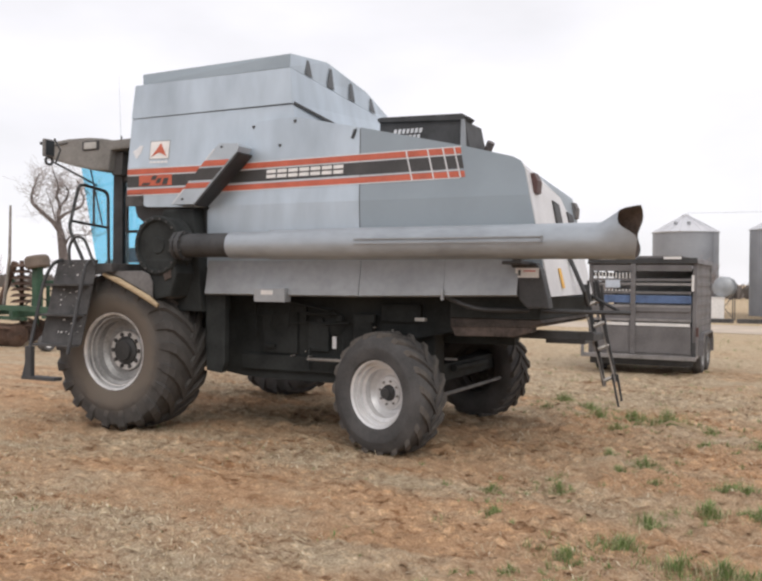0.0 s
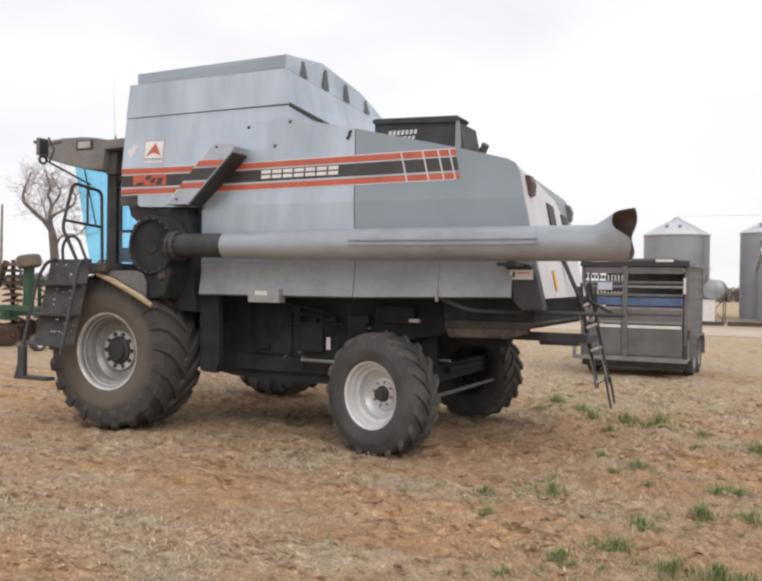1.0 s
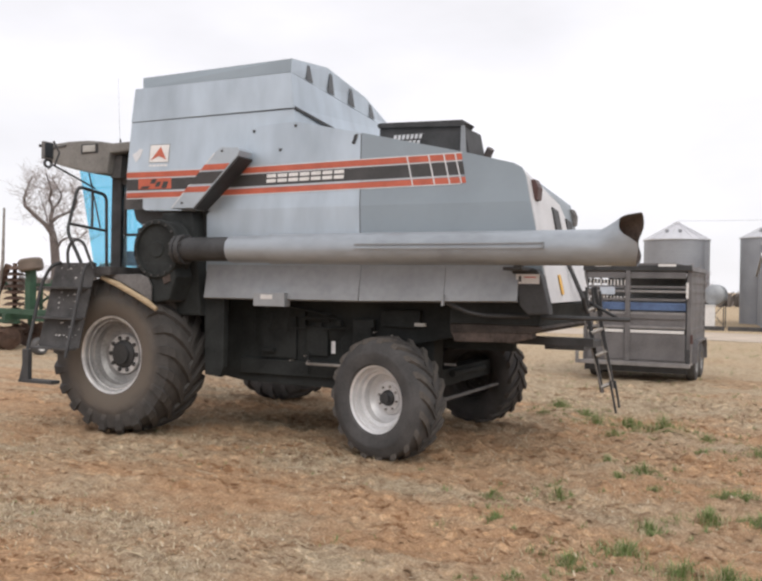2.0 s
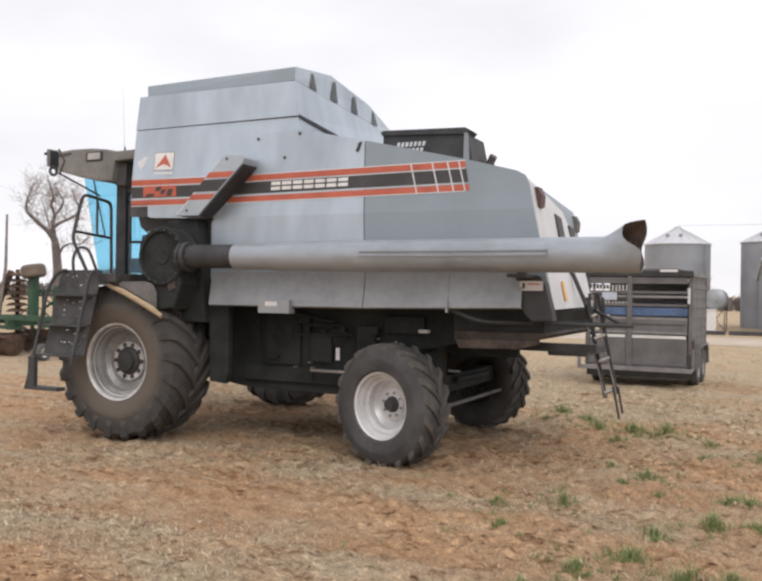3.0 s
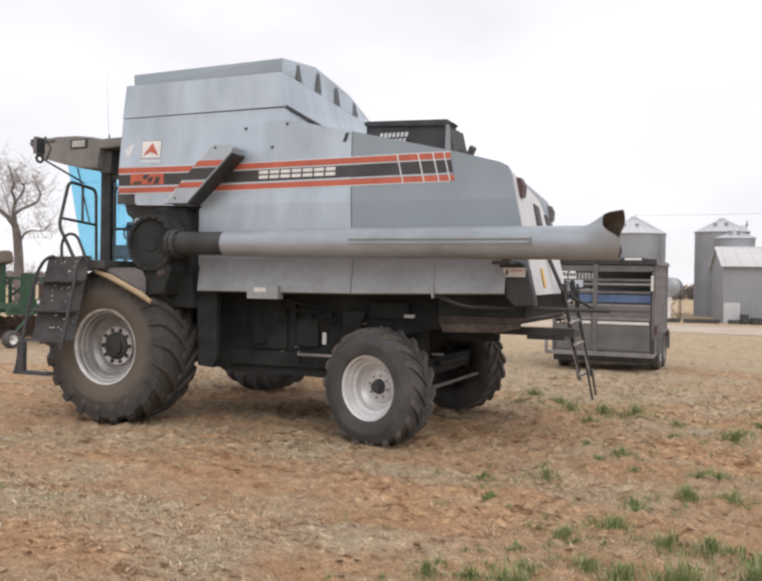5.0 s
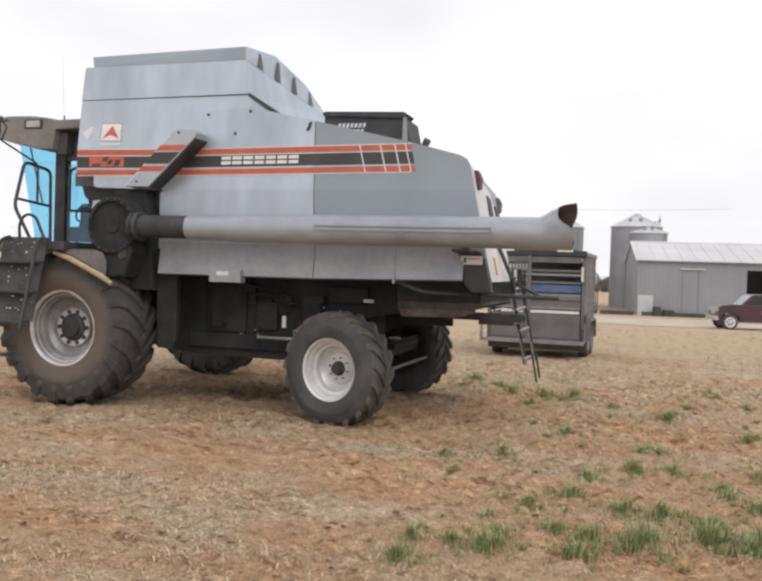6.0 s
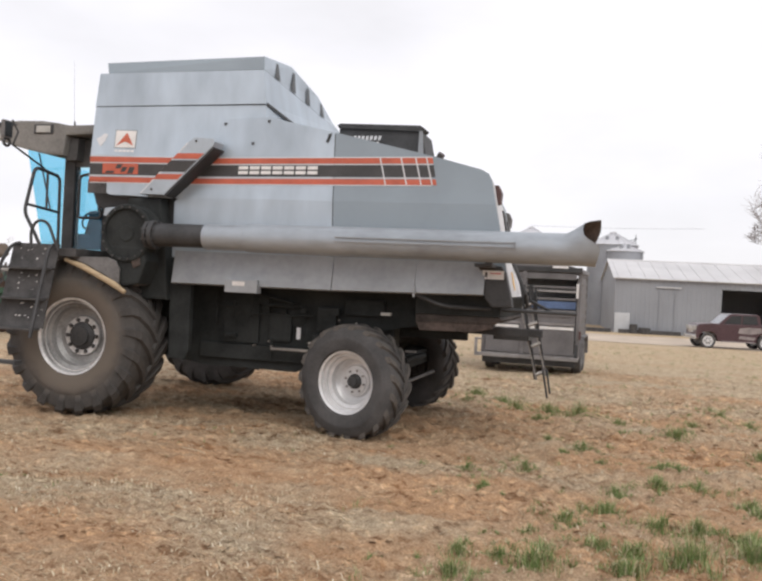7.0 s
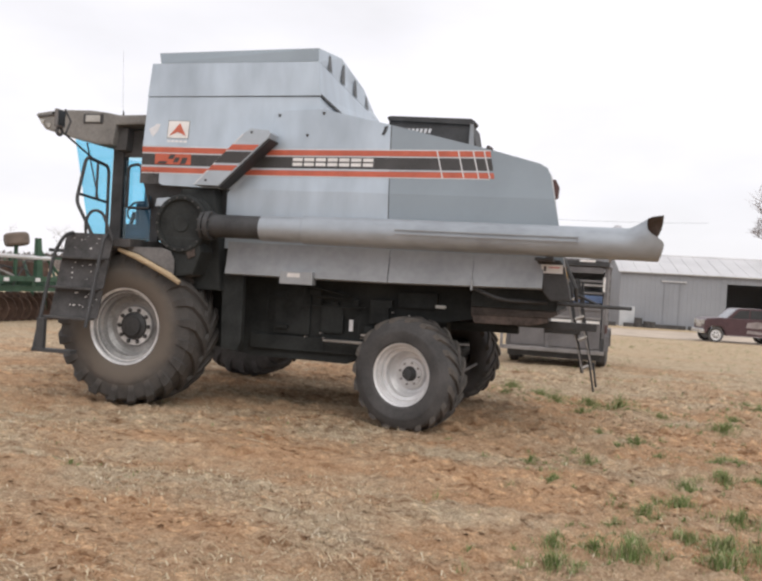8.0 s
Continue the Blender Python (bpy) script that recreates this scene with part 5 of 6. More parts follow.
# ---- stock trailer ----
TRAILER_GREY = material("faded_grey_trailer_paint", (0.155, 0.147, 0.148), 0.6, 0.1, 0.2, 2, 30, 0.08)
TRAILER_RAIL = material("worn_trailer_rail", (0.27, 0.255, 0.25), 0.55, 0.2, 0.2, 3, 30, 0.08)
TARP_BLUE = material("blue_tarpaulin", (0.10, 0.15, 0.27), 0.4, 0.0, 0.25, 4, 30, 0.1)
trailer = thing("stock_trailer", pose(-3.37, 17.75, 0, 0, 0, 1.5), "faded dark grey slatted livestock trailer with a blue gate board", "trailer")
HW, TL = 1.06, 2.42


def trailer_side(x, inward):
    for k, z in enumerate((0.42, 1.02, 1.22, 1.42, 1.62, 1.82, 2.02, 2.2)):
        h = 0.56 if k == 0 else 0.09
        piece("side_slat", TRAILER_GREY, trailer, [(add_box, (min(x, x + inward * 0.03), 0.06, z), (max(x, x + inward * 0.03), TL - 0.06, z + h), 0.006)])
    for y in (0.8, 1.6):
        piece("side_post", TRAILER_RAIL, trailer, [(add_box, (min(x, x - inward * 0.04), y, 0.4), (max(x, x - inward * 0.04), y + 0.06, 2.3), 0.005)])


for x in (HW - 0.034,):
    piece("inner_lining", TRAILER_GREY, trailer, [(add_box, (x + 0.004, 0.08, 0.5), (x + 0.02, TL - 0.08, 2.26))])
trailer_side(HW - 0.03, 1)
trailer_side(-HW, 1)
for x in (-HW - 0.01, HW - 0.07):
    for y in (0.0, TL - 0.08):
        piece("corner_post", TRAILER_GREY, trailer, [(add_box, (x, y, 0.34), (x + 0.08, y + 0.08, 2.3), 0.008)])
piece("roof", TRAILER_GREY, trailer, [(add_prism, [(-HW - 0.04, 2.27), (HW + 0.04, 2.27), (HW + 0.02, 2.36), (HW - 0.3, 2.43), (-HW + 0.3, 2.43), (-HW - 0.02, 2.36)], -0.05, TL + 0.05, "v", 0.01)])
for x0, x1 in ((-0.84, -0.5), (0.44, 0.78)):
    piece("roof_marker", WHITE, trailer, [(add_box, (x0, -0.078, 2.36), (x1, -0.066, 2.41))], "white reflective strip")
piece("roof_band", BLACK, trailer, [(add_box, (-HW - 0.02, -0.066, 2.28), (HW + 0.02, -0.052, 2.385), 0.003)])
piece("floor_frame", TRAILER_RAIL, trailer, [(add_box, (-HW, 0.0, 0.36), (HW, TL, 0.46), 0.01)])
for y in (0.93, 1.76):
    piece("axle", BLACK, trailer, [(add_box, (-HW, y - 0.05, 0.3), (HW, y + 0.05, 0.36), 0.01)])
for x in (-0.7, 0.62):
    piece("chassis_rail", BLACK, trailer, [(add_box, (x, 0.05, 0.22), (x + 0.08, TL - 0.05, 0.355), 0.01)])
# Black sheet added for the shadow under the trailer floor
piece("under_floor_shade", BLACK, trailer, [(add_box, (-HW + 0.02, 0.02, 0.2), (HW - 0.05, 0.05, 0.355), 0.006)])
piece("bumper", TRAILER_RAIL, trailer, [(add_box, (-HW - 0.12, -0.16, 0.34), (HW + 0.02, -0.06, 0.42), 0.01)])
piece("bumper_end", TRAILER_RAIL, trailer, [(add_box, (-HW - 0.14, -0.14, 0.34), (-HW - 0.08, -0.08, 0.72), 0.006), (add_box, (-HW - 0.14, -0.14, 0.7), (-HW, -0.08, 0.74), 0.006)])
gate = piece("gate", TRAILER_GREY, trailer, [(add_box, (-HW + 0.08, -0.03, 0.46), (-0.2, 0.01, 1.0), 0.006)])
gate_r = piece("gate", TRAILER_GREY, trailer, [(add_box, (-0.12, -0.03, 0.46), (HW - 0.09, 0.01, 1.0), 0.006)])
piece("gate_post", TRAILER_GREY, trailer, [(add_box, (-0.21, -0.06, 0.42), (-0.11, 0.0, 2.27), 0.008)])
for z in (1.10, 1.30, 1.38, 1.66, 1.83, 1.92, 2.12, 2.2):
    for x0, x1, g in ((-HW + 0.08, -0.2, gate), (-0.12, HW - 0.09, gate_r)):
        piece("gate_slat", TRAILER_RAIL if z in (1.10, 1.38, 1.83) else TRAILER_GREY, g, [(add_box, (x0, -0.035, z), (x1, 0.005, z + (0.09 if z in (1.30, 2.12) else 0.05)), 0.004)])
piece("gate_strip", WHITE, gate_r, [(add_box, (-0.1, -0.045, 1.01), (HW - 0.11, -0.03, 1.07))], "white reflective strip")
piece("gate_strip", WHITE, gate, [(add_box, (-HW + 0.3, -0.045, 1.01), (-0.24, -0.03, 1.07))], "white reflective strip")
# White bars stand in for bright sky showing through the gate
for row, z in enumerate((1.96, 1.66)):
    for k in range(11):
        piece("sky_gap_bar", WHITE, gate, [(add_box, (-HW + 0.12 + k * 0.07, -0.03, z), (-HW + 0.145 + k * 0.07, -0.015, z + (0.13 if row == 0 else 0.09)))])
piece("number_plate", material("pale_plate", (0.5, 0.55, 0.62), 0.5, 0, 0.1, 8, 50, 0.02), gate, [(add_box, (-HW + 0.34, -0.06, 1.78), (-HW + 0.64, -0.045, 1.94), 0.004)], "pale metal plate")
piece("corner_reflector", WHITE, trailer, [(add_box, (HW - 0.09, -0.012, 1.72), (HW - 0.04, -0.001, 2.04))])
piece("tail_lamp", LENS_RED, trailer, [(add_box, (HW + 0.0, -0.015, 0.82), (HW + 0.05, 0.04, 1.0), 0.006)], "red tail lamp")
piece("mud_flap", BLACK, trailer, [(add_box, (HW - 0.08, -0.02, 0.4), (HW, -0.005, 0.7))])
piece("nose_wall", GALV_LOW, trailer, [(add_box, (-HW, TL - 0.05, 0.4), (HW, TL, 2.2), 0.01)])
piece("hitch", TRAILER_RAIL, trailer, [(add_path, [(-0.8, TL, 0.4), (0, TL + 1.4, 0.45)], 0.05, 8), (add_path, [(0.8, TL, 0.4), (0, TL + 1.4, 0.45)], 0.05, 8), (add_path, [(0, TL + 1.3, 0.0), (0, TL + 1.3, 0.7)], 0.04, 8)])
for s in (-1, 1):
    for y in (0.93, 1.76):
        w = new("wheel")
        w.parent = trailer
        w.matrix_basis = pose(s * (HW - 0.07), y, 0.375)
        bm = bmesh.new()
        add_lathe(bm, [(0.2, -0.1), (0.3, -0.11), (0.36, -0.09), (0.375, -0.04), (0.375, 0.04), (0.36, 0.09), (0.3, 0.11), (0.2, 0.1)], (0, 0, 0), 32, "u")
        part("tyre", bm, RUBBER, w, smooth=True)
        bm = bmesh.new()
        add_lathe(bm, [(0.21, -0.1), (0.2, -0.05), (0.05, -0.04), (0.05, 0.04), (0.2, 0.05), (0.21, 0.1)], (0, 0, 0), 24, "u")
        part("rim", bm, SILVER_DIRTY, w, smooth=True)
    piece("fender", TRAILER_GREY, trailer, [(add_prism, [(0.43, 0.4), (0.49, 0.72), (0.65, 0.86), (2.03, 0.86), (2.19, 0.72), (2.25, 0.4), (2.21, 0.4), (2.15, 0.70), (2.01, 0.82), (0.67, 0.82), (0.53, 0.70), (0.47, 0.4)], s * (HW + 0.002), s * (HW + 0.09), "u")])
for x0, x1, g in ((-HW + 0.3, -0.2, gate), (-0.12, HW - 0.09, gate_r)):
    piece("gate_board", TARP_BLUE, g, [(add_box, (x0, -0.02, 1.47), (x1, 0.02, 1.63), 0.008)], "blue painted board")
    piece("gate_board", TRAILER_GREY, g, [(add_box, (x0, -0.01, 1.08), (x1, 0.015, 1.44), 0.006)])

# ---- steel grain bins ----
BIN = material("corrugated_bin_steel", (0.295, 0.305, 0.325), 0.6, 0.15, 0.1, 0.6, 12, 0.05)
BIN_ROOF = material("bin_roof_steel", (0.62, 0.62, 0.64), 0.5, 0.3, 0.08, 0.6, 12, 0.04)


def grain_bin(x, y, r, eave, apex, base, label):
    b = thing("grain_bin", pose(x, y, base), label, "grain bin", "grain bins by the shed")
    h = eave - base
    bm = bmesh.new()
    prof = []
    n = int(h / 0.27)
    for k in range(n):
        z = k * h / n
        prof += [(r, z), (r + 0.006, z + h / n * 0.5), (r, z + h / n * 0.98), (r - 0.004, z + h / n * 0.99)]
    add_lathe(bm, prof + [(r, h)], (0, 0, 0), 48, "w")
    part("wall", bm, BIN, b, smooth=True)
    bm = bmesh.new()
    a = apex - base
    add_lathe(bm, [(r + 0.09, h - 0.06), (r + 0.1, h), (0.28, a - 0.18), (0.28, a - 0.06), (0.3, a - 0.05), (0.02, a + 0.05)], (0, 0, 0), 24, "w")
    part("roof", bm, BIN_ROOF, b)
    for k in range(20):
        t = 2 * math.pi * k / 20
        piece("roof_rib", BIN_ROOF, b, [(add_path, [((r + 0.08) * math.cos(t), (r + 0.08) * math.sin(t), h + 0.03), (0.3 * math.cos(t), 0.3 * math.sin(t), a - 0.14)], 0.025, 4)])
    for t in (-1.9, -1.25):
        piece("roof_vent", BIN, b, [(add_path, [(r * 0.62 * math.cos(t), r * 0.62 * math.sin(t), h + (a - h) * 0.3), (r * 0.62 * math.cos(t), r * 0.62 * math.sin(t), h + (a - h) * 0.3 + 0.35)], 0.14, 10)])
    piece("wall_ladder", BIN, b, [(add_path, [(r * math.cos(-0.5) + 0.1, r * math.sin(-0.5) - 0.1, 0.3), (r * math.cos(-0.5) + 0.1, r * math.sin(-0.5) - 0.1, h)], 0.03, 6)])
    return b


grain_bin(-11.76, 73, 2.57, 6.0, 7.5, -0.62, "round corrugated steel grain bin with a conical roof")
grain_bin(-4.84, 72.6, 2.03, 6.07, 7.2, -0.62, "tall round steel grain bin behind the shed")
grain_bin(-3.74, 70.9, 1.42, 5.5, 6.15, -0.62, "narrow round steel grain bin behind the shed")
piece_wire = thing("overhead_cable", pose(-11.76, 73, 7.6), "thin overhead cable between the grain bins", "cable")
piece("wire", BIN, piece_wire, [(add_path, [(i, -0.06 * i, -0.002 * i * (14 - i)) for i in range(0, 15)], 0.014, 4)])
leg = thing("grain_elevator_spout", pose(-3.05, 73.5, -0.62), "thin steel grain elevator leg and spouts", "elevator")
piece("leg", BIN, leg, [(add_box, (-0.035, -0.035, 0), (0.035, 0.035, 7.7), 0.005)])
piece("spout", BIN, leg, [(add_path, [(0, 0, 7.3), (-1.5, -0.6, 6.9)], 0.035, 8), (add_path, [(0, 0, 7.2), (-0.9, -1.5, 6.5)], 0.035, 8)])
piece("head", BIN, leg, [(add_box, (-0.09, -0.09, 7.25), (0.09, 0.09, 7.45), 0.02)])

# ---- machine shed ----
SHED_WALL = material("grey_shed_sheet", (0.272, 0.281, 0.300), 0.6, 0.1, 0.08, 0.4, 10, 0.04)
SHED_ROOF = material("pale_shed_roof", (0.62, 0.61, 0.61), 0.5, 0.2, 0.08, 0.4, 10, 0.04)
SX, SY, SZ, SROT, SLEN, SDEP = -3.75, 58.7, -0.62, 8.0, 34.0, 12.0
EAVE, RIDGE = 3.68, 5.05
shed = thing("machine_shed", pose(SX, SY, SZ, 0, 0, SROT), "long grey sheet-metal machine shed with an open bay", "shed")
D0, D1, DH = 6.9, 12.6, 3.2


def ribbed(name, x0, x1, z0, z1, y):
    bm = bmesh.new()
    n = max(1, round((x1 - x0) / 0.3))
    pts = []
    for k in range(n):
        x = x0 + (x1 - x0) * k / n
        pts += [(x, y), (x + 0.2, y), (x + 0.23, y - 0.012), (x + 0.27, y - 0.012)]
    pts += [(x1, y), (x1, y + 0.1), (x0, y + 0.1)]
    add_prism(bm, pts, z0, z1, "w")
    return part(name, bm, SHED_WALL, shed)


ribbed("front_wall", 0, D0, 0, EAVE, 0)
ribbed("front_wall", D0, D1, DH, EAVE, 0)
ribbed("front_wall", D1, SLEN, 0, EAVE, 0)
for x in (0.0, SLEN - 0.12):
    piece("end_wall", SHED_WALL, shed, [(add_prism, [(0.1, 0), (SDEP, 0), (SDEP, EAVE), (SDEP / 2, RIDGE), (0.1, EAVE)], x, x + 0.12, "u")])
piece("back_wall", SHED_WALL, shed, [(add_box, (0, SDEP - 0.1, 0), (SLEN, SDEP, EAVE))])
for y0, y1, z0, z1 in ((-0.25, SDEP / 2, EAVE - 0.02, RIDGE + 0.03), (SDEP / 2, SDEP + 0.25, RIDGE + 0.03, EAVE - 0.02)):
    piece("roof_slope", SHED_ROOF, shed, [(add_slab, [(-0.15, y0, z0), (SLEN + 0.15, y0, z0), (SLEN + 0.15, y1, z1), (-0.15, y1, z1)], 0.06)])
for k in range(38):
    x = 0.2 + k * 0.9
    piece("roof_rib", SHED_ROOF, shed, [(add_path, [(x, -0.25, EAVE + 0.05), (x, SDEP / 2, RIDGE + 0.1)], 0.03, 4)])
piece("ridge_cap", SHED_ROOF, shed, [(add_path, [(-0.15, SDEP / 2, RIDGE + 0.08), (SLEN + 0.15, SDEP / 2, RIDGE + 0.08)], 0.1, 6)])
for x in (2.9, 3.9):
    piece("door_edge", SHED_WALL, shed, [(add_box, (x, -0.05, 0.05), (x + 0.06, -0.014, 3.15))])
piece("door_track", SHED_ROOF, shed, [(add_box, (2.7, -0.12, 3.15), (4.3, -0.04, 3.22))])
piece("walk_door", material("white_shed_door", (0.5, 0.51, 0.52), 0.5, 0, 0.08, 2, 20, 0.03), shed, [(add_box, (0.05, -0.1, 0.0), (1.05, -0.035, 1.35), 0.01)], "pale low door panel")
# Floor made pale to throw more light into the open bay
piece("inner_floor", material("pale_dirt_floor", (0.42, 0.38, 0.34), 0.9, 0, 0.2, 1, 20, 0.05), shed, [(add_box, (0.2, 0.15, 0.0), (SLEN - 0.2, SDEP - 0.15, 0.03))])
for x, h in ((1.25, 0.62), (1.85, 0.42), (2.1, 0.40)):
    drum = thing("oil_drum", pose(SX, SY, SZ, 0, 0, SROT) @ pose(x, -0.6, 0), "dark dented oil drum standing by the shed", "drum", "drums by the shed")
    bm = bmesh.new()
    add_lathe(bm, [(0.26, 0), (0.27, 0.02), (0.26, h * 0.33), (0.275, h * 0.35), (0.26, h * 0.37), (0.26, h * 0.66), (0.275, h * 0.68), (0.26, h * 0.7), (0.27, h), (0.24, h - 0.01)], (0, 0, 0), 20, "w", True)
    part("barrel", bm, DUSTY, drum, smooth=True)
for k, (x, l) in enumerate(((-4.9, 2.3), (-2.4, 2.2), (0.3, 1.9), (2.4, 1.9), (4.5, 2.3))):
    timber = thing("timber", pose(SX, SY, SZ, 0, 0, SROT) @ pose(x, -0.55, 0.06), "dark weathered timber lying along the shed", "timber", "timbers along the shed")
    piece("beam", DUSTY, timber, [(add_box, (0, -0.14, -0.06), (l, 0.14, 0.2), 0.03)])

# ---- pickup truck ----
MAROON = material("maroon_truck_paint", (0.075, 0.040, 0.046), 0.3, 0.2, 0.12, 2, 30, 0.02)
TRUCK_TAN = material("pale_trim_and_reflection", (0.26, 0.225, 0.22), 0.4, 0.1, 0.2, 3, 30, 0.03)
BED_MAUVE = material("grey_mauve_bed_paint", (0.17, 0.145, 0.145), 0.45, 0.1, 0.2, 3, 30, 0.03)
CHROME = material("chrome", (0.6, 0.6, 0.6), 0.25, 0.8, 0.1, 6, 40, 0.02)
truck = thing("pickup_truck", pose(1.40, 45.4, lie(1.40, 45.4), 0, 0, 15) @ Matrix.Diagonal((0.9, 0.9, 0.9, 1)), "dark maroon crew-cab pickup truck, paler along its side", "truck")
WB, TW = 3.15, 0.95
body_line = [(-0.62, 0.55), (-0.66, 0.75), (-0.64, 1.22), (-0.5, 1.34), (0.2, 1.41), (3.1, 1.40), (4.75, 1.40), (4.8, 1.34), (4.8, 0.6), (4.6, 0.5), (WB + 0.52, 0.5), (WB + 0.45, 0.75), (WB + 0.25, 0.92), (WB, 0.95), (WB - 0.25, 0.92), (WB - 0.45, 0.75), (WB - 0.5, 0.42), (0.52, 0.42), (0.45, 0.75), (0.25, 0.92), (0, 0.95), (-0.25, 0.92), (-0.45, 0.75), (-0.52, 0.5)]
piece("body", MAROON, truck, [(add_prism, body_line, -TW, TW, "v", 0.04)])
piece("cab", MAROON, truck, [(add_prism, [(0.56, 1.36), (1.16, 1.93), (1.34, 1.985), (2.68, 1.99), (2.82, 1.93), (2.94, 1.36)], -TW + 0.1, TW - 0.1, "v", 0.05)])
for s in (-1, 1):
    v0, v1 = (-TW + 0.09, -TW + 0.1) if s < 0 else (TW - 0.1, TW - 0.09)
    piece("door_window", CLEAR_GLASS, truck, [(add_prism, [(0.86, 1.42), (1.26, 1.86), (1.80, 1.9), (1.80, 1.42)], v0 - 0.004, v1 - 0.004)])
    piece("rear_window", CLEAR_GLASS, truck, [(add_prism, [(1.88, 1.42), (1.88, 1.9), (2.62, 1.9), (2.74, 1.44)], v0 - 0.004, v1 - 0.004)])
    # Pale panels put the reflection along the doors into the colour
    piece("side_panel", TRUCK_TAN, truck, [(add_prism, [(1.62, 0.92), (2.3, 0.88), (2.92, 0.98), (2.92, 1.24), (2.2, 1.27), (1.7, 1.2)], s * (TW + 0.003), s * (TW + 0.012)), (add_prism, [(1.66, 0.6), (2.5, 0.56), (2.62, 0.72), (1.72, 0.78)], s * (TW + 0.003), s * (TW + 0.012))], "pale reflection along the doors")
    piece("headlamp", LAMP_GLASS, truck, [(add_box, (-0.68, s * 0.68 - 0.2, 1.0), (-0.50, s * 0.68 + 0.22, 1.24), 0.02)])
    for x in (0, WB):
        w = new("wheel")
        w.parent = truck
        w.matrix_basis = pose(x, s * (TW - 0.11), 0.43)
        bm = bmesh.new()
        add_lathe(bm, [(0.29, -0.12), (0.38, -0.135), (0.425, -0.1), (0.43, 0.0), (0.425, 0.1), (0.38, 0.135), (0.29, 0.12)], (0, 0, 0), 32)
        part("tyre", bm, RUBBER, w, smooth=True)
        bm = bmesh.new()
        add_lathe(bm, [(0.30, s * 0.12), (0.26, s * 0.09), (0.06, s * 0.11), (0.01, s * 0.12)], (0, 0, 0), 24)
        part("rim", bm, SILVER, w, smooth=True)
        for k in range(6):
            a = k * math.pi / 3
            piece("spoke_gap", BLACK, w, [(add_prism, [(0.09 * math.cos(a - 0.2), 0.09 * math.sin(a - 0.2)), (0.19 * math.cos(a - 0.22), 0.19 * math.sin(a - 0.22)), (0.19 * math.cos(a + 0.22), 0.19 * math.sin(a + 0.22)), (0.09 * math.cos(a + 0.2), 0.09 * math.sin(a + 0.2))], s * 0.105, s * 0.118)])
# The sky's reflection is put into the windscreen's pale base colour
piece("windscreen", material("windscreen_sky_reflection", (0.30, 0.31, 0.33), 0.15, 0.4, 0.1, 3, 30, 0.0), truck, [(add_slab, [(0.60, -0.7, 1.405), (0.60, 0.7, 1.405), (1.14, 0.66, 1.92), (1.14, -0.66, 1.92)], 0.03)])
piece("grille", CHROME, truck, [(add_box, (-0.69, -0.42, 0.84), (-0.62, 0.42, 1.22), 0.02)])
piece("bumper", CHROME, truck, [(add_box, (-0.80, -0.9, 0.5), (-0.58, 0.9, 0.74), 0.04)])
for s in (-1, 1):
    piece("bed_side", BED_MAUVE, truck, [(add_prism, [(2.98, 0.98), (WB + 0.1, 1.0), (3.85, 0.6), (4.78, 0.6), (4.78, 1.36), (2.98, 1.38)], s * (TW + 0.003), s * (TW + 0.015))], "grey-mauve bed side")
for s in (-1, 1):
    piece("running_board", TRUCK_TAN, truck, [(add_box, (0.7, s * 0.98 - 0.06, 0.40), (WB - 0.6, s * 0.98 + 0.06, 0.46), 0.01)])
piece("bed_rim", BLACK, truck, [(add_box, (3.15, -TW + 0.06, 1.395), (4.72, TW - 0.06, 1.41))])

# ---- green disc harrow ----
GREEN = material("green_implement_paint", (0.036, 0.085, 0.05), 0.6, 0.0, 0.25, 3, 30, 0.06)
RUST = material("rusty_disc_steel", (0.125, 0.078, 0.058), 0.8, 0.2, 0.35, 4, 40, 0.15)
DUST_TYRE = material("pale_dusty_tyre", (0.17, 0.135, 0.11), 0.9, 0.0, 0.15, 4, 40, 0.1)
harrow = thing("disc_harrow", pose(-19.2, 15.2, 0, 0, 0, -4), "green disc harrow with rusty discs and a folded wing", "harrow")
for x in (-1.6, 0.0, 1.4):
    piece("frame_beam", GREEN, harrow, [(add_box, (x - 0.08, -0.2, 0.82), (x + 0.08, 8.0, 0.98), 0.01)])
for y in (0.0, 2.6, 5.2, 7.8):
    piece("cross_beam", GREEN, harrow, [(add_box, (-1.8, y - 0.07, 0.98), (1.6, y + 0.07, 1.12), 0.01)])
for x, y0, y1 in ((1.15, 1.0, 8.0), (-1.3, 1.0, 8.0)):
    piece("gang_axle", RUST, harrow, [(add_path, [(x, y0, 0.33), (x, y1, 0.33)], 0.035, 8)])
    for k in range(26):
        y = y0 + 0.1 + k * 0.265
        bm = bmesh.new()
        add_lathe(bm, [(0.03, 0.05), (0.2, 0.03), (0.33, -0.03), (0.335, -0.02), (0.2, 0.045), (0.03, 0.07)], (x, y, 0.33), 18)
        part("disc_blade", bm, RUST, harrow, smooth=True)
    for y in (1.5, 3.5, 5.5, 7.5):
        piece("gang_hanger", GREEN, harrow, [(add_box, (x - 0.05, y - 0.04, 0.3), (x + 0.05, y + 0.04, 0.85), 0.008)])
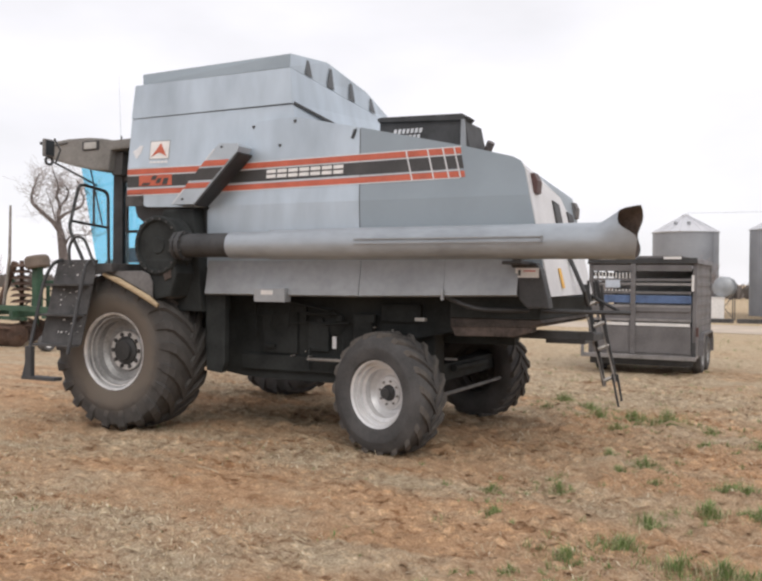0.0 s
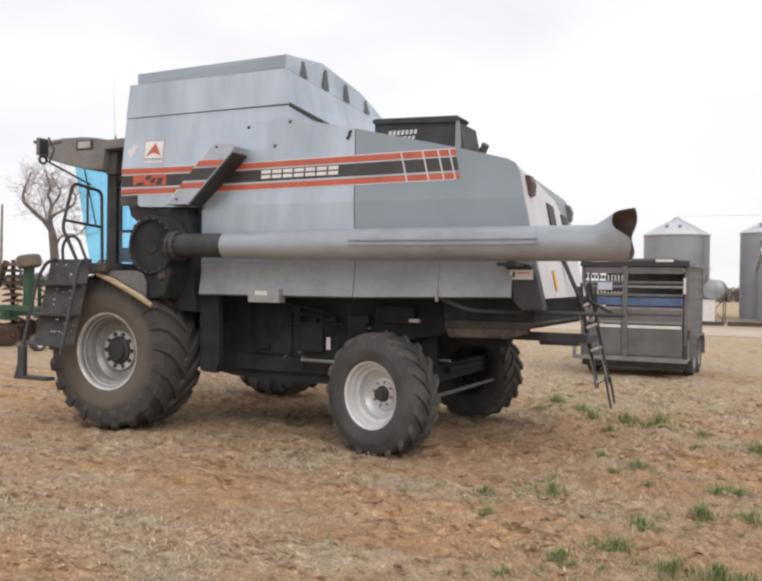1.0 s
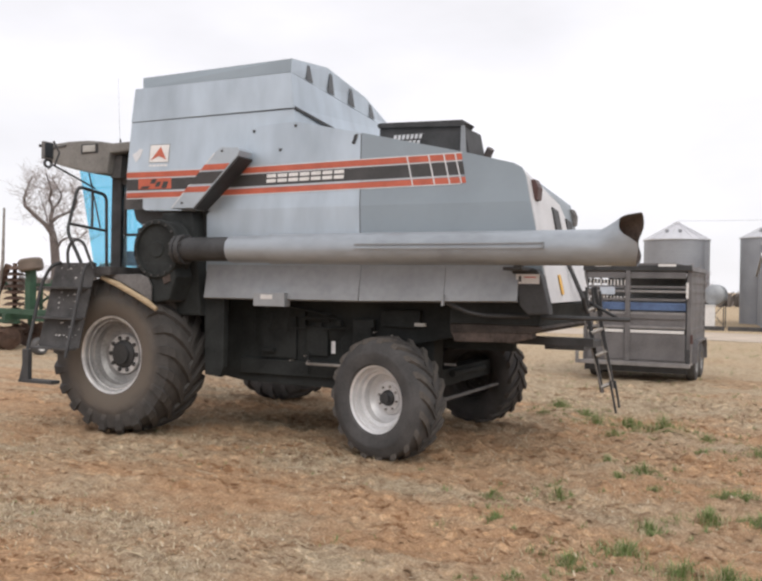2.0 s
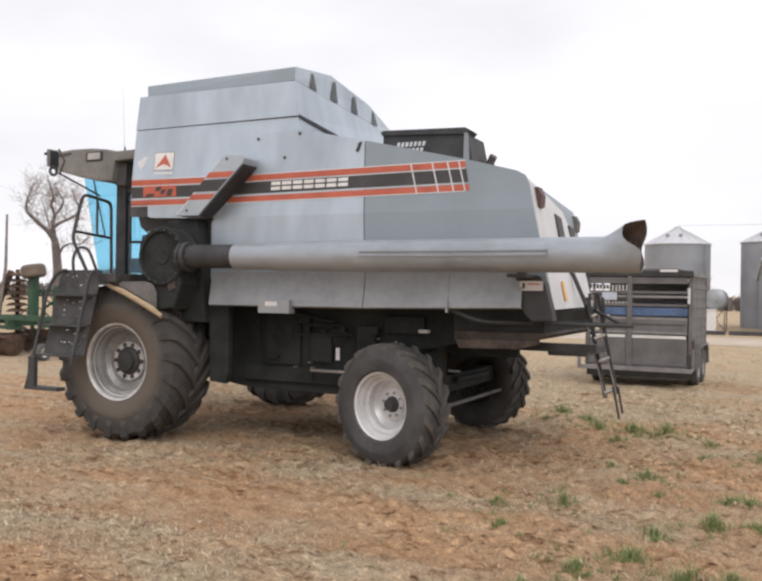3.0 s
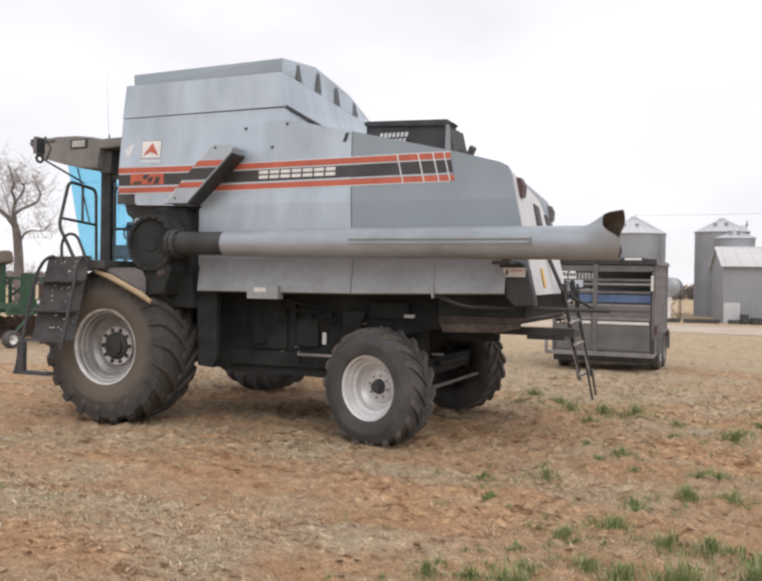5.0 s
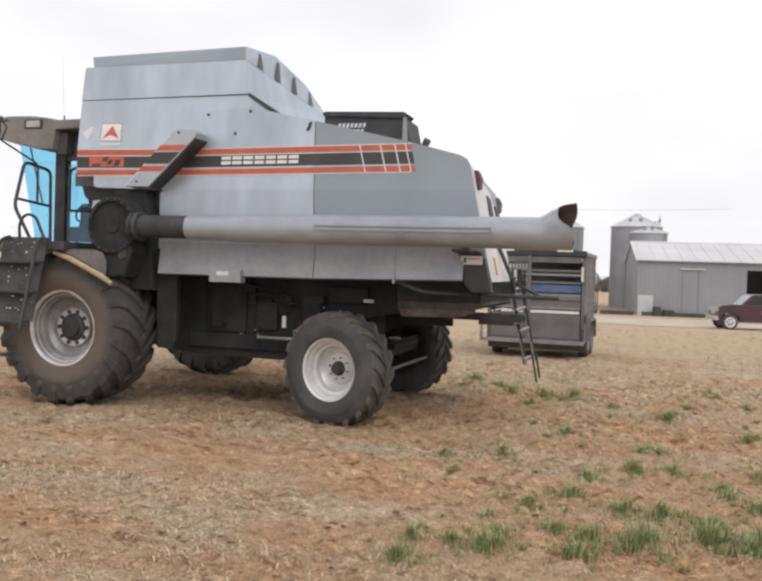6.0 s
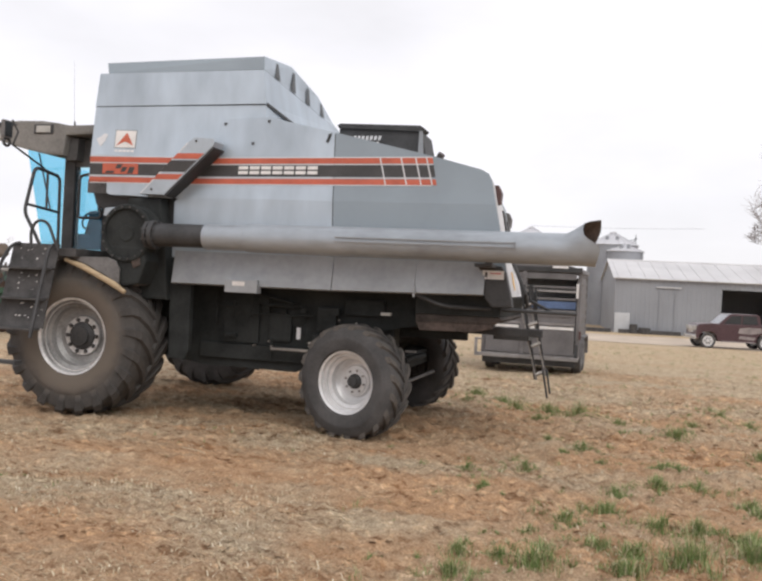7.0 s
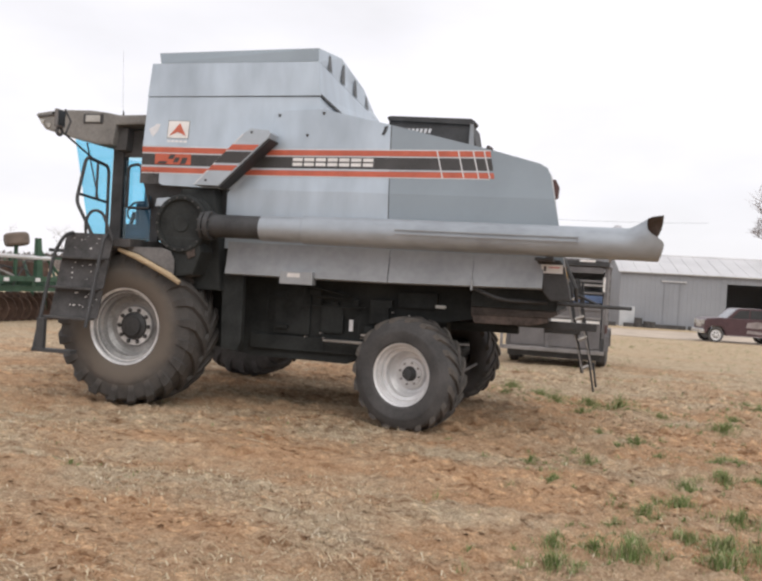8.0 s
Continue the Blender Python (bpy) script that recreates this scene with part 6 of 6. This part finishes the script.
# wing folded upright at the near end
for k in range(11):
    bm = bmesh.new()
    add_lathe(bm, [(0.03, 0.05), (0.2, 0.03), (0.3, -0.03), (0.305, -0.02), (0.2, 0.045), (0.03, 0.07)], (-0.70, 0.6, 0.55 + k * 0.165), 18, "w")
    part("disc_blade", bm, RUST, harrow, smooth=True)
for k in range(11):
    bm = bmesh.new()
    add_lathe(bm, [(0.03, 0.05), (0.2, 0.03), (0.31, -0.03), (0.315, -0.02), (0.2, 0.045), (0.03, 0.07)], (-2.4 + k * 0.23, 0.1, 0.31), 18, "u")
    part("disc_blade", bm, RUST, harrow, smooth=True)
piece("gang_axle", RUST, harrow, [(add_path, [(-2.5, 0.1, 0.31), (0.1, 0.1, 0.31)], 0.035, 8)])
piece("gang_beam", GREEN, harrow, [(add_box, (-2.5, 0.05, 0.72), (0.2, 0.17, 0.82), 0.01)])
piece("scraper_rail", RUST, harrow, [(add_box, (-2.5, -0.22, 0.5), (0.1, -0.16, 0.56), 0.006)])
piece("wing_axle", RUST, harrow, [(add_path, [(-0.70, 0.6, 0.4), (-0.70, 0.6, 2.35)], 0.06, 8)])
piece("wing_beam", GREEN, harrow, [(add_box, (-0.1, 0.5, 0.9), (0.12, 0.7, 2.2), 0.01)])
piece("wing_beam", GREEN, harrow, [(add_box, (0.45, 0.9, 0.9), (0.95, 1.0, 1.9), 0.01)])
piece("wing_arm", RUST, harrow, [(add_path, [(-1.5, 0.2, 0.5), (-0.7, 0.4, 2.3)], 0.09, 8)])
piece("mast", GREEN, harrow, [(add_prism, [(3.0, 0.9), (3.28, 0.9), (3.12, 2.3), (3.0, 2.3)], 1.15, 1.29, "u", 0.01)])
piece("mast_brace", GREEN, harrow, [(add_path, [(1.22, 3.1, 2.0), (1.22, 4.3, 0.98)], 0.04, 8)])
piece("upper_rail", GREEN, harrow, [(add_box, (-0.6, 1.2, 1.72), (-0.5, 6.5, 1.8), 0.01)])
for y in (1.3, 3.8, 6.3):
    piece("upright", GREEN, harrow, [(add_box, (-0.6, y, 0.98), (-0.52, y + 0.08, 1.72), 0.008)])
piece("hydraulic_ram", STEEL, harrow, [(add_path, [(1.2, 1.5, 1.45), (1.2, 2.8, 1.05)], 0.05, 10), (add_path, [(1.2, 2.8, 1.05), (1.2, 3.3, 0.95)], 0.03, 10)])
piece("hose", BLACK, harrow, [(add_path, rounded([(0.9, 1.2, 1.2), (0.9, 1.8, 1.55), (0.95, 2.8, 1.4), (0.9, 3.1, 1.9)], 0.2), 0.02, 6)])
piece("marker_post", STEEL, harrow, [(add_path, [(-0.95, 0.2, 0.98), (-0.66, 0.2, 2.4), (-0.63, 0.2, 3.85)], [0.05, 0.045, 0.03], 8)])
for x, y, z, lay, lab in ((1.2, 2.3, 2.22, True, "pale dusty spare tyre"), (0.0, 0.6, 2.3, True, "brown dusty spare tyre"), (1.7, -0.31, 0.22, False, "small wheel with a pale rim"), (1.7, 5.4, 0.35, False, ""), (-2.0, 5.4, 0.35, False, "")):
    w = tagged(new("wheel"), label=lab)
    w.parent = harrow
    w.matrix_basis = pose(x, y, z, 0, 80 if lay else 0, 20 if lay else 0)
    r, half = (0.33, 0.15) if lay else (z, 0.1)
    bm = bmesh.new()
    add_lathe(bm, [(r * 0.55, -half), (r * 0.82, -half * 1.15), (r * 0.97, -half * 0.8), (r, 0.0), (r * 0.97, half * 0.8), (r * 0.82, half * 1.15), (r * 0.55, half)], (0, 0, 0), 32, "u")
    part("tyre", bm, DUST_TYRE if lay else RUBBER, w, smooth=True)
    bm = bmesh.new()
    add_lathe(bm, [(r * 0.56, -0.1), (r * 0.5, -0.05), (0.05, -0.03), (0.05, 0.03), (r * 0.5, 0.05), (r * 0.56, 0.1)], (0, 0, 0), 24, "u")
    part("rim", bm, WHITE if not lay else DUST_TYRE, w, smooth=True)
piece("wheel_strut", GREEN, harrow, [(add_path, [(1.62, -0.31, 0.22), (1.56, 0.65, 1.12)], 0.035, 8)])
piece("lift_pipe", PALE, harrow, [(add_path, [(1.25, 1.3, 1.78), (1.25, 3.6, 1.74)], 0.06, 8)], "pale pipe along the harrow frame")
piece("hopper_plate", RUST, harrow, [(add_box, (0.3, 1.6, 1.12), (0.36, 4.4, 1.62), 0.01)])
for y in (1.7, 2.7, 3.7):
    piece("frame_stay", GREEN, harrow, [(add_path, [(1.4, y, 0.98), (0.6, y + 0.5, 1.62)], 0.045, 6)])
piece("tool_bar", GREEN, harrow, [(add_box, (1.5, 0.6, 1.1), (1.62, 5.5, 1.24), 0.01)])
luck = random.Random(31)
for k in range(16):
    x, y, z = luck.uniform(-1.2, 1.7), luck.uniform(0.3, 5.5), luck.uniform(0.9, 1.3)
    if luck.random() < 0.6:
        piece("frame_strut", GREEN, harrow, [(add_path, [(x, y, z), (x + luck.uniform(-0.5, 0.5), y + luck.uniform(-0.7, 0.7), z + luck.uniform(0.2, 0.7))], luck.uniform(0.025, 0.05), 6)])
    else:
        piece("hose", BLACK, harrow, [(add_path, rounded([(x, y, z - 0.1), (x + 0.1, y + 0.3, z + luck.uniform(0.2, 0.5)), (x, y + 0.8, z + 0.2), (x - 0.1, y + 1.2, z - 0.1)], 0.15), 0.018, 6)])
for y in (0.5, 1.5, 2.6):
    piece("clamp_plate", PALE, harrow, [(add_box, (1.63, y, 1.1), (1.66, y + 0.16, 1.2), 0.004)])
piece("linkage_head", BLACK, harrow, [(add_box, (1.1, 3.6, 1.95), (1.3, 4.3, 2.05), 0.01), (add_box, (1.15, 4.2, 1.4), (1.25, 4.32, 2.2), 0.01)])
piece("tyre_post", GREEN, harrow, [(add_box, (1.16, 2.26, 0.98), (1.24, 2.34, 2.14), 0.01)])

# ---- bare trees ----
BARK = material("grey_brown_bark", (0.145, 0.122, 0.115), 0.95, 0.0, 0.3, 3, 25, 0.3)
TWIG = material("pale_twig_bark", (0.36, 0.32, 0.31), 0.95, 0.0, 0.2, 3, 25, 0.1)


def bare_tree(name, m, height, spread, limbs, seed, label, twigs=5, trunk_r=0.25, fork=0.4, sub=3, reach=1.0, thick=1.0):
    rng = random.Random(seed)
    tree = thing(name, m, label, "tree" if "tree" in name else "shrub")
    trunk = [Vector((0, 0, -0.2)), Vector((0.03, 0, height * fork * 0.5)), Vector((-0.08, 0.05, height * fork))]
    piece("trunk", BARK, tree, [(add_path, trunk, [trunk_r * 1.25, trunk_r, trunk_r * 0.8], 12)], smooth=True)
    twig_bm = bmesh.new()

    def grow(bm, p, d, length, r, depth):
        pts, rad = [p.copy()], [r]
        n = 5
        q, dd = p.copy(), d.copy()
        for k in range(n):
            dd = (dd + Vector((rng.uniform(-0.45, 0.45), rng.uniform(-0.45, 0.45), rng.uniform(-0.15, 0.4)))).normalized()
            q = q + dd * length / n
            pts.append(q.copy())
            rad.append(max(0.006, r * (1 - 0.62 * (k + 1) / n)))
        add_path(bm, pts, rad, 6 if depth else 4)
        for k in range(sub if depth else twigs):
            i = rng.randint(2, n)
            side = Vector((rng.uniform(-1, 1), rng.uniform(-1, 1), rng.uniform(-0.2, 0.9))).normalized()
            nd = (dd * 0.5 + side * 0.9).normalized()
            if depth > 0:
                grow(bm if depth > 1 else twig_bm, pts[i], nd, length * rng.uniform(0.5, 0.75), rad[i] * 0.6, depth - 1)
            else:
                e = pts[i] + nd * length * rng.uniform(0.35, 0.7)
                mid = pts[i].lerp(e, 0.5) + Vector((rng.uniform(-1, 1), rng.uniform(-1, 1), rng.uniform(-1, 1))) * length * 0.07
                add_path(twig_bm, [pts[i], mid, e], [0.009 * thick, 0.006 * thick, 0.003 * thick], 3)

    for k in range(limbs):
        a = 2 * math.pi * (k + rng.uniform(-0.3, 0.3)) / limbs
        d = Vector((math.cos(a) * spread, math.sin(a) * spread, rng.uniform(0.55, 1.1))).normalized()
        bm = bmesh.new()
        start = trunk[1].lerp(trunk[2], rng.uniform(0.4, 1.0)) if k else trunk[2]
        grow(bm, start, d, height * reach * rng.uniform(0.42, 0.6), trunk_r * rng.uniform(0.45, 0.65), 3)
        part("limb", bm, BARK, tree, smooth=True)
    tagged(part("twig_mass", twig_bm, TWIG, tree), kind="stuff")
    return tree


def gnarled_tree(m, seed, label):
    """An old leafless tree: a short leaning trunk, a few crooked main limbs, and a wide dome of fine twigs."""
    rng = random.Random(seed)
    tree = thing("bare_tree", m, label, "tree")
    trunk = [(0.10, 0, -0.3), (0.04, 0, 1.4), (0.0, 0.03, 2.9), (-0.06, 0.05, 3.6), (-0.15, 0.05, 4.15)]
    piece("trunk", BARK, tree, [(add_path, trunk, [0.30, 0.225, 0.19, 0.18, 0.14], 14)], smooth=True)
    twig_bm = bmesh.new()

    def shoot(p, d, length, r, depth):
        pts, q, dd = [p.copy()], p.copy(), d.copy()
        for k in range(4):
            dd = (dd + Vector((rng.uniform(-0.5, 0.5), rng.uniform(-0.5, 0.5), rng.uniform(-0.3, 0.42)))).normalized()
            q = q + dd * length / 4
            pts.append(q.copy())
        add_path(twig_bm, pts, [max(0.0045, r * (1 - 0.18 * k)) for k in range(5)], 4)
        if depth:
            for _ in range(4 if depth > 1 else 3):
                i = rng.randint(1, 4)
                side = Vector((rng.uniform(-1, 1), rng.uniform(-1, 1), rng.uniform(-0.5, 0.9))).normalized()
                shoot(pts[i], (dd * 0.5 + side).normalized(), length * rng.uniform(0.45, 0.75), r * 0.55, depth - 1)

    limbs = (
        (0.125, ((-0.13, 0.04, 4.0), (-0.42, -0.1, 4.42), (-0.85, -0.15, 4.80), (-1.27, -0.1, 5.22), (-1.30, 0.0, 5.55), (-1.22, 0.1, 5.9), (-1.0, 0.15, 6.5))),
        (0.115, ((-0.14, 0.05, 4.1), (-0.22, 0.15, 4.75), (-0.14, 0.2, 5.15), (-0.30, 0.25, 5.6), (-0.20, 0.3, 5.95), (-0.44, 0.3, 6.7))),
        (0.085, ((-0.19, 0.12, 4.55), (0.05, -0.1, 4.78), (0.34, -0.3, 4.90), (0.74, -0.35, 5.12), (0.86, -0.3, 5.5), (0.68, -0.25, 5.85), (0.55, -0.3, 6.3))),
        (0.07, ((-0.15, 0.2, 5.1), (0.12, 0.5, 5.5), (0.22, 0.7, 5.85), (0.0, 0.8, 6.2), (-0.2, 0.9, 6.6))),
        (0.06, ((0.02, 0.0, 3.3), (0.22, -0.2, 3.75), (0.50, -0.3, 3.9), (0.95, -0.3, 3.85), (1.3, -0.2, 4.2))),
        (0.06, ((-0.05, 0.1, 3.7), (-0.3, 0.8, 4.4), (-0.5, 1.2, 5.2), (-0.75, 1.4, 6.0))))
    for r, line in limbs:
        pts = [Vector(p) for p in rounded(line, 0.09, 3)]
        n = len(pts)
        bm = bmesh.new()
        add_path(bm, pts, [0.85 * r * (1 - 0.68 * k / (n - 1)) for k in range(n)], 8)
        part("limb", bm, BARK, tree, smooth=True)
        for k in range(n // 4, n):
            for _ in range(3 if k < n - 2 else 6):
                if rng.random() < 0.42:
                    d = Vector((rng.uniform(-1, 1), rng.uniform(-1, 1), rng.uniform(-0.35, 1.0))).normalized()
                    shoot(pts[k], d, rng.uniform(0.5, 1.05), 0.017, 2)
    tagged(part("twig_mass", twig_bm, TWIG, tree), kind="stuff")
    return tree


gnarled_tree(pose(-29.9, 25.82, -0.12, 0, 0, 49), 6, "leafless gnarled tree with crooked limbs and fine twigs")
bare_tree("bare_tree", pose(10.8, 74, -0.6), 11.5, 0.75, 12, 11, "tall leafless tree beyond the shed", trunk_r=0.26, fork=0.3, twigs=14, thick=2.6, sub=4)
bare_tree("bare_shrub", pose(-9.0, 66.5, -0.6), 3.6, 1.0, 6, 21, "leafless grey shrub between the bins", trunk_r=0.06, fork=0.2, twigs=7)
for k, (x, y, h) in enumerate(((-78, 56, 5.5), (-70, 60, 4.6), (-62, 61, 5.2), (-55, 66, 4.5), (-48, 64, 4.0), (-41, 58, 3.6))):
    bare_tree("bare_shrub", pose(x, y, -0.6), h, 1.0, 5, 40 + k, "distant leafless scrub at the field edge", trunk_r=0.1, fork=0.15, twigs=5)

# far scrub along the horizon
verts, faces = [], []
for _ in range(5200):
    x = rng.uniform(-330, 140)
    y = 150 + rng.uniform(-12, 25)
    h = (2.6 + 2.4 * (0.5 + 0.5 * noise.noise((x * 0.04, 1.0, 0.0)))) * rng.uniform(0.4, 1.0)
    if x > -35:
        h *= 0.75
    z, a = -0.7, rng.uniform(0, 6.28)
    i, w = len(verts), rng.uniform(0.3, 1.3)
    ca, sa, top_x = math.cos(a) * w, math.sin(a) * w, rng.normal(0, 0.5)
    verts += [(x - ca * 0.4, y - sa * 0.4, z), (x + ca * 0.4, y + sa * 0.4, z), (x + ca, y + sa, z + h * 0.6), (x + top_x, y, z + h), (x - ca, y - sa, z + h * 0.55)]
    faces += [(i, i + 1, i + 2, i + 3, i + 4)]
me = bpy.data.meshes.new("far_scrub")
me.from_pydata(verts, [], faces)
me.materials.append(island_material("far_scrub_bark", [(0.0, (0.10, 0.085, 0.075)), (0.6, (0.17, 0.15, 0.14)), (1.0, (0.24, 0.215, 0.20))]))
tagged(new("far_scrub", me), "low leafless scrub along the horizon", "scrub", kind="stuff")
# ---- clutter between trailer and bins ----
tank = thing("fuel_tank", pose(-7.25, 61.5, lie(-7.25, 61.5)), "round grey fuel tank on a steel stand", "tank")
bm = bmesh.new()
add_lathe(bm, [(0.002, -0.95), (0.45, -0.92), (0.66, -0.78), (0.7, -0.6), (0.7, 0.6), (0.66, 0.78), (0.45, 0.92), (0.002, 0.95)], (0, 0, 2.25), 28)
part("barrel", bm, GALV_LOW, tank, smooth=True)
for x in (-0.6, 0.54):
    for y in (-0.6, 0.54):
        piece("leg", DUSTY, tank, [(add_box, (x, y, -0.02), (x + 0.06, y + 0.06, 1.7), 0.005)])
piece("cross_brace", DUSTY, tank, [(add_path, [(-0.57, -0.6, 0.2), (0.57, -0.6, 1.6)], 0.025, 6), (add_path, [(0.57, -0.6, 0.2), (-0.57, -0.6, 1.6)], 0.025, 6)])
box = thing("storage_box", pose(-7.65, 60.4, lie(-7.65, 60.4), 0, 0, 8), "white metal storage box beside the fuel tank", "box")
piece("body", WHITE, box, [(add_box, (-0.5, -0.45, 0.1), (0.5, 0.45, 1.5), 0.04)])
piece("lid", WHITE, box, [(add_box, (-0.54, -0.49, 1.504), (0.54, 0.49, 1.58), 0.02)])
for x in (-0.45, 0.35):
    piece("foot", DUSTY, box, [(add_box, (x, -0.4, -0.02), (x + 0.1, 0.4, 0.1), 0.01)])
